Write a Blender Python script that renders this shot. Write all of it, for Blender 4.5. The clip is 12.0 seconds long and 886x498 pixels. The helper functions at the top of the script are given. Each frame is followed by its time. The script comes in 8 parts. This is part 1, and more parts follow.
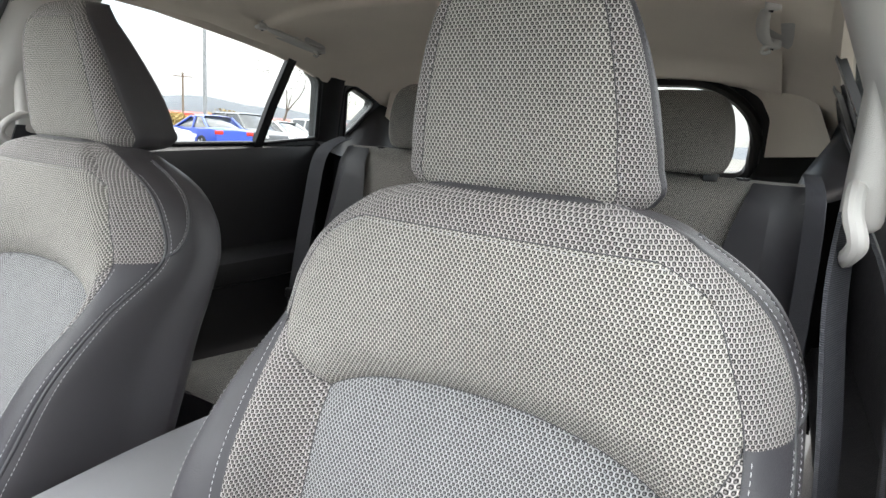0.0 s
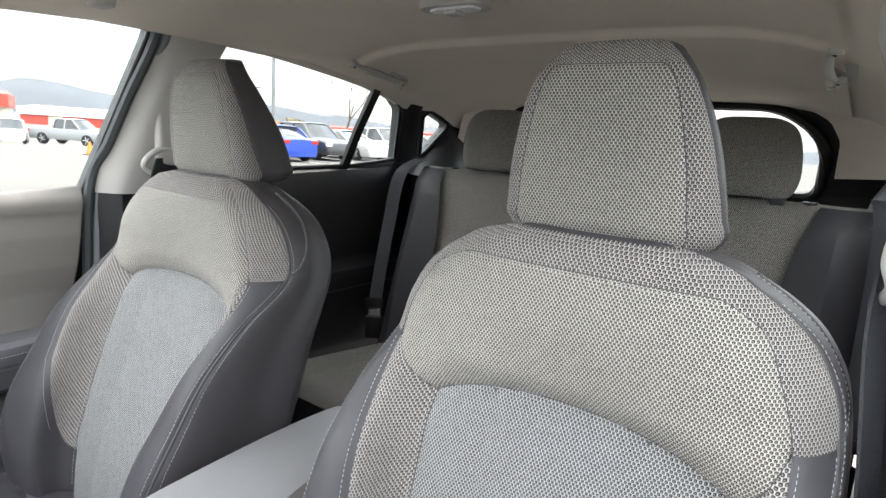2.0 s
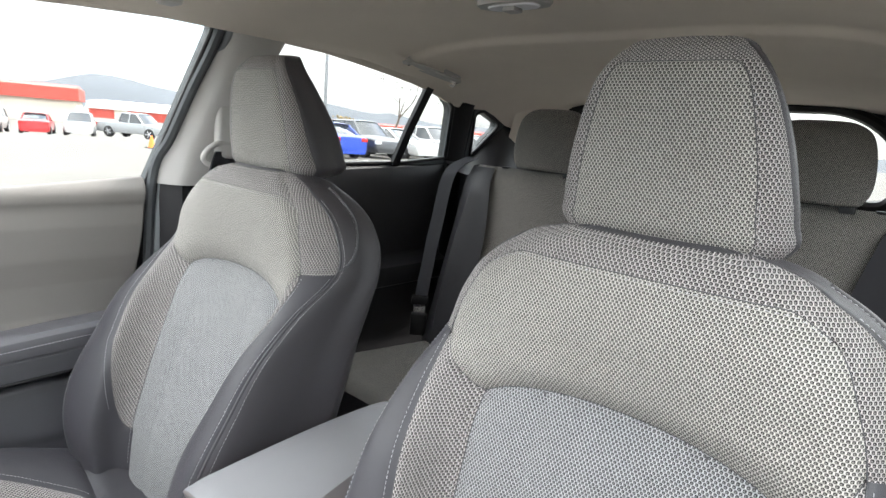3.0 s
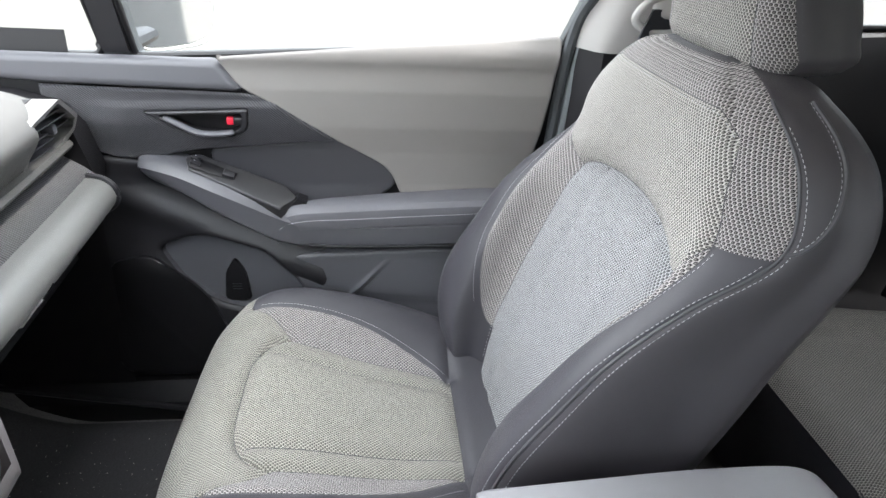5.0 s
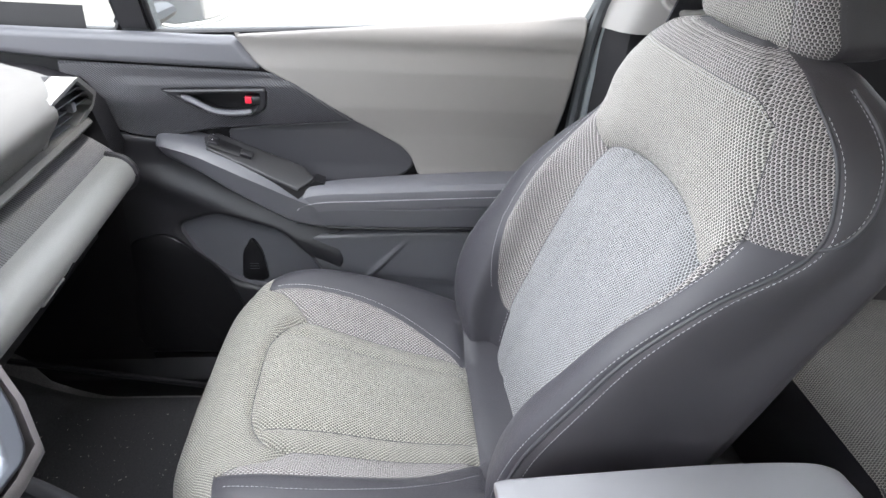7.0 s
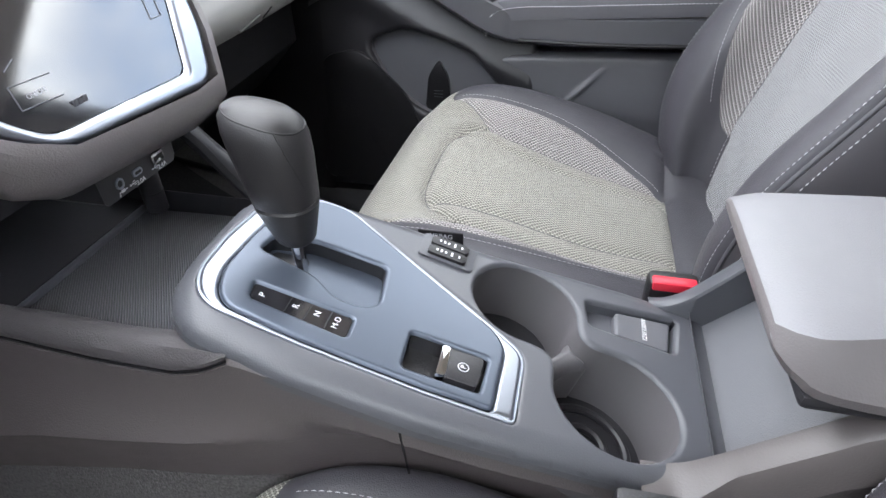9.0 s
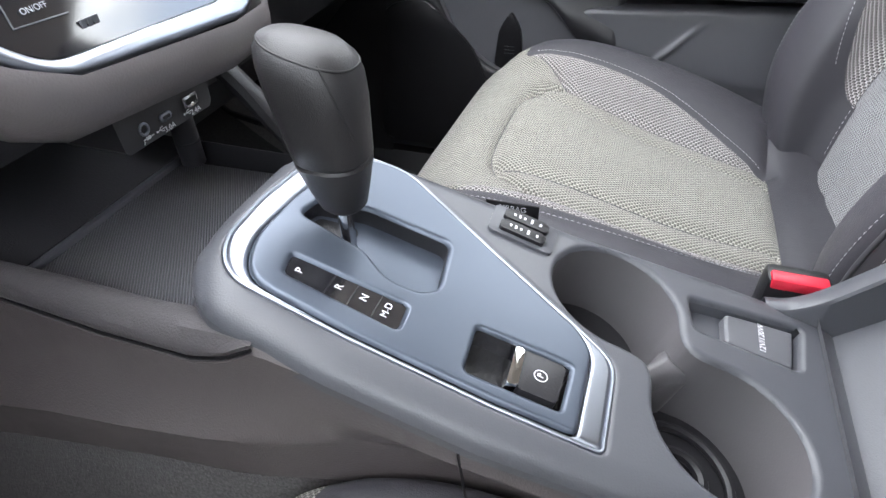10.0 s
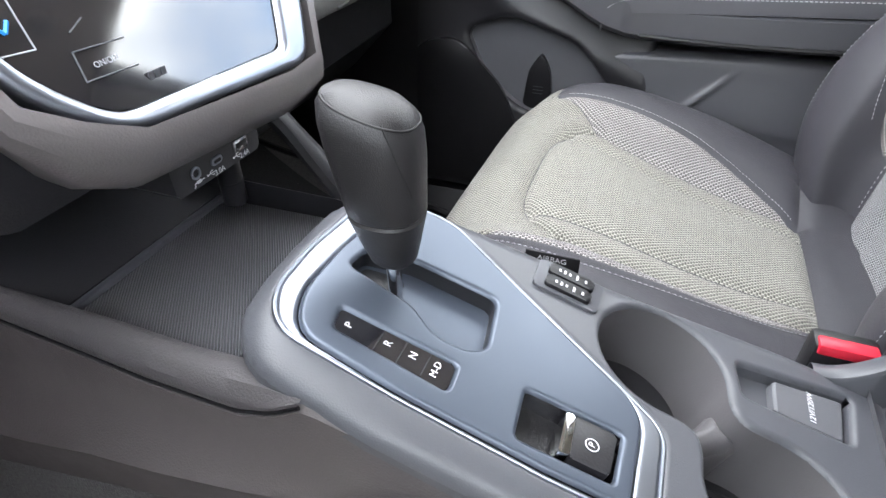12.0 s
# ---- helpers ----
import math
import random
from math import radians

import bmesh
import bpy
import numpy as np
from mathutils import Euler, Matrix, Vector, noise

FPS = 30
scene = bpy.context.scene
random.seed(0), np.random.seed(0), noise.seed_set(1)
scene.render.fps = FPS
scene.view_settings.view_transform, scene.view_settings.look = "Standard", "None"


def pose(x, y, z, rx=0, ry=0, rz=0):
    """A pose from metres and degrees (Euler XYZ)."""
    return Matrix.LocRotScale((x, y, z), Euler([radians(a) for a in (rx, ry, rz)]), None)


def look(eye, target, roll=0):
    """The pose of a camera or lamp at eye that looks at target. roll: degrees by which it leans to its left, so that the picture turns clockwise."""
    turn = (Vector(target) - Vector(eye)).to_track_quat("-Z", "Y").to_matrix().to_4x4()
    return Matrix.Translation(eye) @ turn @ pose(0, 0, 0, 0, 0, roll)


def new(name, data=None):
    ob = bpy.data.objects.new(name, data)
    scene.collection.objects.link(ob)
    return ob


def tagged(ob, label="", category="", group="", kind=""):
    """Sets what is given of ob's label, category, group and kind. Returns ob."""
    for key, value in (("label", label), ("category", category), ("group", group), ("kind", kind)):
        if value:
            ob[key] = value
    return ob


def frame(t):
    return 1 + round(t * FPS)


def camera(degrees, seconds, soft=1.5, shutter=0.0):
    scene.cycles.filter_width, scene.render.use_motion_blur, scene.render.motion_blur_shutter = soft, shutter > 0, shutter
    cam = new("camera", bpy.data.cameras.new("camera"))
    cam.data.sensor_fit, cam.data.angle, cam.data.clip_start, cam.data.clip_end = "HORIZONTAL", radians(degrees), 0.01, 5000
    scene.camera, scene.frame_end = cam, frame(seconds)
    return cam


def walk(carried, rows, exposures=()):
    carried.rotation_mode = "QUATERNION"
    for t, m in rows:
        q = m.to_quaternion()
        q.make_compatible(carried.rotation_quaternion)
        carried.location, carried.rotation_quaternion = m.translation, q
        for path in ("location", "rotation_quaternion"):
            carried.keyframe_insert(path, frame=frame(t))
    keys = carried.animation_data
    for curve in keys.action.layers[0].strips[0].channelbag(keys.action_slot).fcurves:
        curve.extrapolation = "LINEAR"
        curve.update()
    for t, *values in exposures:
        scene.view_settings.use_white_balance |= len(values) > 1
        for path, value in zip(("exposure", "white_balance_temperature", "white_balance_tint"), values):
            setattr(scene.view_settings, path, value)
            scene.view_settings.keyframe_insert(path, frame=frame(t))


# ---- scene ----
cam = camera(75.0, 12.0)
PATH = [
    (0, (0.56, 0.51, 0.977), (-0.424, 2.209, 0.597), 4.2),
    (0.5, (0.58, 0.444, 1.024), (-0.503, 2.091, 0.685), 4.1),
    (1, (0.584, 0.399, 1.021), (-0.537, 2.017, 0.671), 4.0),
    (1.5, (0.579, 0.397, 1.02), (-0.561, 1.999, 0.654), 3.8),
    (2, (0.579, 0.398, 1.021), (-0.573, 1.99, 0.648), 3.8),
    (2.5, (0.577, 0.396, 1.019), (-0.596, 1.971, 0.641), 3.9),
    (3, (0.568, 0.398, 1.018), (-0.703, 1.893, 0.632), 4.8),
    (3.3, (0.538, 0.413, 0.968), (-0.939, 1.687, 0.522), 6.2),
    (3.5, (0.517, 0.434, 0.931), (-1.09, 1.516, 0.434), 6.0),
    (3.6, (0.509, 0.454, 0.943), (-1.152, 1.421, 0.388), 5.1),
    (3.7, (0.499, 0.472, 0.937), (-1.221, 1.321, 0.37), 4.7),
    (5.3, (0.275, 0.597, 1.065), (-1.423, 0.78, 0.024), 2.9),
    (5.5, (0.273, 0.589, 1.066), (-1.401, 0.791, -0.009), 3.6),
    (6, (0.272, 0.59, 1.063), (-1.385, 0.809, -0.037), 4.7),
    (6.5, (0.273, 0.586, 1.063), (-1.386, 0.812, -0.032), 4.6),
    (6.7, (0.271, 0.585, 1.063), (-1.394, 0.804, -0.024), 4.5),
    (8.3, (0.397, 0.595, 0.862), (-1.296, 0.443, -0.192), 0.0),
    (8.5, (0.39, 0.595, 0.828), (-1.273, 0.375, -0.261), -0.4),
    (8.7, (0.375, 0.59, 0.809), (-1.249, 0.282, -0.317), -1.4),
    (9, (0.342, 0.57, 0.789), (-1.238, 0.189, -0.377), -1.3),
    (9.5, (0.298, 0.549, 0.752), (-1.209, 0.062, -0.47), -2.0),
    (10, (0.282, 0.54, 0.747), (-1.185, 0.004, -0.503), -2.1),
    (10.5, (0.284, 0.541, 0.747), (-1.168, -0.006, -0.515), -2.0),
    (11, (0.284, 0.54, 0.747), (-1.177, -0.004, -0.506), -1.6),
    (11.5, (0.284, 0.532, 0.746), (-1.197, -0.028, -0.476), -1.1),
    (12, (0.277, 0.513, 0.76), (-1.229, -0.068, -0.42), -0.5),
]
walk(cam, [(t, look(eye, target, roll)) for t, eye, target, roll in PATH], exposures=[(0.0, 0.46, 6600, 10), (3.0, 0.46, 6550, 10), (4.6, 0.62, 6400, 11), (6.6, 0.78, 6350, 13), (8.3, 0.74, 6350, 14), (12.0, 0.98, 6400, 13)])
SKY = 6.5

# ---- world, sun, exposure ----
world = bpy.data.worlds.new("sky")
scene.world = world
world.use_nodes = True
wn, wl = world.node_tree.nodes, world.node_tree.links
wn.clear()
sky = wn.new("ShaderNodeTexSky")
sky.sky_type, sky.sun_disc, sky.sun_elevation, sky.sun_rotation = "NISHITA", False, radians(58), radians(28)
sky.dust_density, sky.ozone_density = 2.0, 1.0
dim = wn.new("ShaderNodeVectorMath"); dim.operation = "SCALE"; dim.inputs["Scale"].default_value = 0.16
wl.new(sky.outputs[0], dim.inputs[0])
clouds = wn.new("ShaderNodeTexNoise")
clouds.inputs["Scale"].default_value, clouds.inputs["Detail"].default_value, clouds.inputs["Roughness"].default_value = 2.6, 7.0, 0.55
cover = wn.new("ShaderNodeValToRGB")
cover.color_ramp.elements[0].position, cover.color_ramp.elements[1].position = 0.32, 0.50
wl.new(clouds.outputs["Fac"], cover.inputs[0])
over = wn.new("ShaderNodeMix"); over.data_type = "RGBA"
wl.new(cover.outputs[0], over.inputs["Factor"])
wl.new(dim.outputs[0], over.inputs["A"])
# cloud cover: brighter overhead than at the horizon, as under any cloudy sky
way = wn.new("ShaderNodeTexCoord")
height = wn.new("ShaderNodeSeparateXYZ")
wl.new(way.outputs["Generated"], height.inputs[0])
rise = wn.new("ShaderNodeMapRange")
rise.inputs["From Min"].default_value, rise.inputs["From Max"].default_value = 0.02, 0.55
rise.inputs["To Min"].default_value, rise.inputs["To Max"].default_value = 0.24, 1.30
wl.new(height.outputs["Z"], rise.inputs["Value"])
wisps = wn.new("ShaderNodeTexNoise")
wisps.inputs["Scale"].default_value, wisps.inputs["Detail"].default_value = 5.5, 6.0
puff = wn.new("ShaderNodeMapRange")
puff.inputs["From Min"].default_value, puff.inputs["From Max"].default_value = 0.3, 0.7
puff.inputs["To Min"].default_value, puff.inputs["To Max"].default_value = 0.72, 1.2
wl.new(wisps.outputs["Fac"], puff.inputs["Value"])
lit = wn.new("ShaderNodeMath"); lit.operation = "MULTIPLY"
wl.new(rise.outputs[0], lit.inputs[0]); wl.new(puff.outputs[0], lit.inputs[1])
white = wn.new("ShaderNodeVectorMath"); white.operation = "SCALE"
white.inputs[0].default_value = (1.0, 1.0, 1.02)
wl.new(lit.outputs[0], white.inputs["Scale"])
wl.new(white.outputs[0], over.inputs["B"])
back = wn.new("ShaderNodeBackground"); back.inputs["Strength"].default_value = SKY
wl.new(over.outputs["Result"], back.inputs["Color"])
wout = wn.new("ShaderNodeOutputWorld")
wl.new(back.outputs[0], wout.inputs["Surface"])

sun = new("sun", bpy.data.lights.new("sun", "SUN"))
sun.data.energy, sun.data.angle, sun.data.color = 5.0, radians(10), (1.0, 0.96, 0.90)
sun.matrix_world = look((1.3, 2.4, 4.4), (0, 0, 0))


# ---- materials ----
def mat(name, color, rough=0.5, metal=0.0, bump=0.0, bscale=400.0, vary=0.08, vscale=8.0, spec=0.5, coat=0.0, sheen=0.0, worn=0.0):
    """A plain surface with grain, broad tonal variation and uneven gloss."""
    m = bpy.data.materials.new(name)
    m.use_nodes = True
    n, l = m.node_tree.nodes, m.node_tree.links
    b = n["Principled BSDF"]
    b.inputs["Roughness"].default_value, b.inputs["Metallic"].default_value = rough, metal
    b.inputs["Specular IOR Level"].default_value = spec
    b.inputs["Coat Weight"].default_value, b.inputs["Coat Roughness"].default_value = coat, 0.08
    b.inputs["Sheen Weight"].default_value = sheen
    co = n.new("ShaderNodeTexCoord")
    no = n.new("ShaderNodeTexNoise"); no.inputs["Scale"].default_value = vscale; no.inputs["Detail"].default_value = 5
    l.new(co.outputs["Object"], no.inputs["Vector"])
    mx = n.new("ShaderNodeMix"); mx.data_type = "RGBA"
    lo, hi = [c * (1 - vary) for c in color], [min(1, c * (1 + vary)) for c in color]
    mx.inputs["A"].default_value, mx.inputs["B"].default_value = (*lo, 1), (*hi, 1)
    l.new(no.outputs["Fac"], mx.inputs["Factor"])
    l.new(mx.outputs["Result"], b.inputs["Base Color"])
    mr = n.new("ShaderNodeMapRange")
    mr.inputs["To Min"].default_value, mr.inputs["To Max"].default_value = max(0.02, rough - 0.06), min(1, rough + 0.06)
    n2 = n.new("ShaderNodeTexNoise"); n2.inputs["Scale"].default_value = vscale * 9; n2.inputs["Detail"].default_value = 3
    l.new(co.outputs["Object"], n2.inputs["Vector"])
    l.new(n2.outputs["Fac"], mr.inputs["Value"])
    l.new(mr.outputs["Result"], b.inputs["Roughness"])
    if bump:
        bt = n.new("ShaderNodeTexNoise"); bt.inputs["Scale"].default_value = bscale; bt.inputs["Detail"].default_value = 2
        l.new(co.outputs["Object"], bt.inputs["Vector"])
        bp = n.new("ShaderNodeBump"); bp.inputs["Strength"].default_value = bump; bp.inputs["Distance"].default_value = 0.001
        l.new(bt.outputs["Fac"], bp.inputs["Height"])
        l.new(bp.outputs[0], b.inputs["Normal"])
    return m


def fabric(name, light, dark, w, h, size=1.0, bump=0.6):
    """Woven mesh cloth: offset rows of dark eyelets, each with a paler thread in its middle, between pale knots; the mesh's UVs are metres along the cloth."""
    m = mat(name, light, 0.82, vary=0.08, vscale=14, sheen=0.1, spec=0.3)
    n, l = m.node_tree.nodes, m.node_tree.links
    b = n["Principled BSDF"]
    uv = n.new("ShaderNodeUVMap"); uv.uv_map = "cloth"
    wob = n.new("ShaderNodeTexNoise"); wob.inputs["Scale"].default_value = 300
    l.new(uv.outputs[0], wob.inputs["Vector"])
    sep = n.new("ShaderNodeSeparateXYZ")
    l.new(uv.outputs[0], sep.inputs[0])

    def math(op, a, c=None, d=None):
        k = n.new("ShaderNodeMath"); k.operation = op
        for i, v in enumerate((a, c, d)):
            if v is None:
                continue
            if isinstance(v, (int, float)):
                k.inputs[i].default_value = v
            else:
                l.new(v, k.inputs[i])
        return k.outputs[0]

    def ramp(value, lo, hi):
        k = n.new("ShaderNodeMapRange"); k.interpolation_type = "SMOOTHSTEP"
        k.inputs["From Min"].default_value, k.inputs["From Max"].default_value = lo, hi
        l.new(value, k.inputs["Value"])
        return k.outputs[0]
    rowv = math("DIVIDE", sep.outputs["Y"], h)
    row = math("FLOOR", rowv)
    shift = math("MULTIPLY", math("MODULO", row, 2.0), 0.5)
    col = math("ADD", math("DIVIDE", sep.outputs["X"], w), shift)
    fx = math("SUBTRACT", math("FRACT", col), 0.5)
    fy = math("SUBTRACT", math("FRACT", rowv), 0.5)
    jx = math("MULTIPLY_ADD", wob.outputs["Fac"], 0.24, -0.12)
    ex = math("DIVIDE", math("ADD", fx, jx), 0.40 * size)
    ey = math("DIVIDE", math("ADD", fy, math("MULTIPLY", jx, 0.7)), 0.45 * size)
    r2 = math("ADD", math("POWER", math("ABSOLUTE", ex), 2.6), math("POWER", math("ABSOLUTE", ey), 2.6))
    eye = ramp(r2, 1.35, 0.60)
    # the pale thread seen inside each eyelet
    gx, gy = math("DIVIDE", math("ADD", fx, 0.05), 0.21), math("DIVIDE", math("ADD", fy, 0.07), 0.24)
    lobe = ramp(math("ADD", math("MULTIPLY", gx, gx), math("MULTIPLY", gy, gy)), 1.25, 0.15)
    # the light that knots between two eyelets of a row catch is put into the colour
    kx = math("DIVIDE", math("SUBTRACT", math("ABSOLUTE", fx), 0.5), 0.24)
    ky = math("DIVIDE", math("ADD", fy, 0.05), 0.40)
    knot = ramp(math("ADD", math("MULTIPLY", kx, kx), math("MULTIPLY", ky, ky)), 1.3, 0.1)
    cell = n.new("ShaderNodeTexWhiteNoise"); cell.noise_dimensions = "2D"
    ids = n.new("ShaderNodeCombineXYZ")
    l.new(math("FLOOR", col), ids.inputs[0]); l.new(row, ids.inputs[1])
    l.new(ids.outputs[0], cell.inputs["Vector"])
    fine = n.new("ShaderNodeTexNoise"); fine.inputs["Scale"].default_value = 1500; fine.inputs["Detail"].default_value = 2
    l.new(uv.outputs[0], fine.inputs["Vector"])
    tone = math("MULTIPLY", math("MULTIPLY_ADD", fine.outputs["Fac"], 0.7, 0.62), math("MULTIPLY_ADD", cell.outputs["Value"], 0.16, 0.92))
    tone = math("MULTIPLY", tone, math("MULTIPLY_ADD", knot, 0.34, 0.74))
    yarn = n.new("ShaderNodeVectorMath"); yarn.operation = "SCALE"
    l.new(b.inputs["Base Color"].links[0].from_socket, yarn.inputs[0]); l.new(tone, yarn.inputs["Scale"])
    dark_f = math("MULTIPLY", eye, math("MULTIPLY_ADD", lobe, -0.55, 1.0))
    mul = n.new("ShaderNodeMix"); mul.data_type = "RGBA"
    l.new(dark_f, mul.inputs["Factor"])
    l.new(yarn.outputs[0], mul.inputs["A"]); mul.inputs["B"].default_value = (*dark, 1)
    l.new(mul.outputs["Result"], b.inputs["Base Color"])
    hgt = math("SUBTRACT", math("ADD", math("MULTIPLY", fine.outputs["Fac"], 0.25), math("MULTIPLY", knot, 0.5)), dark_f)
    bp = n.new("ShaderNodeBump"); bp.inputs["Strength"].default_value = bump; bp.inputs["Distance"].default_value = 0.0012
    l.new(hgt, bp.inputs["Height"]); l.new(bp.outputs[0], b.inputs["Normal"])
    return m


def ribbed(name, color, pitch, direction="X", rough=0.45, bump=0.8, hi=1.7, turn=(0, 0, 0), metal=0.0):
    """Moulded plastic with fine parallel ribs."""
    m = mat(name, color, rough, metal)
    n, l = m.node_tree.nodes, m.node_tree.links
    b = n["Principled BSDF"]
    co = n.new("ShaderNodeTexCoord")
    mp = n.new("ShaderNodeMapping"); mp.inputs["Rotation"].default_value = [radians(a) for a in turn]
    l.new(co.outputs["Object"], mp.inputs["Vector"])
    wv = n.new("ShaderNodeTexWave"); wv.bands_direction = direction
    wv.inputs["Scale"].default_value = 0.314 / pitch
    l.new(mp.outputs[0], wv.inputs["Vector"])
    bp = n.new("ShaderNodeBump"); bp.inputs["Strength"].default_value = bump; bp.inputs["Distance"].default_value = 0.0012
    l.new(wv.outputs["Fac"], bp.inputs["Height"]); l.new(bp.outputs[0], b.inputs["Normal"])
    mx = n.new("ShaderNodeMix"); mx.data_type = "RGBA"
    mx.inputs["A"].default_value, mx.inputs["B"].default_value = (*[c * 0.5 for c in color], 1), (*[c * hi for c in color], 1)
    l.new(wv.outputs["Fac"], mx.inputs["Factor"]); l.new(mx.outputs["Result"], b.inputs["Base Color"])
    return m


def glass(name, tint=(1, 1, 1), gloss=0.03):
    m = bpy.data.materials.new(name)
    m.use_nodes = True
    n, l = m.node_tree.nodes, m.node_tree.links
    n.remove(n["Principled BSDF"])
    tr = n.new("ShaderNodeBsdfTransparent"); tr.inputs[0].default_value = (*tint, 1)
    gl = n.new("ShaderNodeBsdfGlossy"); gl.inputs["Roughness"].default_value = 0.01
    mx = n.new("ShaderNodeMixShader"); mx.inputs[0].default_value = gloss
    l.new(tr.outputs[0], mx.inputs[1]); l.new(gl.outputs[0], mx.inputs[2])
    l.new(mx.outputs[0], n["Material Output"].inputs["Surface"])
    return m


M_CLOTH = fabric("woven_seat_cloth", (0.59, 0.57, 0.53), (0.025, 0.023, 0.021), 0.0041, 0.0029, 0.92)
# its cool tint puts window daylight on the backrest into the cloth colour
M_CLOTH_FINE = fabric("fine_woven_cloth", (0.47, 0.478, 0.488), (0.030, 0.030, 0.033), 0.0042, 0.0031, 0.93, 0.7)
M_CLOTH_SEAT = fabric("cushion_woven_cloth", (0.49, 0.475, 0.420), (0.054, 0.052, 0.045), 0.0042, 0.0030, 0.92, 0.7)
M_CLOTH_COARSE = fabric("coarse_woven_cloth", (0.58, 0.55, 0.537), (0.024, 0.021, 0.021), 0.0046, 0.0032, 0.96, 0.8)
M_CLOTH_DARK = fabric("rear_woven_cloth", (0.36, 0.34, 0.31), (0.025, 0.024, 0.022), 0.0040, 0.0030, 0.92)
M_CUP = mat("dark_cup_plastic", (0.095, 0.092, 0.095), 0.45, bump=0.15, bscale=900)
M_LEATHER = mat("grey_leatherette", (0.047, 0.046, 0.053), 0.48, bump=0.45, bscale=900, vary=0.06)
M_LEATHER_SIDE = mat("grey_side_vinyl", (0.060, 0.057, 0.062), 0.46, bump=0.3, bscale=1100, vary=0.05)
M_REARVINYL = mat("dark_rear_vinyl", (0.022, 0.022, 0.026), 0.62, bump=0.3, bscale=900)
M_STITCH = mat("pale_thread", (0.52, 0.52, 0.54), 0.7)
M_PIPING = mat("dark_piping", (0.06, 0.06, 0.065), 0.5)
M_DARKPL = mat("dark_moulded_plastic", (0.015, 0.015, 0.017), 0.42, bump=0.22, bscale=700)
M_PORT = mat("dark_port_panel", (0.030, 0.030, 0.032), 0.4, bump=0.2, bscale=800)
# darker copy of the console side: shade between console and seat painted in
M_RAILSIDE = mat("shaded_brown_grey_plastic", (0.032, 0.029, 0.029), 0.42, bump=0.25, bscale=700)
M_BLACK = mat("black_plastic", (0.006, 0.006, 0.007), 0.4, bump=0.3, bscale=600)
M_CONSOLE = mat("grey_console_plastic", (0.076, 0.079, 0.088), 0.36, bump=0.14, bscale=900)
M_CONSIDE = mat("brown_grey_plastic", (0.088, 0.079, 0.078), 0.40, bump=0.25, bscale=700)
M_RIMSOFT = mat("soft_grained_rim", (0.075, 0.070, 0.072), 0.38, bump=0.4, bscale=700)
# the lid pad's covering, its unlit side painted darker and browner
M_LIDSIDE = mat("shaded_lid_side", (0.130, 0.121, 0.121), 0.42, bump=0.22, bscale=800)
M_FASCIA = mat("brown_grey_fascia", (0.155, 0.142, 0.140), 0.42, bump=0.22, bscale=800)
M_PANEL = mat("satin_graphite_panel", (0.085, 0.102, 0.130), 0.32, metal=0.5, vary=0.03, vscale=3)
M_CHROME = mat("satin_silver_trim", (0.34, 0.365, 0.41), 0.33, metal=1.0, vary=0.02)
M_GLOSS = mat("gloss_black", (0.010, 0.010, 0.012), 0.05, coat=1.0, spec=1.0)
M_LIDPAD = mat("soft_grey_armrest", (0.20, 0.20, 0.212), 0.48, bump=0.35, bscale=1000)
M_DOORGREY = mat("light_grey_door_cloth", (0.205, 0.194, 0.182), 0.60, bump=0.25, bscale=1400, vary=0.04)
M_DOORDARK = mat("dark_grey_door_plastic", (0.084, 0.085, 0.093), 0.36, bump=0.2, bscale=800)
M_DASHPALE = mat("pale_grey_dash", (0.185, 0.184, 0.176), 0.5, bump=0.4, bscale=900, vary=0.03)
M_HEADLINER = mat("beige_grey_headliner", (0.78, 0.71, 0.625), 0.95, bump=0.5, bscale=1500, vary=0.05)
M_TRIMPALE = mat("pale_pillar_trim", (0.5, 0.49, 0.47), 0.6, bump=0.3, bscale=1200)
M_SEALPALE = mat("pale_grey_seal", (0.23, 0.25, 0.26), 0.45)
M_RUBBER = mat("door_seal_rubber", (0.07, 0.077, 0.082), 0.5)
M_CARPET = mat("black_carpet", (0.115, 0.111, 0.110), 0.98, bump=1.0, bscale=500, vary=0.9, vscale=420)
M_MAT = mat("dark_floor_mat", (0.040, 0.040, 0.042), 0.95, bump=1.0, bscale=650, vary=0.6, vscale=300)
M_RED = mat("red_release_button", (0.55, 0.018, 0.040), 0.35)
M_WEB = ribbed("belt_webbing", (0.040, 0.042, 0.050), 0.0016, "Z", 0.6, 0.5, 1.4)
M_RIBMAT = ribbed("ribbed_rubber_mat", (0.105, 0.108, 0.117), 0.0018, "X", 0.45, 0.9, 1.4, (0, 0, 55))
M_CARBON = ribbed("ribbed_dark_trim", (0.033, 0.033, 0.037), 0.0033, "Y", 0.4, 0.9, 1.7, (-50, 0, 0))
M_CARBONDASH = ribbed("ribbed_dash_trim", (0.050, 0.050, 0.053), 0.0042, "X", 0.4, 1.0, 1.9)
# same pale dash material, colour darkened to offset strong windscreen light
M_DASHTOP = mat("toned_down_dash_top", (0.084, 0.083, 0.079), 0.55, bump=0.4, bscale=900, vary=0.03)
M_BIN = mat("grey_bin_lining", (0.105, 0.108, 0.117), 0.45, bump=0.3, bscale=900)
M_POD = mat("smooth_dark_door_recess", (0.046, 0.046, 0.051), 0.40, bump=0.15, bscale=900)
M_SWPLATE = mat("satin_dark_switch_plate", (0.024, 0.024, 0.025), 0.35)
M_ARMPAD = mat("soft_dark_armrest", (0.105, 0.105, 0.115), 0.42, bump=0.35, bscale=1000)
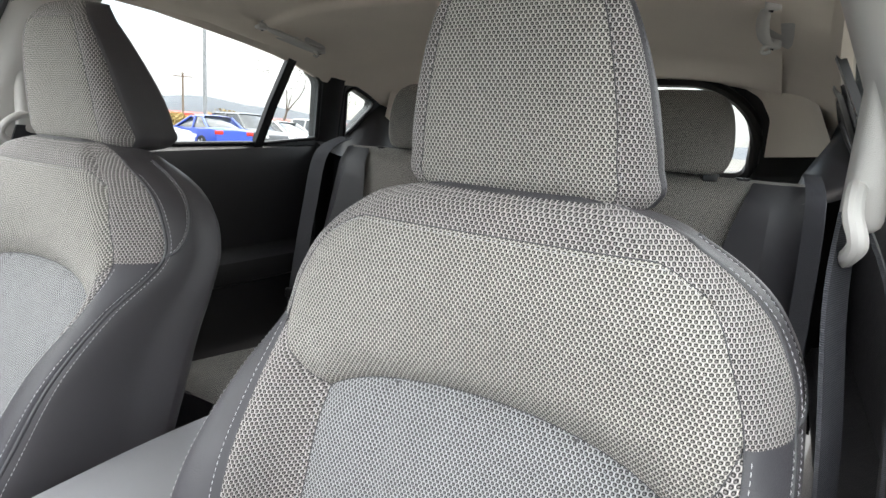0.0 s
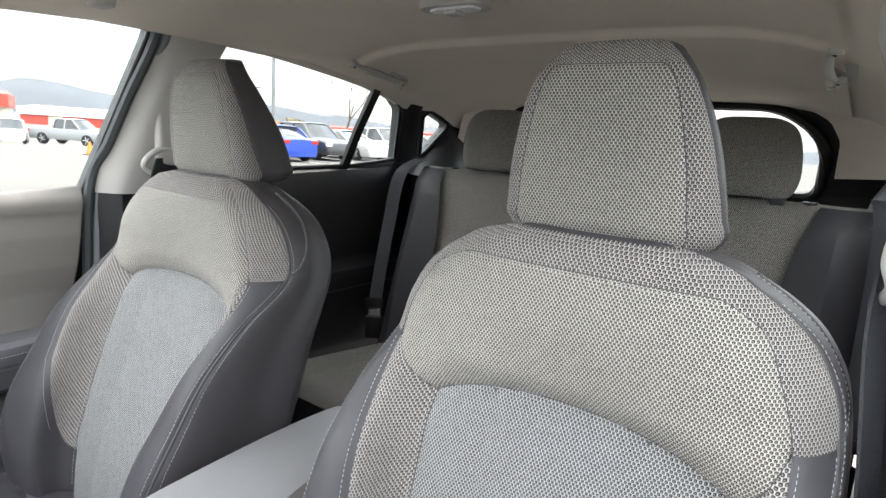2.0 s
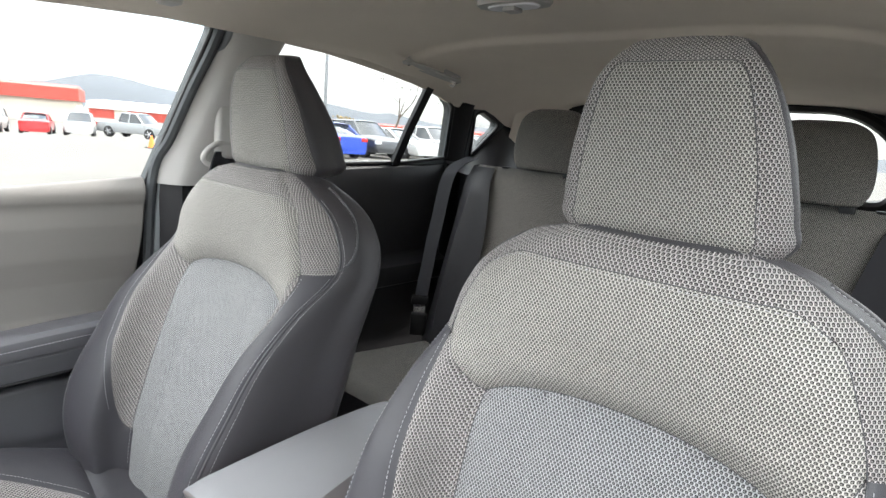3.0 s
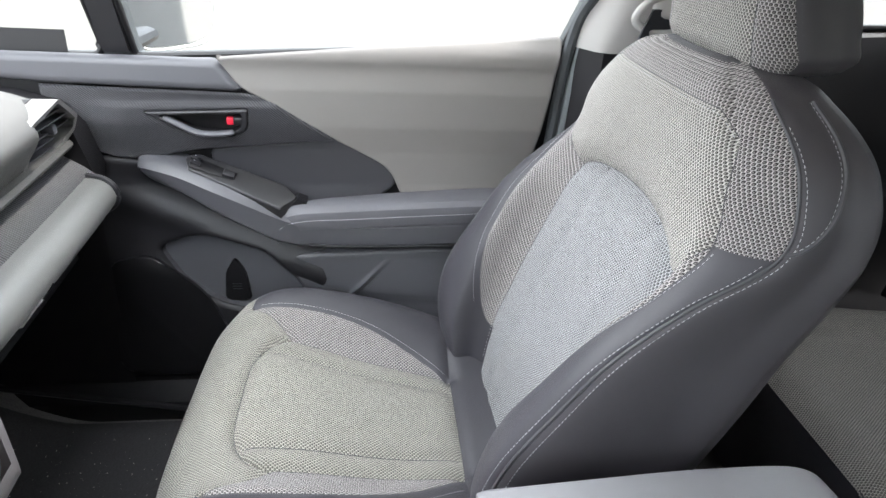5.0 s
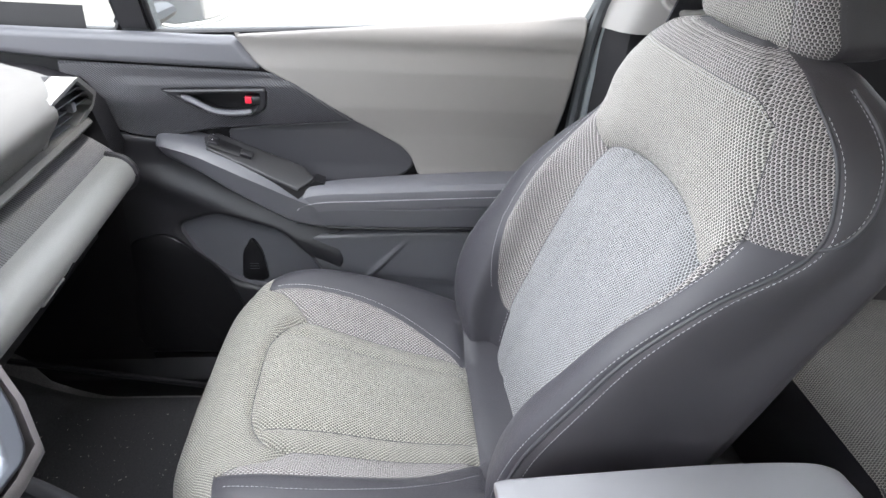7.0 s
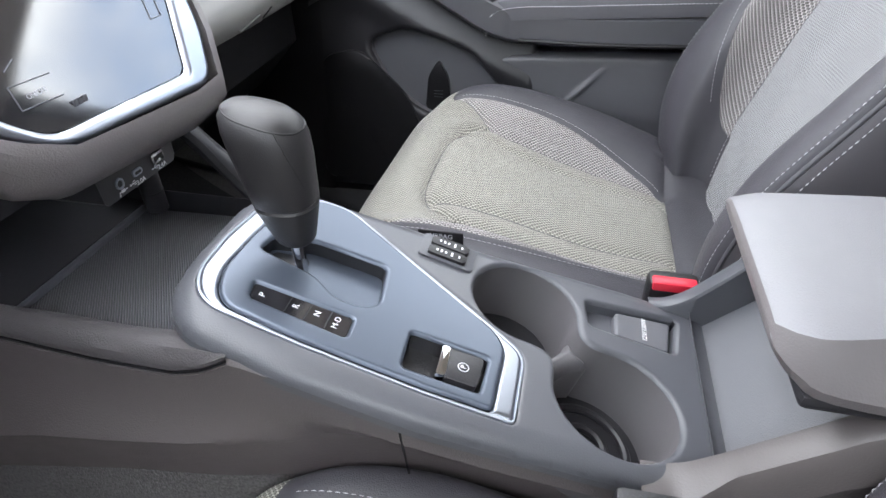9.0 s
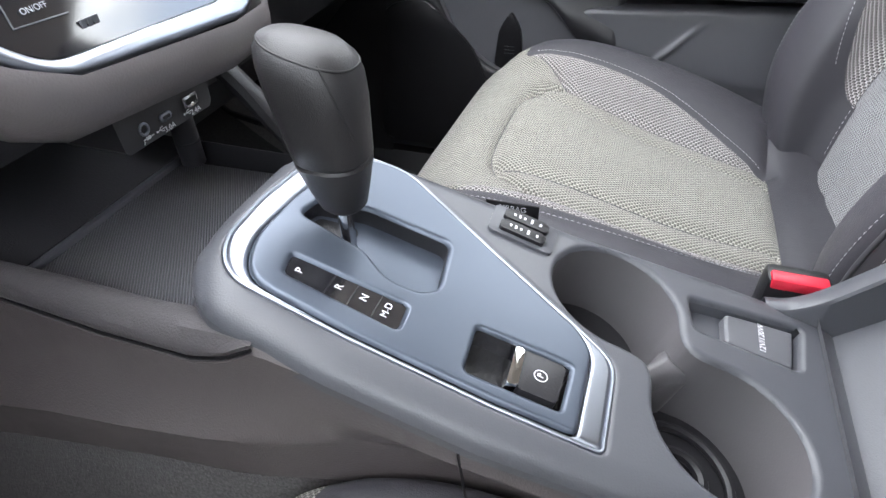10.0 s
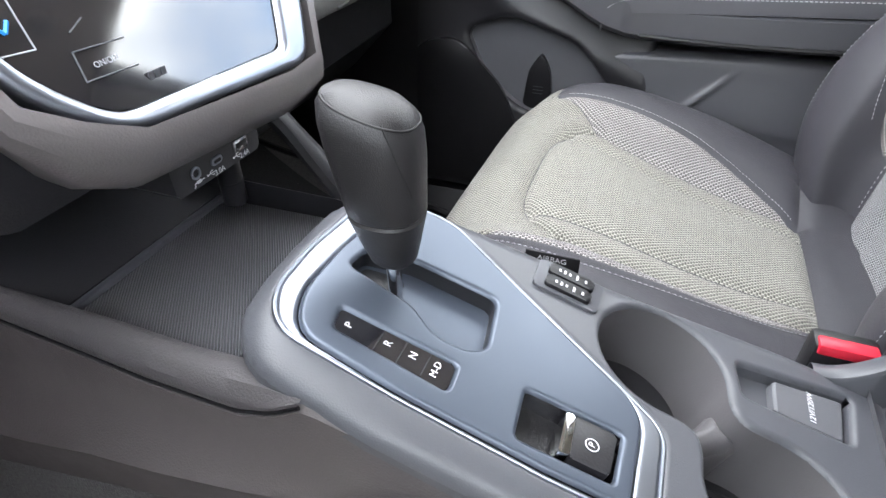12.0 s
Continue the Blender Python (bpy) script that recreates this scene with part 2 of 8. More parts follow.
M_PAPER = mat("white_print", (0.82, 0.82, 0.84), 0.6)
M_CHROMEB = mat("bright_chrome", (0.85, 0.85, 0.86), 0.08, metal=1.0)
M_GLASS = glass("window_glass", (0.75, 0.77, 0.76))
M_WINDSCREEN = glass("windscreen_glass", (0.80, 0.83, 0.82))
M_PRIVACY = glass("tinted_rear_glass", (0.70, 0.72, 0.71))
M_ASPHALT = mat("pale_asphalt", (0.125, 0.117, 0.106), 0.9, bump=0.6, bscale=60, vary=0.25, vscale=0.35)
M_TYRE = mat("tyre_rubber", (0.02, 0.02, 0.021), 0.8)
M_CARGLASS = mat("dark_car_glass", (0.03, 0.035, 0.04), 0.06, coat=0.4)


# ---- mesh helpers ----
def link_mesh(name, verts, faces, material, parent=None, label="", smooth=True, uvs=None, at=None):
    me = bpy.data.meshes.new(name)
    me.from_pydata([tuple(v) for v in verts], [], [tuple(f) for f in faces])
    me.validate()
    if uvs is not None:
        lay = me.uv_layers.new(name="cloth")
        idx = np.empty(len(me.loops), dtype=np.int32)
        me.loops.foreach_get("vertex_index", idx)
        lay.data.foreach_set("uv", np.asarray(uvs, dtype=np.float32)[idx].ravel())
    me.polygons.foreach_set("use_smooth", [smooth] * len(me.polygons))
    me.materials.append(material)
    ob = new(name, me)
    if parent:
        ob.parent = parent
        if at is None:
            ob.matrix_parent_inverse = parent_inverse(parent)
    if at is not None:
        ob.matrix_basis = at
    if label:
        ob["label"] = label
    return ob


def parent_inverse(p):
    m = p.matrix_basis.copy()
    q = p
    while q.parent:
        m = q.parent.matrix_basis @ q.matrix_parent_inverse @ m
        q = q.parent
    return m.inverted()


def part(name, bm, material, parent=None, label="", smooth=True, sharp=35):
    """Links a bmesh as one mesh object under a thing or under a part."""
    me = bpy.data.meshes.new(name)
    bmesh.ops.recalc_face_normals(bm, faces=bm.faces)
    for e in bm.edges:
        if len(e.link_faces) == 2 and e.calc_face_angle(0) > radians(sharp):
            e.smooth = False
    for f in bm.faces:
        f.smooth = smooth
    bm.to_mesh(me)
    bm.free()
    me.materials.append(material)
    ob = new(name, me)
    if parent:
        ob.parent = parent
        ob.matrix_parent_inverse = parent_inverse(parent)
    if label:
        ob["label"] = label
    return ob


def thing(name, at, label, category, group="", kind=""):
    ob = new(name)
    ob.empty_display_size = 0.05
    ob.matrix_basis = Matrix.Translation(at)
    return tagged(ob, label, category, group, kind)


def cbox(x0, x1, y0, y1, z0, z1, bev=0.004, seg=2, m=None):
    bm = bmesh.new()
    bmesh.ops.create_cube(bm, size=1)
    for v in bm.verts:
        v.co = Vector(((x0 + x1) / 2 + v.co.x * (x1 - x0), (y0 + y1) / 2 + v.co.y * (y1 - y0), (z0 + z1) / 2 + v.co.z * (z1 - z0)))
    if bev:
        bmesh.ops.bevel(bm, geom=bm.edges[:], offset=bev, segments=seg, profile=0.5, affect="EDGES")
    if m is not None:
        bm.transform(m)
    return bm


def prism(outline, to3, h0, h1, bev=0.0, seg=2):
    """A plate from a flat outline; to3(a, b, h) gives the place."""
    bm = bmesh.new()
    lo = [bm.verts.new(to3(a, b, h0)) for a, b in outline]
    hi = [bm.verts.new(to3(a, b, h1)) for a, b in outline]
    n = len(outline)
    bm.faces.new(lo[::-1])
    top = bm.faces.new(hi)
    for i in range(n):
        bm.faces.new((lo[i], lo[(i + 1) % n], hi[(i + 1) % n], hi[i]))
    if bev:
        bmesh.ops.bevel(bm, geom=top.edges[:], offset=bev, segments=seg, profile=0.5, affect="EDGES")
    return bm


def holed(outer, holes, to3, h0, h1):
    """A plate with holes that go right through."""
    flat = bmesh.new()
    loops = []
    for loop in (outer, *holes):
        vs = [flat.verts.new((a, b, 0)) for a, b in loop]
        for i in range(len(vs)):
            flat.edges.new((vs[i], vs[(i + 1) % len(vs)]))
        loops.append(loop)
    bmesh.ops.triangle_fill(flat, use_beauty=True, edges=flat.edges[:])
    bm = bmesh.new()
    flat.verts.ensure_lookup_table()
    flat.verts.index_update()
    co = [(v.co.x, v.co.y) for v in flat.verts]
    lo = [bm.verts.new(to3(a, b, h0)) for a, b in co]
    hi = [bm.verts.new(to3(a, b, h1)) for a, b in co]
    for f in flat.faces:
        ix = [v.index for v in f.verts]
        bm.faces.new([hi[i] for i in ix])
        bm.faces.new([lo[i] for i in ix[::-1]])
    start = 0
    for loop in loops:
        n = len(loop)
        for i in range(n):
            a, b = start + i, start + (i + 1) % n
            bm.faces.new((lo[a], lo[b], hi[b], hi[a]))
        start += n
    flat.free()
    return bm


def loft(rows, close=True, caps=True):
    """Skins a list of equally long rows of points."""
    bm = bmesh.new()
    vs = [[bm.verts.new(p) for p in r] for r in rows]
    n = len(rows[0])
    for a, b in zip(vs, vs[1:]):
        for i in range(n if close else n - 1):
            bm.faces.new((a[i], a[(i + 1) % n], b[(i + 1) % n], b[i]))
    if caps and close:
        bm.faces.new(vs[0][::-1])
        bm.faces.new(vs[-1])
    return bm


def smooth_path(pts, per=8, closed=False):
    """Catmull-Rom through the points."""
    p = [np.array(q, float) for q in pts]
    n = len(p)
    out = []
    for i in range(n if closed else n - 1):
        a, b, c, d = (p[(i + k) % n] if closed else p[min(max(i + k, 0), n - 1)] for k in (-1, 0, 1, 2))
        for j in range(per):
            t = j / per
            out.append(0.5 * (2 * b + (c - a) * t + (2 * a - 5 * b + 4 * c - d) * t * t + (3 * b - a - 3 * c + d) * t ** 3))
    if not closed:
        out.append(p[-1])
    return out


def tube(pts, r, sides=10, flat=1.0, up=(0, 0, 1), closed=False):
    """A rod along a path; r a number or one for each point; flat squeezes it along up."""
    pts = [Vector(p) for p in pts]
    rows = []
    n = len(pts)
    for i, p in enumerate(pts):
        t = (pts[(i + 1) % n] - pts[i - 1]) if closed else (pts[min(i + 1, n - 1)] - pts[max(i - 1, 0)])
        t.normalize()
        s = t.cross(Vector(up))
        s = s.normalized() if s.length > 1e-5 else t.orthogonal().normalized()
        u = s.cross(t)
        rr = r[i] if hasattr(r, "__len__") else r
        rows.append([p + s * rr * math.cos(2 * math.pi * k / sides) + u * rr * flat * math.sin(2 * math.pi * k / sides) for k in range(sides)])
    if closed:
        rows.append(rows[0])
        bm = loft(rows, caps=False)
        bmesh.ops.remove_doubles(bm, verts=bm.verts[:], dist=1e-6)
        return bm
    return loft(rows)


def ribbon(pts, width_dirs, width, thick):
    """A flat strap along a path."""
    pts = [Vector(p) for p in pts]
    rows = []
    for i, p in enumerate(pts):
        t = (pts[min(i + 1, len(pts) - 1)] - pts[max(i - 1, 0)]).normalized()
        w = Vector(width_dirs[i] if hasattr(width_dirs[0], "__len__") else width_dirs).normalized()
        nrm = t.cross(w).normalized()
        rows.append([p + w * a * width / 2 + nrm * b * thick / 2 for a, b in ((-1, -1), (-0.5, -1.05), (0, -1), (0.5, -0.95), (1, -1), (1, 1), (0.5, 1.05), (0, 1), (-0.5, 0.95), (-1, 1))])
    return loft(rows)


def add(bm, other):
    me = bpy.data.meshes.new("joined")
    other.to_mesh(me)
    other.free()
    bm.from_mesh(me)
    bpy.data.meshes.remove(me)
    return bm


def rounded(outline, r, seg=5):
    """Rounds the corners of a flat outline."""
    out = []
    n = len(outline)
    for i in range(n):
        p, a, b = (np.array(outline[j % n], float) for j in (i, i - 1, i + 1))
        rr = min(r[i] if hasattr(r, "__len__") else r, 0.49 * np.linalg.norm(a - p), 0.49 * np.linalg.norm(b - p))
        if rr < 1e-5:
            out.append(tuple(p))
            continue
        q0, q1 = p + (a - p) / np.linalg.norm(a - p) * rr, p + (b - p) / np.linalg.norm(b - p) * rr
        for k in range(seg + 1):
            t = k / seg
            out.append(tuple((1 - t) ** 2 * q0 + 2 * t * (1 - t) * p + t * t * q1))
    return out


def sheet(fn, us, vs):
    """Grid of verts and quads from fn(u, v)."""
    verts = [fn(u, v) for v in vs for u in us]
    n = len(us)
    faces = [(j * n + i, j * n + i + 1, (j + 1) * n + i + 1, (j + 1) * n + i) for j in range(len(vs) - 1) for i in range(n - 1)]
    return verts, faces


# ---- upholstery: one smooth skin cut into its sewn panels ----
def cut_skin(us, vs, cuts):
    """A grid of triangles in (u, v), cut along the zero lines of the functions."""
    nu = len(us)
    pts = [np.array([[u, v] for v in vs for u in us])]
    P = pts[0]
    tri = []
    for j in range(len(vs) - 1):
        for i in range(nu - 1):
            a, b, c, d = j * nu + i, j * nu + i + 1, (j + 1) * nu + i + 1, (j + 1) * nu + i
            tri += [(a, b, c), (a, c, d)]
    tri = np.array(tri)
    for f in cuts:
        val = f(P[:, 0], P[:, 1])
        val = np.where(np.abs(val) < 1e-6, 1e-6, val)
        s = val > 0
        mixed = s[tri].any(axis=1) & ~s[tri].all(axis=1)
        keep = tri[~mixed]
        extra, made, newp = [], {}, []
        base = len(P)

        def cross(a, b):
            k = (min(a, b), max(a, b))
            if k not in made:
                t = val[a] / (val[a] - val[b])
                made[k] = base + len(newp)
                newp.append(P[a] + t * (P[b] - P[a]))
            return made[k]
        for t in tri[mixed]:
            t = list(t)
            k = next(i for i in range(3) if s[t[i]] != s[t[i - 1]] and s[t[i]] != s[t[(i + 1) % 3]])
            a, b, c = t[k], t[(k + 1) % 3], t[(k + 2) % 3]
            ab, ac = cross(a, b), cross(a, c)
            extra += [(a, ab, ac), (ab, b, c), (ab, c, ac)]
        if newp:
            P = np.vstack([P, np.array(newp)])
            tri = np.vstack([keep, np.array(extra)])
    return P, tri


def skin_panels(S, us, vs, cuts, region, looks, parent, uvmap, twin=()):
    """Builds each region of the skin as one mesh. looks: region -> (name, material, label)."""
    P, tri = cut_skin(us, vs, cuts)
    X = S(P[:, 0], P[:, 1])
    mid = P[tri].mean(axis=1)
    reg = region(mid[:, 0], mid[:, 1])
    uv = uvmap(P[:, 0], P[:, 1], X)
    me = []
    # one set of normals for the whole skin, so that the panels meet smoothly
    nrm = np.zeros_like(X)
    fn = np.cross(X[tri[:, 1]] - X[tri[:, 0]], X[tri[:, 2]] - X[tri[:, 0]])
    for k in range(3):
        np.add.at(nrm, tri[:, k], fn)
    nrm /= np.maximum(np.linalg.norm(nrm, axis=1, keepdims=True), 1e-12)
    pairs = [(r, side) for r in looks for side in ((-1, 1) if r in twin else (0,))]
    for r, side in pairs:
        name, material, label = looks[r]
        t = tri[(reg == r) & ((mid[:, 0] * side > 0) | (side == 0))]
        if not len(t):
            continue
        used = np.unique(t)
        back = np.zeros(len(P), int)
        back[used] = np.arange(len(used))
        ob = link_mesh(name, X[used], back[t], material, parent, label, True, uv[used], at=Matrix.Identity(4))
        if len(ob.data.vertices) == len(used):
            ob.data.normals_split_custom_set_from_vertices([tuple(v) for v in nrm[used]])
        me.append(ob)
    return me


def arc_u(S, u, v, n=24):
    """Length along the skin from its middle line to u."""
    RELIEF[0] = 0.0
    prev = S(u * 0, v)
    out = np.zeros(len(u))
    for k in range(1, n + 1):
        cur = S(u * k / n, v)
        out += np.linalg.norm(cur - prev, axis=1)
        prev = cur
    RELIEF[0] = 1.0
    return out * np.sign(u)


def table(zs, cols):
    zs = np.array(zs, float)
    def at(z):
        return [smooth_interp(zs, np.array(c, float), z) for c in cols]
    return at


def smooth_interp(xs, ys, x):
    """Monotone-ish cubic through a table."""
    m = np.gradient(ys, xs)
    i = np.clip(np.searchsorted(xs, x) - 1, 0, len(xs) - 2)
    h = xs[i + 1] - xs[i]
    t = np.clip((x - xs[i]) / h, 0, 1)
    return ((1 + 2 * t) * (1 - t) ** 2 * ys[i] + t * (1 - t) ** 2 * h * m[i] + t * t * (3 - 2 * t) * ys[i + 1] + t * t * (t - 1) * h * m[i + 1])


def section(u, px, pd):
    """Point of a Catmull-Rom section through control columns px, pd at parameter |u|."""
    a = np.abs(u)
    n = len(px)
    i = np.clip(a.astype(int), 0, n - 2)
    t = a - i
    PX, PD = np.array(px), np.array(pd)
    k = np.arange(len(u))
    def g(A, j, odd):
        neg = j < 0
        jj = np.clip(np.abs(j), 0, n - 1)
        val = A[jj, k]
        return np.where(neg & odd, -val, val)
    out = []
    for A, odd in ((PX, True), (PD, False)):
        p0, p1, p2, p3 = (g(A, i + q, odd) for q in (-1, 0, 1, 2))
        out.append(0.5 * (2 * p1 + (p2 - p0) * t + (2 * p0 - 5 * p1 + 4 * p2 - p3) * t * t + (3 * p1 - p0 - 3 * p2 + p3) * t ** 3))
    return out[0] * np.sign(u + 1e-12), out[1]


RELIEF = [1.0]


def groove(d, w=0.004, depth=0.0035, wide=0.016, sag=0.004):
    return RELIEF[0] * (depth * np.exp(-(d / w) ** 2) + sag * np.exp(-(d / wide) ** 2))


def stitches(name, S, line, parent, length=0.0036, gap=0.0020, lift=0.0008, r=0.00038, material=None, label=""):
    """Small thread stitches along a line of (u, v) points on the skin."""
    q = np.array(line, float)
    X = S(q[:, 0], q[:, 1])
    e = 1e-3
    Xu, Xv = S(q[:, 0] + e, q[:, 1]), S(q[:, 0], q[:, 1] + e)
    nr = np.cross(Xu - X, Xv - X)
    nr /= np.maximum(np.linalg.norm(nr, axis=1, keepdims=True), 1e-12)
    seg = np.linalg.norm(np.diff(X, axis=0), axis=1)
    cum = np.concatenate([[0], np.cumsum(seg)])
    verts, faces = [], []
    s = 0.002
    while s + length < cum[-1]:
        ends = []
        for d in (s, s + length):
            p = np.array([np.interp(d, cum, X[:, k]) for k in range(3)])
            n = np.array([np.interp(d, cum, nr[:, k]) for k in range(3)])
            ends.append((p, n / max(np.linalg.norm(n), 1e-9)))
        (p, n), (p2, _) = ends
        t = p2 - p
        t = t / max(np.linalg.norm(t), 1e-9)
        b = np.cross(t, n)
        k0 = len(verts)
        m = (p + p2) / 2
        for c, rr, up in ((p, 0.5, 0.3), (m, 1.0, 1.0), (p2, 0.5, 0.3)):
            for a, h in ((-1, 0), (0, 1), (1, 0), (0, -1)):
                verts.append(c + b * a * r * rr + n * (h * r * rr + lift * up))
        for i in (0, 1):
            for j in range(4):
                a0, a1 = k0 + i * 4 + j, k0 + i * 4 + (j + 1) % 4
                faces.append((a0, a1, a1 + 4, a0 + 4))
        faces += [(k0, k0 + 1, k0 + 2, k0 + 3), (k0 + 11, k0 + 10, k0 + 9, k0 + 8)]
        s += length + gap
    return link_mesh(name, verts, faces, material or M_STITCH, parent, label, True, at=Matrix.Identity(4))


def cord(name, S, line, r, material, parent, lift=0.0):
    q = np.array(line, float)
    X = S(q[:, 0], q[:, 1])
    bm = tube(X, r, 8)
    me = bpy.data.meshes.new(name)
    for f in bm.faces:
        f.smooth = True
    bm.to_mesh(me); bm.free()
    me.materials.append(material)
    ob = new(name, me)
    ob.parent = parent
    return ob


# ---- front seats ----
FLOOR = 0.10
SEAT_Y = 0.65
SZ = [0.26, 0.36, 0.44, 0.52, 0.60, 0.68, 0.735, 0.79, 0.84, 0.88, 0.908, 0.928, 0.938]
S_YC = [0.766, 0.788, 0.804, 0.832, 0.861, 0.889, 0.909, 0.912, 0.908, 0.911, 0.917, 0.932, 0.955]
S_S1 = [0.135, 0.143, 0.150, 0.155, 0.157, 0.157, 0.157, 0.150, 0.134, 0.118, 0.102, 0.078, 0.048]
S_D1 = [-0.004, -0.012, -0.015, -0.016, -0.016, -0.016, -0.015, -0.010, -0.004, 0.000, 0.003, 0.005, 0.006]
S_S2 = [0.146, 0.150, 0.156, 0.165, 0.180, 0.197, 0.207, 0.206, 0.191, 0.17, 0.138, 0.102, 0.062]
S_D2 = [-0.026, -0.056, -0.077, -0.086, -0.082, -0.067, -0.039, -0.001, 0.009, 0.017, 0.019, 0.018, 0.012]
S_S3 = [0.218, 0.23, 0.238, 0.241, 0.242, 0.242, 0.241, 0.239, 0.226, 0.199, 0.161, 0.119, 0.071]
S_D3 = [-0.02, -0.066, -0.089, -0.1, -0.086, -0.061, -0.023, 0.049, 0.063, 0.059, 0.049, 0.036, 0.02]
S_S4 = [0.214, 0.227, 0.238, 0.245, 0.248, 0.248, 0.246, 0.241, 0.228, 0.2, 0.161, 0.119, 0.071]
S_D4 = [0.07, 0.05, 0.045, 0.034, 0.032, 0.039, 0.059, 0.097, 0.107, 0.099, 0.083, 0.06, 0.034]
S_S5 = [0.198, 0.209, 0.219, 0.226, 0.229, 0.229, 0.227, 0.221, 0.206, 0.178, 0.142, 0.104, 0.061]
S_D5 = [0.15, 0.15, 0.151, 0.144, 0.138, 0.133, 0.135, 0.151, 0.159, 0.149, 0.127, 0.092, 0.048]


LEAN = [0.0]
SINK = [0.0]


def S_back(u, z):
    u, z = np.asarray(u, float), np.asarray(z, float)
    T = [smooth_interp(np.array(SZ), np.array(c), z) for c in (S_YC, S_S1, S_D1, S_S2, S_D2, S_S3, S_D3, S_S4, S_D4, S_S5, S_D5)]
    yc, s1, d1, s2, d2, s3, d3, s4, d4, s5, d5 = T
    zero = np.zeros_like(z)
    x, d = section(u, [zero, s1, s2, s3, s4, s5, zero], [zero, d1, d2, d3, d4, d5, d5 + 0.012])
    a = np.abs(u)
    # sewn seams sink in
    seam = z - np.where(a < 1, back_arc(np.minimum(a, 1)), back_edge(a))
    fade = np.clip((1.55 - a) / 0.6, 0, 1)
    sink = np.where(a < 2.0, groove(seam, 0.004, 0.0025, 0.012, 0.001) + fade * groove(seam, 0.004, 0.0025, 0.022, 0.009), 0)
    sink += np.clip((0.745 - z) / 0.02, 0, 1) * groove((a - 1) * 0.055, 0.004, 0.004, 0.013, 0.004)
    sink += np.where(a < 2.02, groove(z - back_top(a), 0.003, 0.0022, 0.012, 0.0015), 0)
    sink += np.where(z < 0.79, groove((a - back_taper(z)) * 0.035, 0.003, 0.0025, 0.009, 0.002), groove((a - 2) * 0.035, 0.003, 0.0022, 0.009, 0.001))
    sink += groove((a - 3) * 0.05, 0.0035, 0.0025, 0.009, 0.001)
    sink += np.where((a > 2) & (a < 3.1), groove(z - 0.789, 0.003, 0.002, 0.008, 0.001), 0)
    sink += np.where(z < back_arc(a) - 0.004, groove((a - 0.50) * 0.16, 0.0025, 0.0024, 0.011, 0.0022), 0)
    # soft folds of the padding
    sink += 0.0012 * np.sin(31 * z + 5 * x) * np.cos(23 * x + 3) * (a < 3)
    inward = np.clip((a - 2.4) / 1.2, 0, 1)
    inward = np.where(a > 4.5, np.clip((6 - a) / 1.5, 0, 1), inward)
    x = x - np.sign(u) * sink * inward + 0.012 * np.exp(-(a / 1.7) ** 4)
    d = d + sink * (1 - inward) * np.where(a > 4.5, -1, 1)
    return np.stack([x, yc + d + LEAN[0] * np.clip((0.78 - z) / 0.3, 0, 1.2) - SEAT_Y, z - FLOOR], axis=-1)


def back_taper(z):
    """Outer edge of the bolster insert, which runs out to a point low on the backrest."""
    return 1.0 + np.clip((z - 0.425) / 0.17, 0, 1) ** 0.6


def back_arc(a):
    return 0.762 - 0.030 * a ** 2.8


def back_edge(a):
    return 0.732 + (a - 1) * 0.058


def back_top(a):
    return 0.903 - 0.022 * np.clip((a - 1.1) / 0.9, 0, 1) ** 3.0


def back_region(u, z):
    a = np.abs(u)
    r = np.full(len(u), 5)
    r[a < 3] = 3
    r[(a < 3) & (a > 2) & (z > 0.789)] = 4
    r[(a <= back_taper(z)) & (a > 1)] = 2
    r[(a <= 2) & (z > np.where(a < 1, back_arc(a), back_edge(a)))] = 1
    r[(a <= 1) & (z <= back_arc(a))] = 0
    r[(a <= 2) & (z > back_top(a))] = 4
    r[(a < 2.6) & (z > 0.9345)] = 7
    r[(a > 4.6)] = 6
    return r


HZ = [0.921, 0.927, 0.938, 0.965, 1.00, 1.04, 1.07, 1.09, 1.104, 1.118, 1.128, 1.133]
H_Y = [0.990, 0.976, 0.967, 0.960, 0.956, 0.952, 0.950, 0.950, 0.952, 0.960, 0.975, 1.005]
H_S1 = [0.055, 0.078, 0.089, 0.089, 0.086, 0.079, 0.072, 0.065, 0.056, 0.044, 0.033, 0.017]
H_S2 = [0.078, 0.102, 0.116, 0.116, 0.110, 0.101, 0.091, 0.082, 0.072, 0.059, 0.044, 0.022]
H_D2 = [0.015, 0.028, 0.038, 0.036, 0.030, 0.026, 0.022, 0.020, 0.018, 0.016, 0.012, 0.006]
H_S3 = [0.075, 0.096, 0.107, 0.108, 0.104, 0.096, 0.087, 0.079, 0.071, 0.060, 0.047, 0.025]
H_D3 = [0.036, 0.066, 0.086, 0.088, 0.082, 0.070, 0.060, 0.053, 0.047, 0.040, 0.031, 0.018]
H_S4 = [0.060, 0.078, 0.089, 0.091, 0.089, 0.083, 0.076, 0.069, 0.062, 0.053, 0.042, 0.022]
H_D4 = [0.060, 0.095, 0.118, 0.122, 0.114, 0.098, 0.084, 0.074, 0.066, 0.056, 0.044, 0.026]


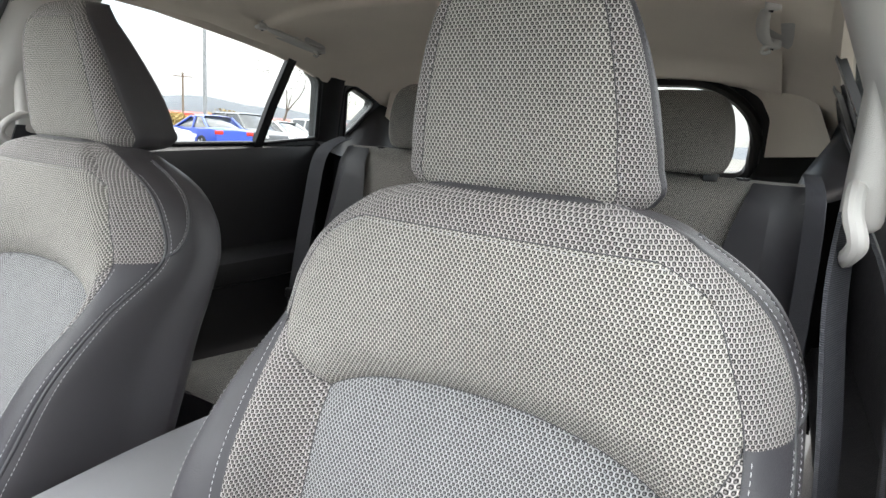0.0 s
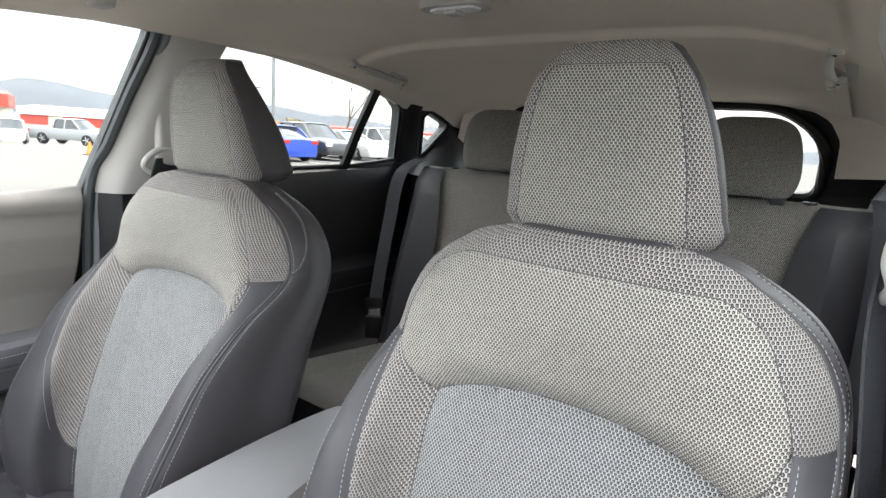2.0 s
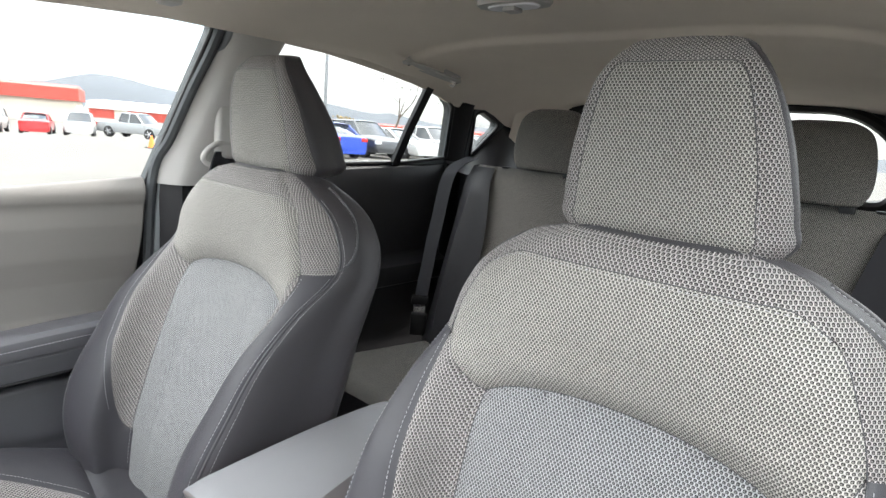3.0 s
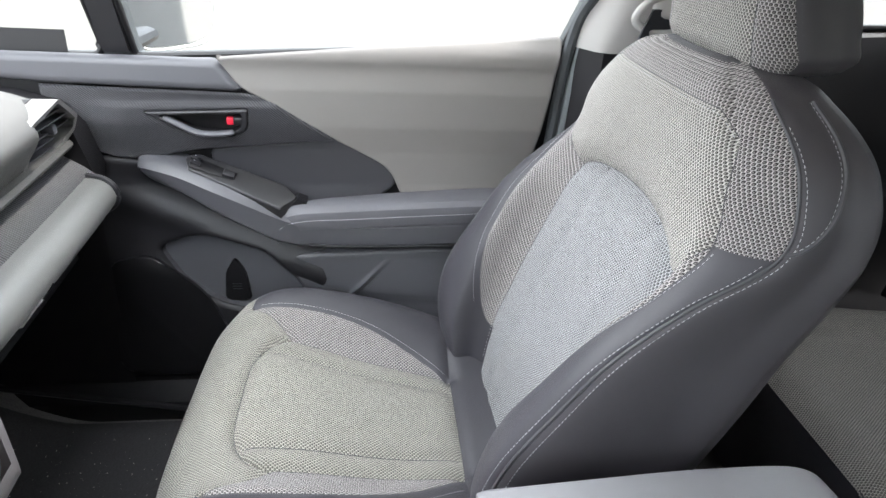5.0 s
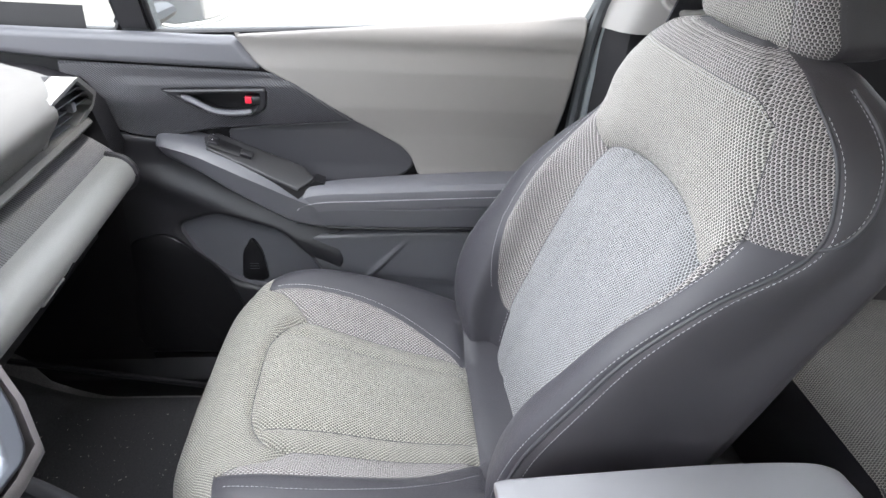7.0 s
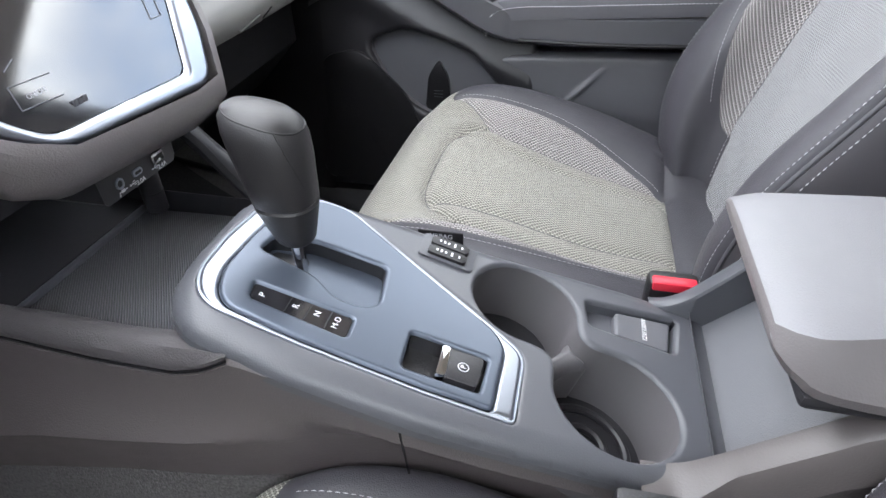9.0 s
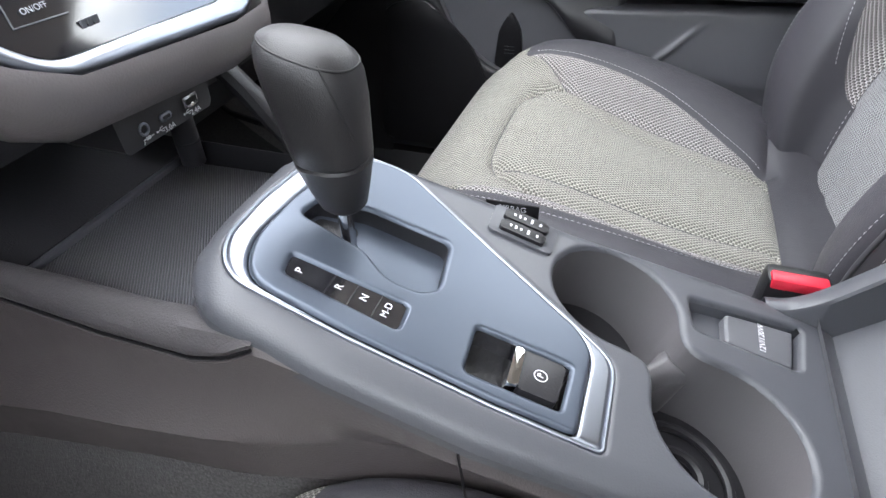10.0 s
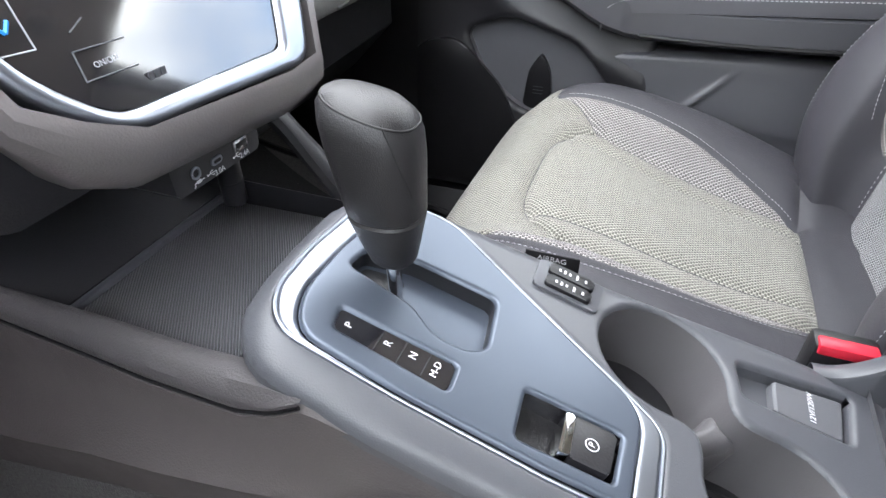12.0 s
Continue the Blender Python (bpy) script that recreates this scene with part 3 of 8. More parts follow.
def S_head(u, z):
    u, z = np.asarray(u, float), np.asarray(z, float)
    y, s1, s2, d2, s3, d3, s4, d4 = [smooth_interp(np.array(HZ), np.array(c), z) for c in (H_Y, H_S1, H_S2, H_D2, H_S3, H_D3, H_S4, H_D4)]
    o = np.zeros_like(z)
    x, d = section(u, [o, s1, s2, s3, s4, o], [o, o + 0.004, d2, d3, d4, d4 + 0.010])
    a = np.abs(u)
    sink = groove((a - 1) * 0.04, 0.003, 0.002, 0.008, 0.0006) + groove((a - 2) * 0.035, 0.003, 0.0022, 0.008, 0.001)
    sink += np.where(a < 1.0, groove(z - 1.103, 0.003, 0.002, 0.008, 0.0006), 0)
    inw = np.clip((a - 1.2) / 1.3, 0, 1)
    x = x - np.sign(u) * sink * inw
    d = d + sink * (1 - inw)
    return np.stack([x, y + d - SEAT_Y, z - FLOOR], axis=-1)


def head_region(u, z):
    a = np.abs(u)
    r = np.full(len(u), 2)
    r[a < 2] = 1
    r[(a < 1) & (z < 1.103)] = 0
    return r


CY = [0.292, 0.308, 0.340, 0.383, 0.43, 0.48, 0.55, 0.62, 0.69, 0.75, 0.82]
C_Z = [0.345, 0.382, 0.412, 0.424, 0.420, 0.408, 0.386, 0.366, 0.350, 0.342, 0.340]
C_S1 = [0.105, 0.118, 0.132, 0.138, 0.136, 0.130, 0.122, 0.115, 0.107, 0.100, 0.095]
C_S2 = [0.150, 0.168, 0.182, 0.188, 0.190, 0.191, 0.190, 0.188, 0.182, 0.172, 0.160]
C_H2 = [-0.010, -0.002, 0.006, 0.016, 0.024, 0.030, 0.036, 0.036, 0.030, 0.022, 0.010]
C_S3 = [0.180, 0.200, 0.218, 0.232, 0.242, 0.248, 0.250, 0.250, 0.246, 0.238, 0.225]
C_H3 = [-0.040, -0.022, -0.004, 0.010, 0.022, 0.030, 0.036, 0.036, 0.028, 0.016, 0.004]
C_S4 = [0.185, 0.206, 0.226, 0.242, 0.254, 0.260, 0.262, 0.262, 0.258, 0.250, 0.236]
C_H4 = [-0.085, -0.088, -0.086, -0.080, -0.070, -0.064, -0.058, -0.056, -0.056, -0.060, -0.065]


def S_cush(u, y):
    u, y = np.asarray(u, float), np.asarray(y, float)
    zc, s1, s2, h2, s3, h3, s4, h4 = [smooth_interp(np.array(CY), np.array(c), y) for c in (C_Z, C_S1, C_S2, C_H2, C_S3, C_H3, C_S4, C_H4)]
    o = np.zeros_like(y)
    x, h = section(u, [o, s1, s2, s3, s4, s4 - 0.004], [o, o, h2, h3, h4, h4 - 0.07])
    a = np.abs(u)
    bend = 0.030 * np.clip(a / 3.4, 0, 1) ** 2.4 * np.clip((0.50 - y) / 0.2, 0, 1)
    seam = y - np.where(a < 1, cush_front(np.minimum(a, 1)), cush_wedge(a))
    sink = np.where(a < 2.0, groove(seam, 0.003, 0.002, 0.010, 0.001) + np.clip((1.5 - a) / 0.6, 0, 1) * groove(seam, 0.004, 0.004, 0.016, 0.007), 0)
    sink += np.clip((y - 0.445) / 0.03, 0, 1) * np.clip((0.735 - y) / 0.02, 0, 1) * groove((a - 1) * 0.062, 0.004, 0.005, 0.014, 0.005)
    sink += np.where((y > 0.375) & (y < 0.72), groove((a - cush_taper(y)) * 0.05, 0.003, 0.0025, 0.010, 0.002), 0)
    sink += np.where((a < 2), groove(y - 0.722, 0.004, 0.004, 0.014, 0.006), 0)
    sink += np.where((y > cush_front(a)) & (y < 0.72), groove((a - 0.66) * 0.13, 0.0025, 0.0040, 0.012, 0.004), 0)
    sink += 0.0015 * np.sin(27 * y + 9 * x) * np.cos(19 * x + 1) * (a < 3)
    return np.stack([x, y + bend + SINK[0] - SEAT_Y, zc + h - sink * np.clip(3.2 - a, 0, 1) - FLOOR - SINK[0]], axis=-1)


def cush_front(a):
    return 0.393 + 0.058 * np.clip((a - 0.15) / 0.85, 0, 1) ** 3.4


def cush_taper(y):
    """Outer edge of the cushion insert: a bow that meets the centre panel at the back."""
    return 1.0 + np.clip(1 - np.clip((y - 0.40) / 0.315, 0, 1) ** 2.2, 0, 1)


def cush_wedge(a):
    return 0.451 - 0.075 * (a - 1)


def cush_region(u, y):
    a = np.abs(u)
    r = np.full(len(u), 3)
    r[(a < 3.2) & (y < 0.372)] = 1
    r[(a <= 2) & (y < np.where(a < 1, cush_front(a), cush_wedge(a)))] = 1
    r[(a <= cush_taper(y)) & (a > 1) & (y >= cush_wedge(a))] = 2
    r[(a <= 1) & (y >= cush_front(a))] = 0
    r[(a <= 2) & (y > 0.722)] = 3
    return r


def line_u(u, v0, v1, n=120):
    return [(u, v0 + (v1 - v0) * k / n) for k in range(n + 1)]


def front_seat(x, label):
    seat = thing("front_seat", (x, SEAT_Y, FLOOR), label, "car seat", "front seats")
    # backrest
    us = np.concatenate([np.linspace(-6, -4, 16, endpoint=False), np.linspace(-4, -3, 12, endpoint=False), np.linspace(-3, 3, 150, endpoint=False), np.linspace(3, 4, 12, endpoint=False), np.linspace(4, 6, 17)])
    vs = np.linspace(0.262, 0.938, 170)
    ab = np.abs
    cuts = [lambda u, z: ab(u) - 1, lambda u, z: ab(u) - back_taper(z), lambda u, z: ab(u) - 3, lambda u, z: ab(u) - 4.6,
            lambda u, z: np.where(ab(u) < 1, z - back_arc(ab(u)), z - back_edge(np.minimum(ab(u), 2.0))),
            lambda u, z: z - back_top(ab(u)), lambda u, z: z - 0.789, lambda u, z: z - 0.9345, lambda u, z: ab(u) - 2.6]
    uvm = lambda u, z, X: np.stack([arc_u(S_back, u, z), z * 1.02], axis=-1)
    skin_panels(S_back, us, vs, cuts, back_region, {
        0: ("center_panel", M_CLOTH_FINE, "pale grey finely woven centre panel"), 1: ("upper_panel", M_CLOTH, "grey woven cloth panel"),
        2: ("bolster_insert", M_CLOTH_COARSE, "coarse woven bolster insert"), 3: ("bolster", M_LEATHER, "dark grey leatherette bolster"),
        4: ("shoulder_panel", M_CLOTH_COARSE, "coarse woven shoulder cloth"), 5: ("side_panel", M_LEATHER_SIDE, "smooth grey side panel"),
        6: ("back_panel", M_LEATHER_SIDE, ""), 7: ("top_band", M_LEATHER, "dark grey leatherette top band")}, seat, uvm, (2, 3, 5))
    for s in (-1, 1):
        cord("piping", S_back, line_u(s * 3.0, 0.30, 0.915, 90), 0.0022, M_PIPING, seat)
        stitches("stitching", S_back, [(s * (float(back_taper(np.array(z))) + 0.12), z) for z in np.linspace(0.47, 0.785, 90)], seat, label="pale contrast stitching")
        stitches("stitching", S_back, line_u(s * 2.86, 0.36, 0.785), seat, label="pale contrast stitching")
        stitches("stitching", S_back, line_u(s * 3.14, 0.33, 0.90), seat, label="pale contrast stitching")
        rear = [tuple(q) for q in smooth_path([(s * 3.02, 0.795), (s * 3.36, 0.805), (s * 3.80, 0.832), (s * 4.12, 0.870), (s * 4.30, 0.915)], 14)]
        cord("piping", S_back, rear, 0.0022, M_PIPING, seat)
        stitches("stitching", S_back, [(u - s * 0.10, z) for u, z in rear[8:]], seat, label="pale contrast stitching")
        stitches("stitching", S_back, line_u(s * 0.50, 0.36, 0.748), seat, 0.004, 0.0025, 0.0006, 0.0006, M_PIPING)
        stitches("stitching", S_back, line_u(s * 1.04, 0.36, 0.73), seat, 0.004, 0.003, 0.0, 0.0004)
    top = [(a, float(back_top(np.array(abs(a)))) - 0.0035) for a in np.linspace(-1.95, 1.95, 200)]
    stitches("stitching", S_back, top, seat, 0.004, 0.003, 0.0005, 0.0004)
    low = [(a, float(back_arc(np.array(abs(a)))) if abs(a) < 1 else float(back_edge(np.array(abs(a))))) for a in np.linspace(-2, 2, 161)]
    cord("seam", S_back, low, 0.0006, M_PIPING, seat)
    cord("seam", S_back, [(a, float(back_top(np.array(abs(a))))) for a in np.linspace(-1.98, 1.98, 120)], 0.0006, M_PIPING, seat)
    for s in (-1, 1):
        cord("seam", S_back, line_u(s * 1.0, 0.36, 0.732, 60), 0.0006, M_PIPING, seat)
        cord("seam", S_back, [(s * float(back_taper(np.array(z))), z) for z in np.linspace(0.36, 0.880, 81)], 0.0006, M_PIPING, seat)
        cord("seam", S_back, line_u(s * 0.50, 0.36, 0.756, 60), 0.0014, M_PIPING, seat)
    # head restraint
    us = np.linspace(-5, 5, 121)
    vs = np.linspace(0.9212, 1.133, 60)
    hx = lambda u, z, X: np.stack([arc_u(S_head, u, z), z + np.clip(z - 1.104, 0, 1) * 1.2], axis=-1)
    head = new("head_restraint")
    head.parent = seat
    head.empty_display_size = 0.03
    skin_panels(S_head, us, vs, [lambda u, z: ab(u) - 1, lambda u, z: ab(u) - 2, lambda u, z: z - 1.103], head_region, {
        0: ("front_panel", M_CLOTH, "woven grey cloth"), 1: ("edge_panel", M_CLOTH_COARSE, "coarse woven cloth"), 2: ("rear_cover", M_LEATHER_SIDE, "dark grey vinyl cover")}, head, hx)
    cord("seam", S_head, line_u(-1.0, 0.93, 1.095, 30) + [(u, 1.103) for u in np.linspace(-0.9, 0.9, 30)] + line_u(1.0, 1.095, 0.93, 30), 0.0006, M_PIPING, head)
    for s in (-1, 1):
        cord("seam", S_head, line_u(s * 2.0, 0.93, 1.125, 40), 0.0006, M_PIPING, head)
        stitches("stitching", S_head, line_u(s * 2.12, 0.94, 1.10, 50), head, r=0.0003, material=M_PIPING)
        stitches("stitching", S_head, line_u(s * 1.05, 0.94, 1.10, 50), head, 0.004, 0.003, 0.0, 0.0004)
        bm = tube([(s * 0.055, 1.020 - SEAT_Y, 0.86 - FLOOR), (s * 0.055, 1.020 - SEAT_Y, 0.96 - FLOOR)], 0.006, 12)
        ob = part("post", bm, M_CHROMEB, None, "steel post")
        ob.parent = head
        bm = cbox(s * 0.055 - 0.016, s * 0.055 + 0.016, 1.004 - SEAT_Y, 1.036 - SEAT_Y, 0.925 - FLOOR, 0.945 - FLOOR, 0.005)
        ob = part("post_guide", bm, M_BLACK, None)
        ob.parent = seat
    # cushion
    us = np.linspace(-5, 5, 181)
    vs = np.linspace(0.292, 0.82, 120)
    cx = lambda u, y, X: np.stack([arc_u(S_cush, u, y), y * 1.03 - np.clip(0.345 - y, 0, 1) * 1.0], axis=-1)
    skin_panels(S_cush, us, vs, [lambda u, y: ab(u) - 1, lambda u, y: ab(u) - cush_taper(y), lambda u, y: np.where(ab(u) < 1, y - cush_front(ab(u)), y - cush_wedge(np.minimum(ab(u), 2))), lambda u, y: y - 0.722, lambda u, y: y - 0.372, lambda u, y: ab(u) - 3.2], cush_region, {
        0: ("cushion_center", M_CLOTH_SEAT, "pale woven cushion centre"), 1: ("cushion_front", M_CLOTH_SEAT, "pale woven front band"),
        2: ("cushion_insert", M_CLOTH_COARSE, "woven cushion insert"), 3: ("cushion_bolster", M_LEATHER, "dark grey leatherette cushion bolster")}, seat, cx, (2,))
    for s in (-1, 1):
        stitches("stitching", S_cush, [(s * (float(cush_taper(np.array(y))) + (0.10 if s * x > 0 else 0.42)), y) for y in np.linspace(0.385, 0.715, 121)], seat)
        stitches("stitching", S_cush, line_u(s * 0.66, 0.43, 0.71), seat, 0.004, 0.004, 0.0002, 0.0004)
    cord("seam", S_cush, [(a, float(cush_front(np.array(abs(a)))) if abs(a) < 1 else float(cush_wedge(np.array(abs(a))))) for a in np.linspace(-2, 2, 161)], 0.0006, M_PIPING, seat)
    for s in (-1, 1):
        cord("seam", S_cush, line_u(s * 1.0, 0.449, 0.72, 60), 0.0006, M_PIPING, seat)
        cord("seam", S_cush, [(s * float(cush_taper(np.array(y))), y) for y in np.linspace(0.378, 0.715, 71)], 0.0006, M_PIPING, seat)
        cord("seam", S_cush, line_u(s * 0.66, 0.415, 0.715, 60), 0.0011, M_PIPING, seat)
    # front fall of the cushion, underframe and rails
    rows = []
    for z, y in ((0.352, 0.2935), (0.32, 0.294), (0.28, 0.302), (0.245, 0.33)):
        rows.append([(sx * 0.19, y + 0.05 * abs(sx) ** 3 - SEAT_Y, z - FLOOR) for sx in np.linspace(-1, 1, 17)])
    verts = [p for r in rows for p in r]
    faces = [(j * 17 + i, j * 17 + i + 1, (j + 1) * 17 + i + 1, (j + 1) * 17 + i) for j in range(3) for i in range(16)]
    link_mesh("front_fall", verts, faces, M_CLOTH_SEAT, seat, "", True, [(p[0], p[2]) for p in verts], at=Matrix.Identity(4))
    ob = part("seat_pan", cbox(-0.235, 0.235, 0.345 - SEAT_Y, 0.80 - SEAT_Y, 0.215 - FLOOR, 0.325 - FLOOR, 0.02), M_BLACK)
    ob.parent = seat
    for s in (-1, 1):
        ob = part("side_cover", cbox(s * 0.250 - 0.014, s * 0.250 + 0.014, 0.40 - SEAT_Y, 0.83 - SEAT_Y, 0.20 - FLOOR, 0.315 - FLOOR, 0.012), M_DARKPL, None, "dark plastic seat side cover")
        ob.parent = seat
        ob = part("rail", cbox(s * 0.20 - 0.022, s * 0.20 + 0.022, 0.34 - SEAT_Y, 0.92 - SEAT_Y, 0.0, 0.118, 0.004), M_CHROME, None, "steel seat rail")
        ob.parent = seat
    return seat


front_seat(-0.363, "grey woven cloth passenger seat with dark leatherette bolsters")
LEAN[0], SINK[0] = 0.032, 0.021
front_seat(0.356, "grey woven cloth driver seat with dark leatherette bolsters")


# ---- car shell: sides, roof, floor, tailgate ----
def side_x(z):
    return 0.735 if z < 0.87 else 0.735 - (z - 0.87) * 0.47


WIN_FRONT = rounded([(0.20, 0.822), (0.20, 1.058), (0.50, 1.206), (1.002, 1.222), (0.922, 0.864)], [0.006, 0.02, 0.05, 0.045, 0.006])
WIN_SAIL = rounded([(-0.34, 0.822), (0.150, 0.822), (0.150, 1.035)], 0.02)
WIN_REAR = rounded([(1.10, 0.906), (1.30, 0.912), (1.666, 0.925), (1.862, 0.945), (1.79, 1.105), (1.735, 1.134), (1.60, 1.168), (1.50, 1.186), (1.38, 1.204), (1.27, 1.216), (1.13, 1.220)], [0.02, 0, 0, 0.01, 0.02, 0, 0, 0, 0, 0, 0.03])
WIN_QUARTER = rounded([(1.981, 0.957), (1.912, 1.090), (1.937, 1.106), (2.057, 1.075), (2.062, 1.057), (2.004, 0.979)], [0.006, 0.01, 0.015, 0.01, 0.006, 0.01])
SIDE = [(-0.95, 0.05), (2.55, 0.05), (2.55, 0.92), (2.36, 1.13), (2.0, 1.20), (1.5, 1.235), (0.9, 1.25), (0.47, 1.235), (-0.58, 0.86), (-0.95, 0.86)]

for s in (-1, 1):
    to3 = lambda y, z, h, s=s: (s * (side_x(z) + h), y, z)
    wall = part("wall_passenger_side" if s < 0 else "wall_driver_side", holed(SIDE, [WIN_FRONT, WIN_SAIL, WIN_REAR, WIN_QUARTER], to3, 0.0, 0.035), M_RUBBER)
    tagged(wall, "dark painted car body side with window openings", "car body", kind="structure")
    for i, (nm, o) in enumerate((("front", WIN_FRONT), ("sail", WIN_SAIL), ("rear", WIN_REAR), ("quarter", WIN_QUARTER))):
        w = thing("window_%d" % (i + 1 + (4 if s > 0 else 0)), (s * 0.72, o[0][0], 0.9), "clear side window of the car with black rubber seal", "window", kind="structure")
        pane = part("pane", prism(o, to3, 0.012, 0.016), M_PRIVACY if i > 1 else M_GLASS, w)
        pane.visible_shadow = False
        ring = [Vector(to3(a, b, -0.001)) for a, b in o]
        part("window_seal", tube(ring, 0.0055, 8, closed=True), M_BLACK, w)
    # divider of the rear door glass
    part("window_divider", ribbon([to3(1.637, 0.915, -0.004), to3(1.640, 1.03, -0.004), to3(1.655, 1.172, -0.004)], (0, 1, 0), 0.030, 0.012), M_BLACK, w)

# roof lining: crowned, with a shallow cross step behind the front seats
def roof_z(x, y):
    z = 1.238 - 0.11 * abs(x / 0.62) ** 5
    z -= 0.020 * max(0, (0.80 - y) / 0.4) ** 2 + 0.055 * max(0, (y - 1.45) / 0.8) ** 1.8
    z -= 0.016 * (1 / (1 + math.exp(-(y - 1.470) / 0.004)))
    return z


ys = [0.44, 0.5, 0.6, 0.75, 0.9, 1.05, 1.2, 1.3, 1.38, 1.43, 1.448, 1.457, 1.463, 1.468, 1.473, 1.478, 1.484, 1.493, 1.51, 1.6, 1.7, 1.8, 1.9, 2.0, 2.1, 2.2, 2.28]
xs = np.linspace(-0.515, 0.515, 43)
v1, f1 = sheet(lambda x, y: (x, y, roof_z(x, y)), xs, ys)
n1 = len(v1)
v2 = [(x, y, z + 0.03) for x, y, z in v1]
f2 = [tuple(i + n1 for i in f[::-1]) for f in f1]
ceiling = link_mesh("ceiling", v1 + v2, f1 + f2, M_HEADLINER)
tagged(ceiling, "beige-grey fabric car headliner", "headliner", kind="structure")
shell = part("roof_panel", loft([[(x, y, roof_z(x, y) + 0.045) for x in np.linspace(-0.555, 0.555, 17)] + [(x, y, roof_z(x, y) + 0.055) for x in np.linspace(0.555, -0.555, 17)] for y in (0.42, 0.8, 1.3, 1.8, 2.3)]), M_CARGLASS)
tagged(shell, "painted steel car roof", "roof", kind="structure")

# side rails of the lining, down to the window tops
for s in (-1, 1):
    rows = []
    for y, zl in ((0.44, 1.152), (0.6, 1.167), (0.75, 1.179), (0.9, 1.188), (1.05, 1.189), (1.16, 1.185), (1.27, 1.182), (1.38, 1.172), (1.5, 1.160), (1.60, 1.148), (1.68, 1.134), (1.735, 1.121), (1.80, 1.106), (1.87, 1.107), (1.95, 1.109), (2.01, 1.095), (2.12, 1.06), (2.27, 1.0)):
        xl = side_x(zl) - 0.006
        zt = roof_z(0.50, y)
        rows.append([(s * 0.495, y, zt + 0.004), (s * 0.53, y, zt - 0.004), (s * 0.558, y, zt - 0.016), (s * (0.6 * xl + 0.4 * 0.555), y, 0.45 * zt + 0.55 * zl), (s * xl, y, zl), (s * (xl + 0.02), y, zl + 0.004)])
    ob = part("roof_trim", loft(rows, close=False), M_HEADLINER)
    tagged(ob, "beige-grey roof side lining", "trim", kind="structure")

# B pillars: pale above the belt line, dark below, with the rubber door seals
for s in (-1, 1):
    rows = []
    for z, y0, y1, xi in ((0.865, 0.960, 1.098, 0.668), (0.95, 0.975, 1.100, 0.634), (1.05, 0.998, 1.112, 0.596), (1.14, 1.020, 1.128, 0.562), (1.185, 1.032, 1.15, 0.560), (1.215, 1.03, 1.16, 0.566)):
        xo = side_x(z) - 0.004
        rows.append([(s * xo, y0 - 0.03, z), (s * (xi + 0.012), y0, z), (s * xi, y0 + 0.02, z), (s * xi, (y0 + y1) / 2, z), (s * xi, y1 - 0.02, z), (s * (xi + 0.012), y1, z), (s * xo, y1 + 0.01, z)])
    ob = part("pillar_trim", loft(rows, close=False), M_TRIMPALE)
    tagged(ob, "pale grey moulded centre pillar trim", "pillar trim", kind="structure")
    rows = [[(s * 0.732, y0 - 0.03, z), (s * 0.70, y0, z), (s * 0.684, y0 + 0.02, z), (s * 0.684, y1 - 0.03, z), (s * 0.70, y1 - 0.005, z), (s * 0.732, y1 + 0.01, z)] for z, y0, y1 in ((0.13, 0.97, 1.12), (0.4, 0.965, 1.11), (0.7, 0.958, 1.10), (0.866, 0.958, 1.10))]
    ob = part("pillar_trim", loft(rows, close=False), M_DARKPL)
    tagged(ob, "dark lower centre pillar trim", "pillar trim", kind="structure")
    for off, r in ((0.0, 0.0105), (0.019, 0.0095)):
        path = smooth_path([(s * (side_x(z) - 0.012), y + off, z) for y, z in ((0.905, 0.30), (0.915, 0.60), (0.930, 0.872), (0.952, 0.97), (0.975, 1.07), (0.997, 1.15), (1.000, 1.200), (0.96, 1.226), (0.7, 1.224), (0.5, 1.212), (0.2, 1.11))], 6)
        ob = part("door_seal", tube(path, r, 8, up=(1, 0, 0)), M_RUBBER if r > 0.01 else M_SEALPALE)
        tagged(ob, "grey rubber door seal round the opening", "seal", kind="structure")
    # upper belt anchor and webbing
    b = thing("seat_belt", (s * 0.655, 1.03, 0.93), "black front seat belt hanging from its pillar anchor", "seat belt", "seat belts")
    part("anchor_slide", cbox(s * 0.612 - 0.012, s * 0.612 + 0.012, 1.015, 1.090, 0.93, 1.075, 0.010, 3), M_TRIMPALE, b, "pale height slide")
    loop = smooth_path([(s * 0.608, 0.990, 0.925), (s * 0.602, 0.992, 0.945), (s * 0.604, 1.02, 0.962), (s * 0.608, 1.06, 0.958), (s * 0.610, 1.075, 0.935), (s * 0.608, 1.06, 0.914), (s * 0.604, 1.02, 0.91)], 8, True)
    part("anchor_loop", tube(loop, 0.0065, 10, closed=True, up=(1, 0, 0)), M_TRIMPALE, b, "pale plastic belt guide")
    wp = smooth_path([(s * 0.604, 1.03, 0.945), (s * 0.604, 1.01, 0.88), (s * 0.618, 0.99, 0.76), (s * 0.632, 1.0, 0.60), (s * 0.648, 1.03, 0.40), (s * 0.655, 1.04, 0.20)], 8)
    part("webbing", ribbon(wp, (0.35 * s, 1, 0), 0.048, 0.003), M_WEB, b, "black woven webbing")
    wp = smooth_path([(s * 0.612, 1.05, 0.945), (s * 0.648, 1.06, 0.85), (s * 0.672, 1.06, 0.6), (s * 0.676, 1.06, 0.25)], 6)
    part("webbing", ribbon(wp, (0.1, 1, 0), 0.048, 0.003), M_WEB, b, "black woven webbing")
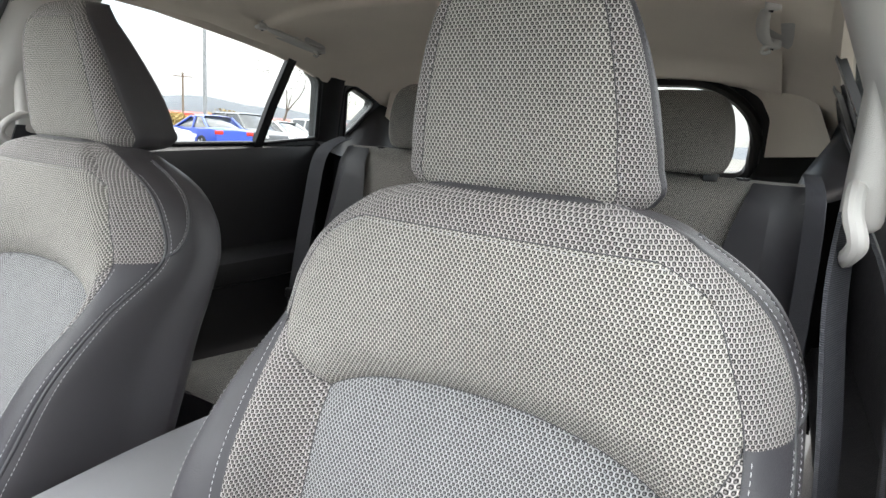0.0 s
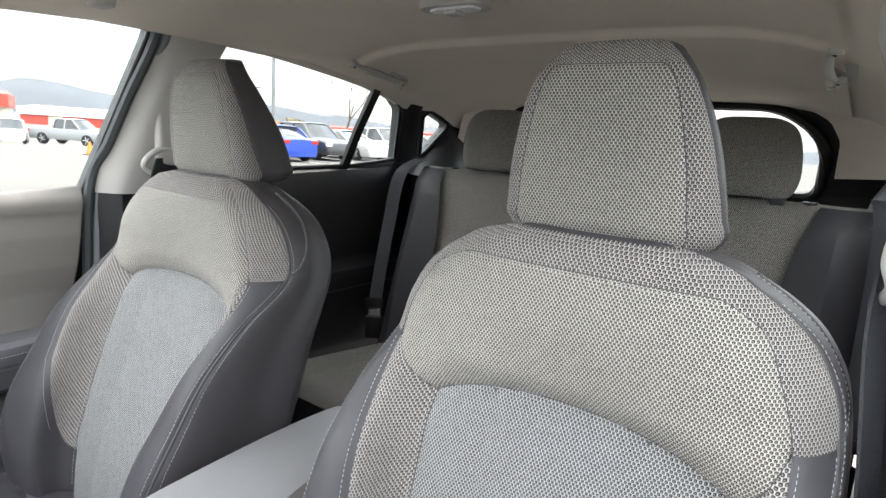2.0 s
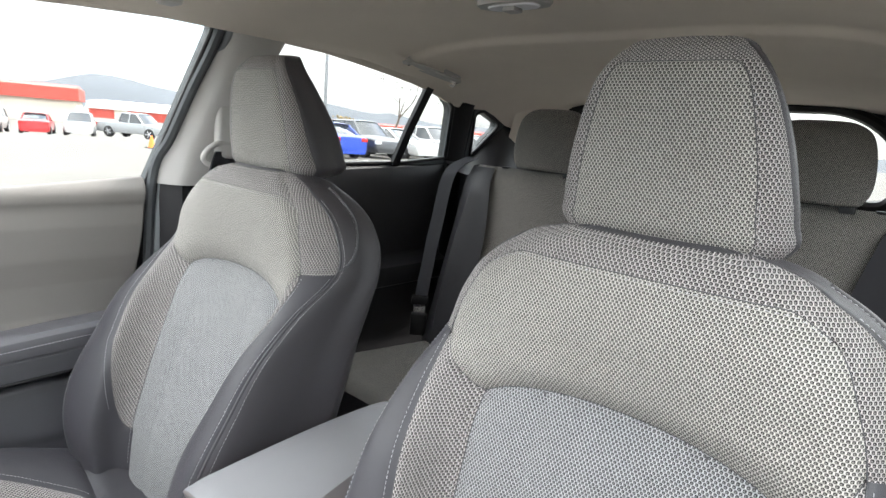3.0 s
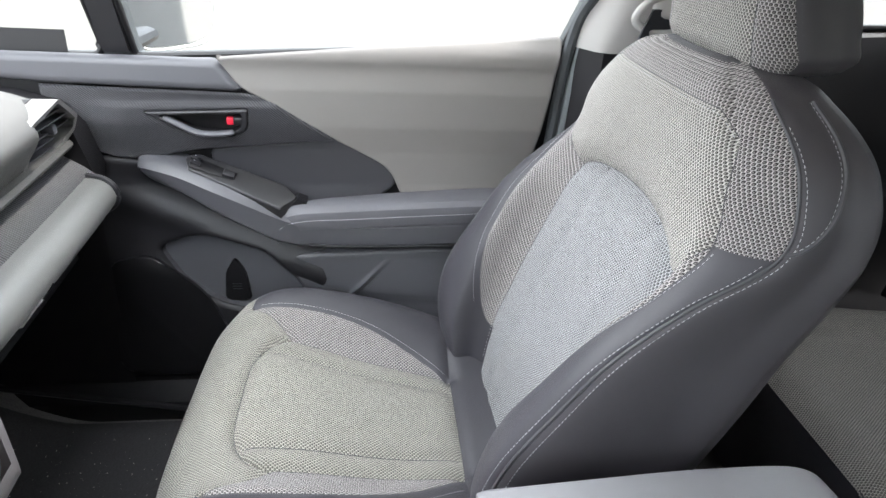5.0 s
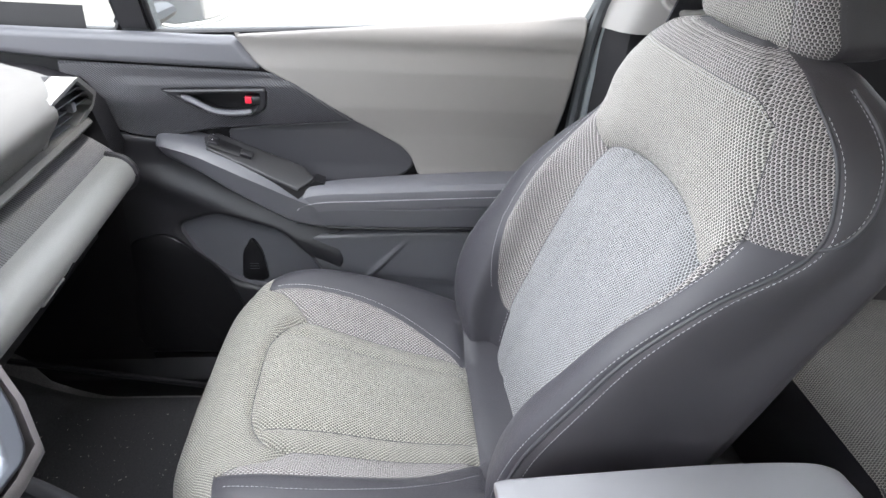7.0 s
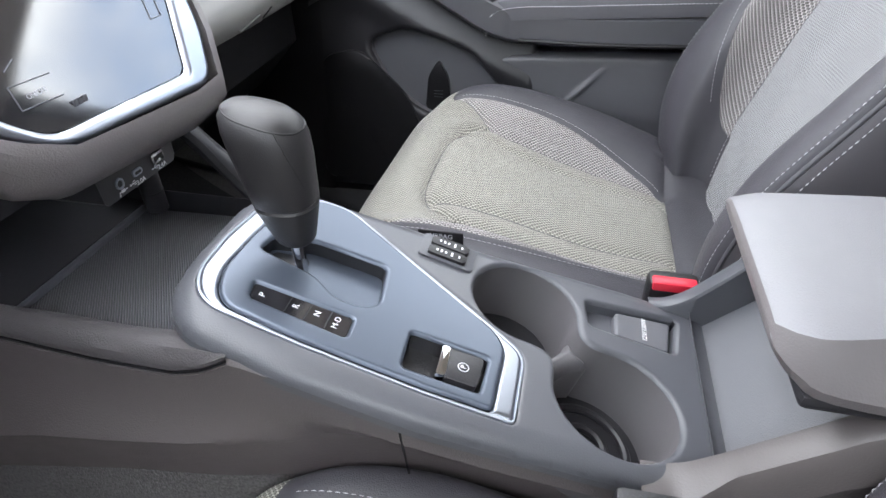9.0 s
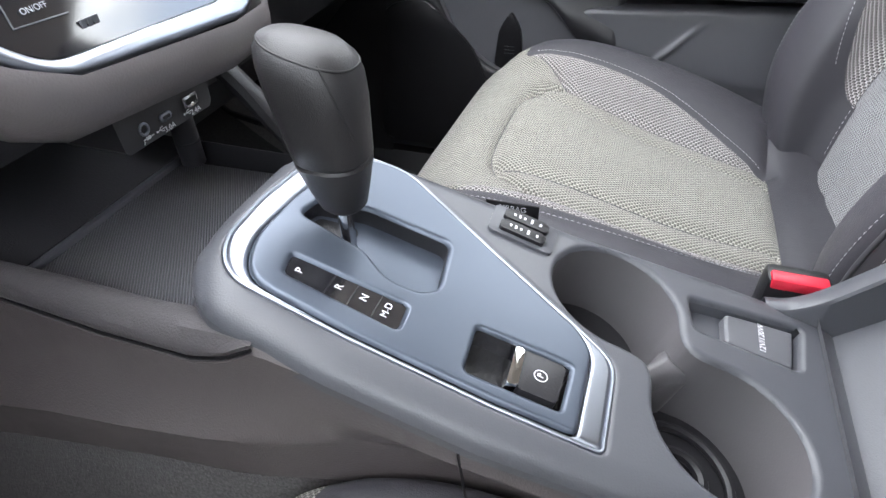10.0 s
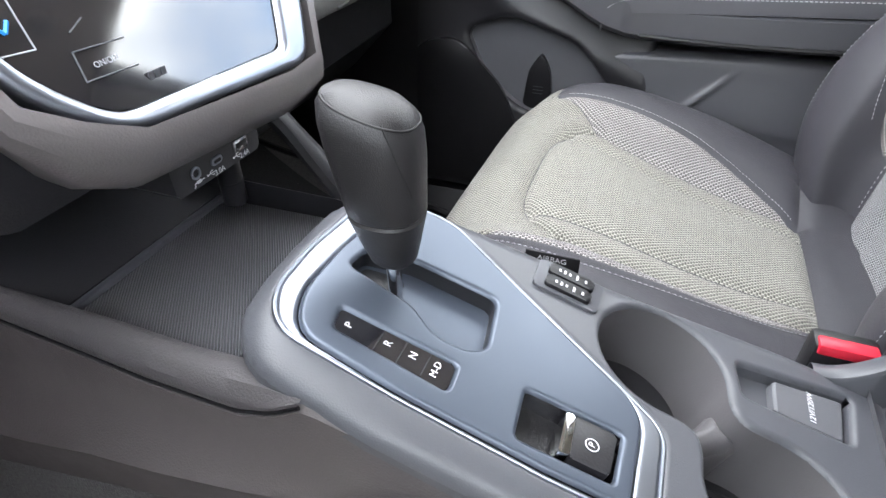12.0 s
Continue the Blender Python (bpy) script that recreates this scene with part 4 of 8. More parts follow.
    part("retractor_cover", cbox(s * 0.665 - 0.018, s * 0.665 + 0.018, 1.02, 1.10, 0.13, 0.24, 0.008), M_BLACK, b)

# rear pillars and tailgate lining
for s in (-1, 1):
    rows = []
    for z, y0, y1, xi in ((0.60, 1.90, 2.0, 0.70), (0.80, 1.88, 1.96, 0.70), (0.935, 1.874, 1.955, 0.690), (1.02, 1.838, 1.925, 0.655), (1.10, 1.803, 1.895, 0.618), (1.13, 1.79, 1.90, 0.600)):
        xo = side_x(z) - 0.003
        rows.append([(s * xo, y0 - 0.02, z), (s * (xi + 0.01), y0, z), (s * xi, y0 + 0.02, z), (s * xi, y1 - 0.02, z), (s * (xi + 0.01), y1, z), (s * xo, y1 + 0.004, z)])
    ob = part("pillar_trim", loft(rows, close=False), M_BLACK)
    tagged(ob, "black rear door pillar trim", "pillar trim", kind="structure")
    rows = []
    for y, zt, zb in ((1.86, 0.935, 0.88), (1.95, 0.945, 0.88), (1.99, 0.955, 0.87), (2.02, 0.985, 0.87), (2.065, 1.04, 0.86), (2.10, 1.07, 0.86), (2.2, 1.07, 0.85), (2.30, 1.05, 0.85)):
        rows.append([(s * (side_x(zt) - 0.004), y, zt), (s * 0.635, y, zt - 0.03), (s * 0.59, y, (zt + zb) / 2 - 0.01), (s * 0.565, y, zb), (s * 0.57, y, 0.62), (s * 0.60, y, 0.30)])
    ob = part("cargo_side_trim", loft(rows, close=False), M_DARKPL)
    tagged(ob, "dark plastic cargo side trim", "trim", kind="structure")
BACK = rounded([(-0.47, 0.925), (0.47, 0.925), (0.475, 1.08), (0.36, 1.168), (-0.36, 1.168), (-0.475, 1.08)], [0.05, 0.05, 0.07, 0.12, 0.12, 0.07], 7)
gate3 = lambda x, z, h: (x, 2.30 - 0.35 * max(0, z - 0.92) + h, z)
gate = part("tailgate", holed([(-0.72, 0.25), (0.72, 0.25), (0.72, 0.95), (0.56, 1.19), (-0.56, 1.19), (-0.72, 0.95)], [BACK], gate3, 0.0, 0.05), M_BLACK)
tagged(gate, "black lined tailgate with wide rear window", "tailgate", kind="structure")
w = thing("window_9", (0, 2.25, 0.93), "clear rear window in the tailgate", "window", kind="structure")
pane = part("pane", prism(BACK, gate3, 0.035, 0.039), M_PRIVACY, w)
pane.visible_shadow = False
part("window_frame", tube([Vector(gate3(a, b, -0.006)) for a, b in BACK], 0.016, 8, closed=True), M_BLACK, w)
rows = []
for t in np.linspace(0, 1, 21):
    x = -0.60 + 1.2 * t
    e = abs(x) / 0.6
    rows.append([(x, 2.20, roof_z(x * 0.98, 2.19) + 0.012), (x, 2.225, 1.197 - 0.13 * e ** 5), (x, 2.255, 1.186 - 0.16 * e ** 5)])
ob = part("roof_trim", loft(rows, close=False), M_HEADLINER)
tagged(ob, "beige-grey lining edge above the rear window", "trim", kind="structure")

for s in (-1, 1):
    rows = []
    for z in np.linspace(0.985, 1.172, 16):
        xi = float(np.interp(z, [0.985, 1.08, 1.13, 1.172], [0.498, 0.498, 0.470, 0.395]))
        yg = 2.30 - 0.35 * (z - 0.92) - 0.022
        xo = side_x(z) - 0.035
        rows.append([(s * (xi + (xo - xi) * t), yg - 0.13 * t ** 1.6 - 0.006 * math.sin(math.pi * t), z + 0.012 * t) for t in np.linspace(0, 1, 7)])
    ob = part("pillar_trim", loft(rows, close=False), M_HEADLINER)
    tagged(ob, "beige-grey lining of the rear pillar", "pillar trim", kind="structure")

# front end: windscreen, cowl, bulkhead
wind = [(-0.60, 0.0), (0.60, 0.0), (0.53, 1.0), (-0.53, 1.0)]
wsc3 = lambda x, t, h: (x, -0.60 + 1.06 * t, 0.855 + 0.375 * t + 0.03 * math.sin(math.pi * t) + h)
w = thing("window_10", (0, -0.6, 0.86), "clear windscreen of the car", "window", kind="structure")
v, f = sheet(lambda x, t: wsc3(x * (1 - 0.10 * t), t, 0.05 * (1 - (x / 0.66) ** 2) * 0.6), np.linspace(-0.66, 0.66, 15), np.linspace(0, 1, 9))
pane = link_mesh("pane", v, f, M_WINDSCREEN, w)
pane.visible_shadow = False
ob = part("cowl", cbox(-0.72, 0.72, -0.95, -0.52, 0.05, 0.845, 0.02), M_BLACK)
tagged(ob, "black bulkhead and cowl under the windscreen", "bulkhead", kind="structure")
for s in (-1, 1):
    ob = part("pillar_trim", tube([(s * 0.690, -0.57, 0.855), (s * 0.655, -0.2, 0.98), (s * 0.615, 0.12, 1.09), (s * 0.57, 0.46, 1.20)], [0.03, 0.032, 0.032, 0.035], 10), M_TRIMPALE)
    tagged(ob, "pale windscreen pillar trim", "pillar trim", kind="structure")

# floor, sills, transmission tunnel
floor = part("floor", cbox(-0.75, 0.75, -0.75, 2.5, 0.04, FLOOR, 0.0), M_CARPET)
tagged(floor, "black carpeted car floor", "floor", kind="structure")
v, f = sheet(lambda x, y: (x, y, FLOOR + 0.004 + 0.006 * noise.noise((x * 3, y * 3, 0)) + max(0, (0.02 - y)) ** 1.5 * 1.1), np.linspace(-0.70, 0.70, 57), np.linspace(-0.45, 1.2, 67))
ob = link_mesh("carpet", v, f, M_CARPET)
tagged(ob, "black footwell carpet rising to the bulkhead", "carpet", kind="structure")
for s in (-1, 1):
    ob = part("door_sill", loft([[(s * 0.74, y, 0.02), (s * 0.74, y, 0.185), (s * 0.70, y, 0.19), (s * 0.655, y, 0.183), (s * 0.625, y, 0.15), (s * 0.62, y, 0.09)] for y in (-0.15, 0.2, 0.6, 1.0, 1.85)], close=False), M_BLACK)
    tagged(ob, "black plastic door sill trim", "sill", kind="structure")
    rows = [[(s * x, y, z) for x, z in ((0.73, 0.86), (0.70, 0.60), (0.672, 0.40), (0.655, 0.19), (0.64, 0.10))] for y in (-0.5, -0.1, 0.06, 0.10)]
    ob = part("kick_panel", loft(rows, close=False), M_BLACK)
    tagged(ob, "black kick panel beside the footwell", "trim", kind="structure")
fm = thing("floor_mat", (-0.40, 0.10, FLOOR), "dark textile floor mat with pale dust", "floor mat")
v, f = sheet(lambda x, y: (x, y, FLOOR + 0.024 + 0.004 * noise.noise((x * 4, y * 4, 3)) + max(0, (0.0 - y)) ** 1.5 * 1.1), np.linspace(-0.60, -0.16, 30), np.linspace(-0.28, 0.42, 40))
link_mesh("mat_sheet", v, f, M_MAT, fm)
rim = [(-0.60, -0.28), (-0.16, -0.28), (-0.16, 0.42), (-0.60, 0.42)]
path = [Vector((x, y, FLOOR + 0.024 + max(0, -y) ** 1.5 * 1.1)) for x, y in rounded(rim, 0.05)]
part("binding", tube(path, 0.006, 6, closed=True), M_BLACK, fm)
rng = random.Random(4)
verts, faces = [], []
for k in range(260):
    x, y = rng.gauss(-0.44, 0.09), rng.gauss(0.08, 0.12)
    if not (-0.58 < x < -0.18 and -0.2 < y < 0.30):
        continue
    z = FLOOR + 0.0265 + 0.004 * noise.noise((x * 4, y * 4, 3)) + max(0, -y) ** 1.5 * 1.1
    r = rng.choice((0.0003, 0.0004, 0.0005, 0.0007, 0.0012))
    i = len(verts)
    verts += [(x - r, y, z), (x, y - r, z), (x + r, y, z), (x, y + r, z), (x, y, z + r)]
    faces += [(i, i + 1, i + 4), (i + 1, i + 2, i + 4), (i + 2, i + 3, i + 4), (i + 3, i, i + 4)]
dust = link_mesh("dust", verts, faces, mat("pale_grit", (0.5, 0.48, 0.43), 0.9))
tagged(dust, "pale grit lying on the dark floor mat", "grit", kind="stuff")
mp = thing("floor_mat", (0.42, 0.10, FLOOR), "dark textile floor mat in the driver footwell", "floor mat")
v, f = sheet(lambda x, y: (x, y, FLOOR + 0.024 + 0.004 * noise.noise((x * 4, y * 4, 9)) + max(0, (0.0 - y)) ** 1.5 * 1.1), np.linspace(0.17, 0.60, 30), np.linspace(-0.28, 0.42, 40))
link_mesh("mat_sheet", v, f, M_MAT, mp)

# ---- rear bench ----
RY = 1.83
bench = thing("rear_bench", (0, 1.45, FLOOR), "dark grey woven cloth rear bench seat", "car seat")


def rear_back(x, z):
    t = (z - 0.36) / 0.57
    y = RY - 0.13 + 0.17 * t
    lobe = math.exp(-((abs(x) - 0.33) / 0.17) ** 4)
    y += 0.020 * lobe * (1 - 0.3 * t) - 0.012
    for c in (0.145, 0.50):
        y += 0.008 * math.exp(-((abs(x) - c) / 0.008) ** 2)
    if z > 0.90:
        y += (z - 0.90) ** 2 * 25
    if abs(x) > 0.54:
        y += ((abs(x) - 0.54) / 0.06) ** 2 * 0.035
    return (x, y, z)


for x0, x1, nm in ((-0.60, -0.14, "seat_back"), (-0.14, 0.14, "seat_back_center"), (0.14, 0.60, "seat_back")):
    xs2 = np.linspace(x0 + 0.002, x1 - 0.002, 40)
    zs2 = np.linspace(0.34, 0.935, 40)
    v, f = sheet(rear_back, xs2, zs2)
    n0 = len(v)
    # top roll and rear face
    v += [(x, rear_back(x, 0.935)[1] + 0.05, 0.93) for x in xs2] + [(x, RY + 0.16, 0.5) for x in xs2]
    a = (len(zs2) - 1) * len(xs2)
    f += [(a + i, a + i + 1, n0 + i + 1, n0 + i) for i in range(39)] + [(n0 + i, n0 + i + 1, n0 + 40 + i + 1, n0 + 40 + i) for i in range(39)]
    link_mesh(nm, v, f, M_CLOTH_DARK, bench, "", True, [(p[0], p[2]) for p in v])
for s in (-1, 1):
    rows = []
    for z in np.linspace(0.36, 0.93, 14):
        yb = rear_back(0.55, z)[1]
        w0 = 0.50 - 0.05 * math.sin((z - 0.36) / 0.57 * math.pi)
        rows.append([(s * w0, yb - 0.012, z), (s * 0.54, yb - 0.035 * math.sin((z - 0.34) / 0.62 * math.pi) - 0.012, z), (s * 0.60, yb + 0.01, z), (s * 0.625, yb + 0.06, z), (s * 0.60, yb + 0.14, z)])
    part("side_bolster", loft(rows, close=False), M_REARVINYL, bench, "dark vinyl side bolster")


def rear_cush(x, y):
    t = (y - 1.25) / 0.46
    z = 0.425 - 0.045 * t
    if y < 1.30:
        z -= ((1.30 - y) / 0.05) ** 2 * 0.03
    for c in (0.145, 0.48):
        z -= 0.006 * math.exp(-((abs(x) - c) / 0.008) ** 2)
    if abs(x) > 0.56:
        z -= ((abs(x) - 0.56) / 0.06) ** 2 * 0.03
    return (x, y, z)


v, f = sheet(rear_cush, np.linspace(-0.625, 0.625, 90), np.linspace(1.25, 1.80, 44))
link_mesh("seat_cushion", v, f, M_CLOTH_DARK, bench, "", True, [(p[0], p[1]) for p in v])
part("cushion_front", loft([[(x, y, z) for x in np.linspace(-0.625, 0.625, 12)] for y, z in ((1.252, 0.397), (1.25, 0.36), (1.262, 0.30), (1.29, 0.20), (1.30, 0.10))], close=False), M_LEATHER, bench, "dark vinyl cushion front")
for hx in (-0.335, 0.335):
    rows = []
    for z, hw, y0, d in ((0.938, 0.085, 1.655, 0.05), (0.945, 0.105, 1.645, 0.075), (0.98, 0.118, 1.640, 0.095), (1.03, 0.116, 1.640, 0.10), (1.075, 0.106, 1.645, 0.095), (1.10, 0.090, 1.655, 0.08), (1.115, 0.06, 1.67, 0.05), (1.118, 0.02, 1.685, 0.02)):
        ring = []
        for k in range(28):
            a = 2 * math.pi * k / 28
            ca, sa = math.cos(a), math.sin(a)
            ring.append((hx + 0.98 * hw * math.copysign(abs(ca) ** 0.55, ca), y0 + 0.225 + d / 2 + d / 2 * math.copysign(abs(sa) ** 0.6, sa), z))
        rows.append(ring)
    fine = [smooth_path([r[k] for r in rows], 4) for k in range(28)]
    bm = loft([[c[i] for c in fine] for i in range(len(fine[0]))])
    me_v = [tuple(q.co) for q in bm.verts]
    bm.verts.index_update()
    me_f = [tuple(q.index for q in fc.verts) for fc in bm.faces]
    bm.free()
    hr = thing("rear_head_restraint", (hx, 1.915, 0.93), "dark grey cloth rear head restraint on the bench", "head restraint", "rear head restraints")
    link_mesh("pad", me_v, me_f, M_CLOTH_DARK, hr, "", True, [(p[0] + (p[1] - 1.865) * 0.7, p[2]) for p in me_v])
    for s in (-1, 1):
        part("post", tube([(hx + s * 0.05, 1.915, 0.85), (hx + s * 0.05, 1.915, 0.95)], 0.006, 10), M_CHROMEB, hr)
    part("release_button", cbox(hx + 0.065, hx + 0.095, 1.885, 1.92, 0.918, 0.942, 0.004), M_BLACK, hr)
# rear belts and buckle on the passenger side
for s in (-1, 1):
    b = thing("seat_belt", (s * 0.62, 1.71, 0.4), "black rear seat belt lying over the bench side", "seat belt", "seat belts")
    wp = smooth_path([(s * 0.600, 1.88, 0.955), (s * 0.612, 1.79, 0.905), (s * 0.618, 1.755, 0.76), (s * 0.620, 1.720, 0.58), (s * 0.620, 1.708, 0.50)], 8)
    part("webbing", ribbon(wp, (0.8 * s, -0.6, 0.0), 0.040, 0.003), M_WEB, b, "black woven webbing")
    tm = Matrix.Translation((s * 0.620, 1.704, 0.0)) @ Matrix.Rotation(radians(-37 * s), 4, "Z")
    part("tongue", cbox(-0.020, 0.020, -0.004, 0.004, 0.455, 0.490, 0.003, 2, tm), M_CHROMEB, b, "steel belt tongue")
    part("tongue_grip", cbox(-0.027, 0.027, -0.008, 0.008, 0.486, 0.515, 0.004, 2, tm), M_BLACK, b)
    part("buckle", cbox(-0.026, 0.026, -0.012, 0.012, 0.385, 0.458, 0.006, 2, tm), M_BLACK, b)

for s in (-1, 1):
    kn = thing("seat_release", (s * 0.479, 1.905, 0.93), "small black seat release knob on the bench top", "knob", "seat releases")
    part("stem", tube([(s * 0.479, 1.905, 0.905), (s * 0.479, 1.905, 0.932)], 0.005, 10), M_BLACK, kn)
    part("button", tube([(s * 0.479, 1.905, 0.931), (s * 0.479, 1.905, 0.937)], 0.016, 16), M_BLACK, kn)
    part("bezel", cbox(s * 0.479 - 0.030, s * 0.479 + 0.030, 1.89, 1.925, 0.900, 0.9185, 0.005), M_TRIMPALE, kn, "pale bezel")

# ---- things on the roof lining ----
for s, y0, y1 in ((-1, 1.46, 1.66), (1, 1.47, 1.66)):
    g = thing("grab_handle", (s * 0.49, (y0 + y1) / 2, 1.2), "beige-grey grab handle folded against the roof edge", "grab handle", "grab handles")
    along = lambda t, x, z: (s * x, y0 + (y1 - y0) * t, z - 0.024 * t)
    part("recess", loft([[along(t, 0.500 - q, 1.2015 + 0.002 * math.sin(math.pi * t)), along(t, 0.512, 1.1945), along(t, 0.526 + 0.4 * q, 1.187)] for t, q in ((-0.05, 0.0), (0.0, 0.008), (0.08, 0.014), (0.3, 0.018), (0.7, 0.018), (0.92, 0.014), (1.0, 0.008), (1.05, 0.0))], close=False), M_TRIMPALE, g, "shallow handle hollow")
    path = smooth_path([along(0.04, 0.505, 1.196), along(0.10, 0.497, 1.190), along(0.25, 0.492, 1.188), along(0.5, 0.490, 1.187), along(0.75, 0.492, 1.188), along(0.90, 0.497, 1.190), along(0.96, 0.505, 1.196)], 6)
    n_ = len(path)
    part("grip", tube(path, [0.006 + 0.0035 * math.sin(math.pi * k / (n_ - 1)) for k in range(n_)], 14, 0.7), M_TRIMPALE, g)
    for t in (0.03, 0.97):
        x, y, z = along(t, 0.505, 1.190)
        part("mount", cbox(x - 0.011, x + 0.011, y - 0.013, y + 0.013, z - 0.006, z + 0.010, 0.005, 3), M_TRIMPALE, g)
        part("screw_cap", tube([(x - s * 0.003, y, z - 0.0075), (x, y, z)], 0.0035, 10), M_BLACK, g)
    x, y, z = along(0.86, 0.497, 1.184)
    part("coat_hook", tube(smooth_path([(x, y, z), (x - s * 0.008, y, z - 0.006), (x - s * 0.004, y, z - 0.013), (x + s * 0.006, y, z - 0.010)], 4), 0.0032, 8), M_TRIMPALE, g, "pale coat hook")
lamp = thing("dome_lamp", (0.0, 1.188, 1.235), "pale oval dome lamp with switch in the headliner", "ceiling lamp")
ov = [(0.000 + 0.066 * math.copysign(abs(math.cos(a)) ** 0.7, math.cos(a)), 1.188 + 0.030 * math.copysign(abs(math.sin(a)) ** 0.7, math.sin(a))) for a in np.linspace(0, 2 * math.pi, 40, endpoint=False)]
part("bezel", prism(ov, lambda a, b, h: (a, b, 1.236 - h), -0.004, 0.010, 0.004), M_TRIMPALE, lamp)
ov2 = [(0.7 * a, 1.188 + 0.6 * (b - 1.188)) for a, b in ov]
part("lens", prism(ov2, lambda a, b, h: (a, b, 1.227 - h), 0.0, 0.004, 0.002), M_PAPER, lamp, "frosted lamp lens")
part("switch", cbox(-0.012, 0.012, 1.173, 1.198, 1.216, 1.224, 0.003), M_TRIMPALE, lamp)
for s in (-1, 1):
    vis = thing("visor_clip", (s * 0.48, 0.86, 1.2), "pale sun visor clip on the headliner", "clip", "visor clips")
    part("clip", cbox(s * 0.435 - 0.02, s * 0.435 + 0.02, 0.825, 0.86, 1.188, 1.216, 0.008), M_TRIMPALE, vis)


# ---- moulded panels with rounded edges and wells ----
def sd_poly(outline):
    p = np.array(outline, float)
    q = np.roll(p, -1, axis=0)
    def f(x, y):
        x, y = np.asarray(x, float), np.asarray(y, float)
        best = np.full(x.shape, 1e9)
        inside = np.zeros(x.shape, bool)
        for (ax, ay), (bx, by) in zip(p, q):
            dx, dy = bx - ax, by - ay
            t = np.clip(((x - ax) * dx + (y - ay) * dy) / max(dx * dx + dy * dy, 1e-12), 0, 1)
            best = np.minimum(best, np.hypot(x - ax - t * dx, y - ay - t * dy))
            cond = (ay > y) != (by > y)
            with np.errstate(divide="ignore", invalid="ignore"):
                xi = (bx - ax) * (y - ay) / (by - ay) + ax
            inside ^= cond & (x < xi)
        return np.where(inside, best, -best)
    return f


def sd_round(cx, cy, r):
    return lambda x, y: r - np.hypot(x - cx, y - cy)


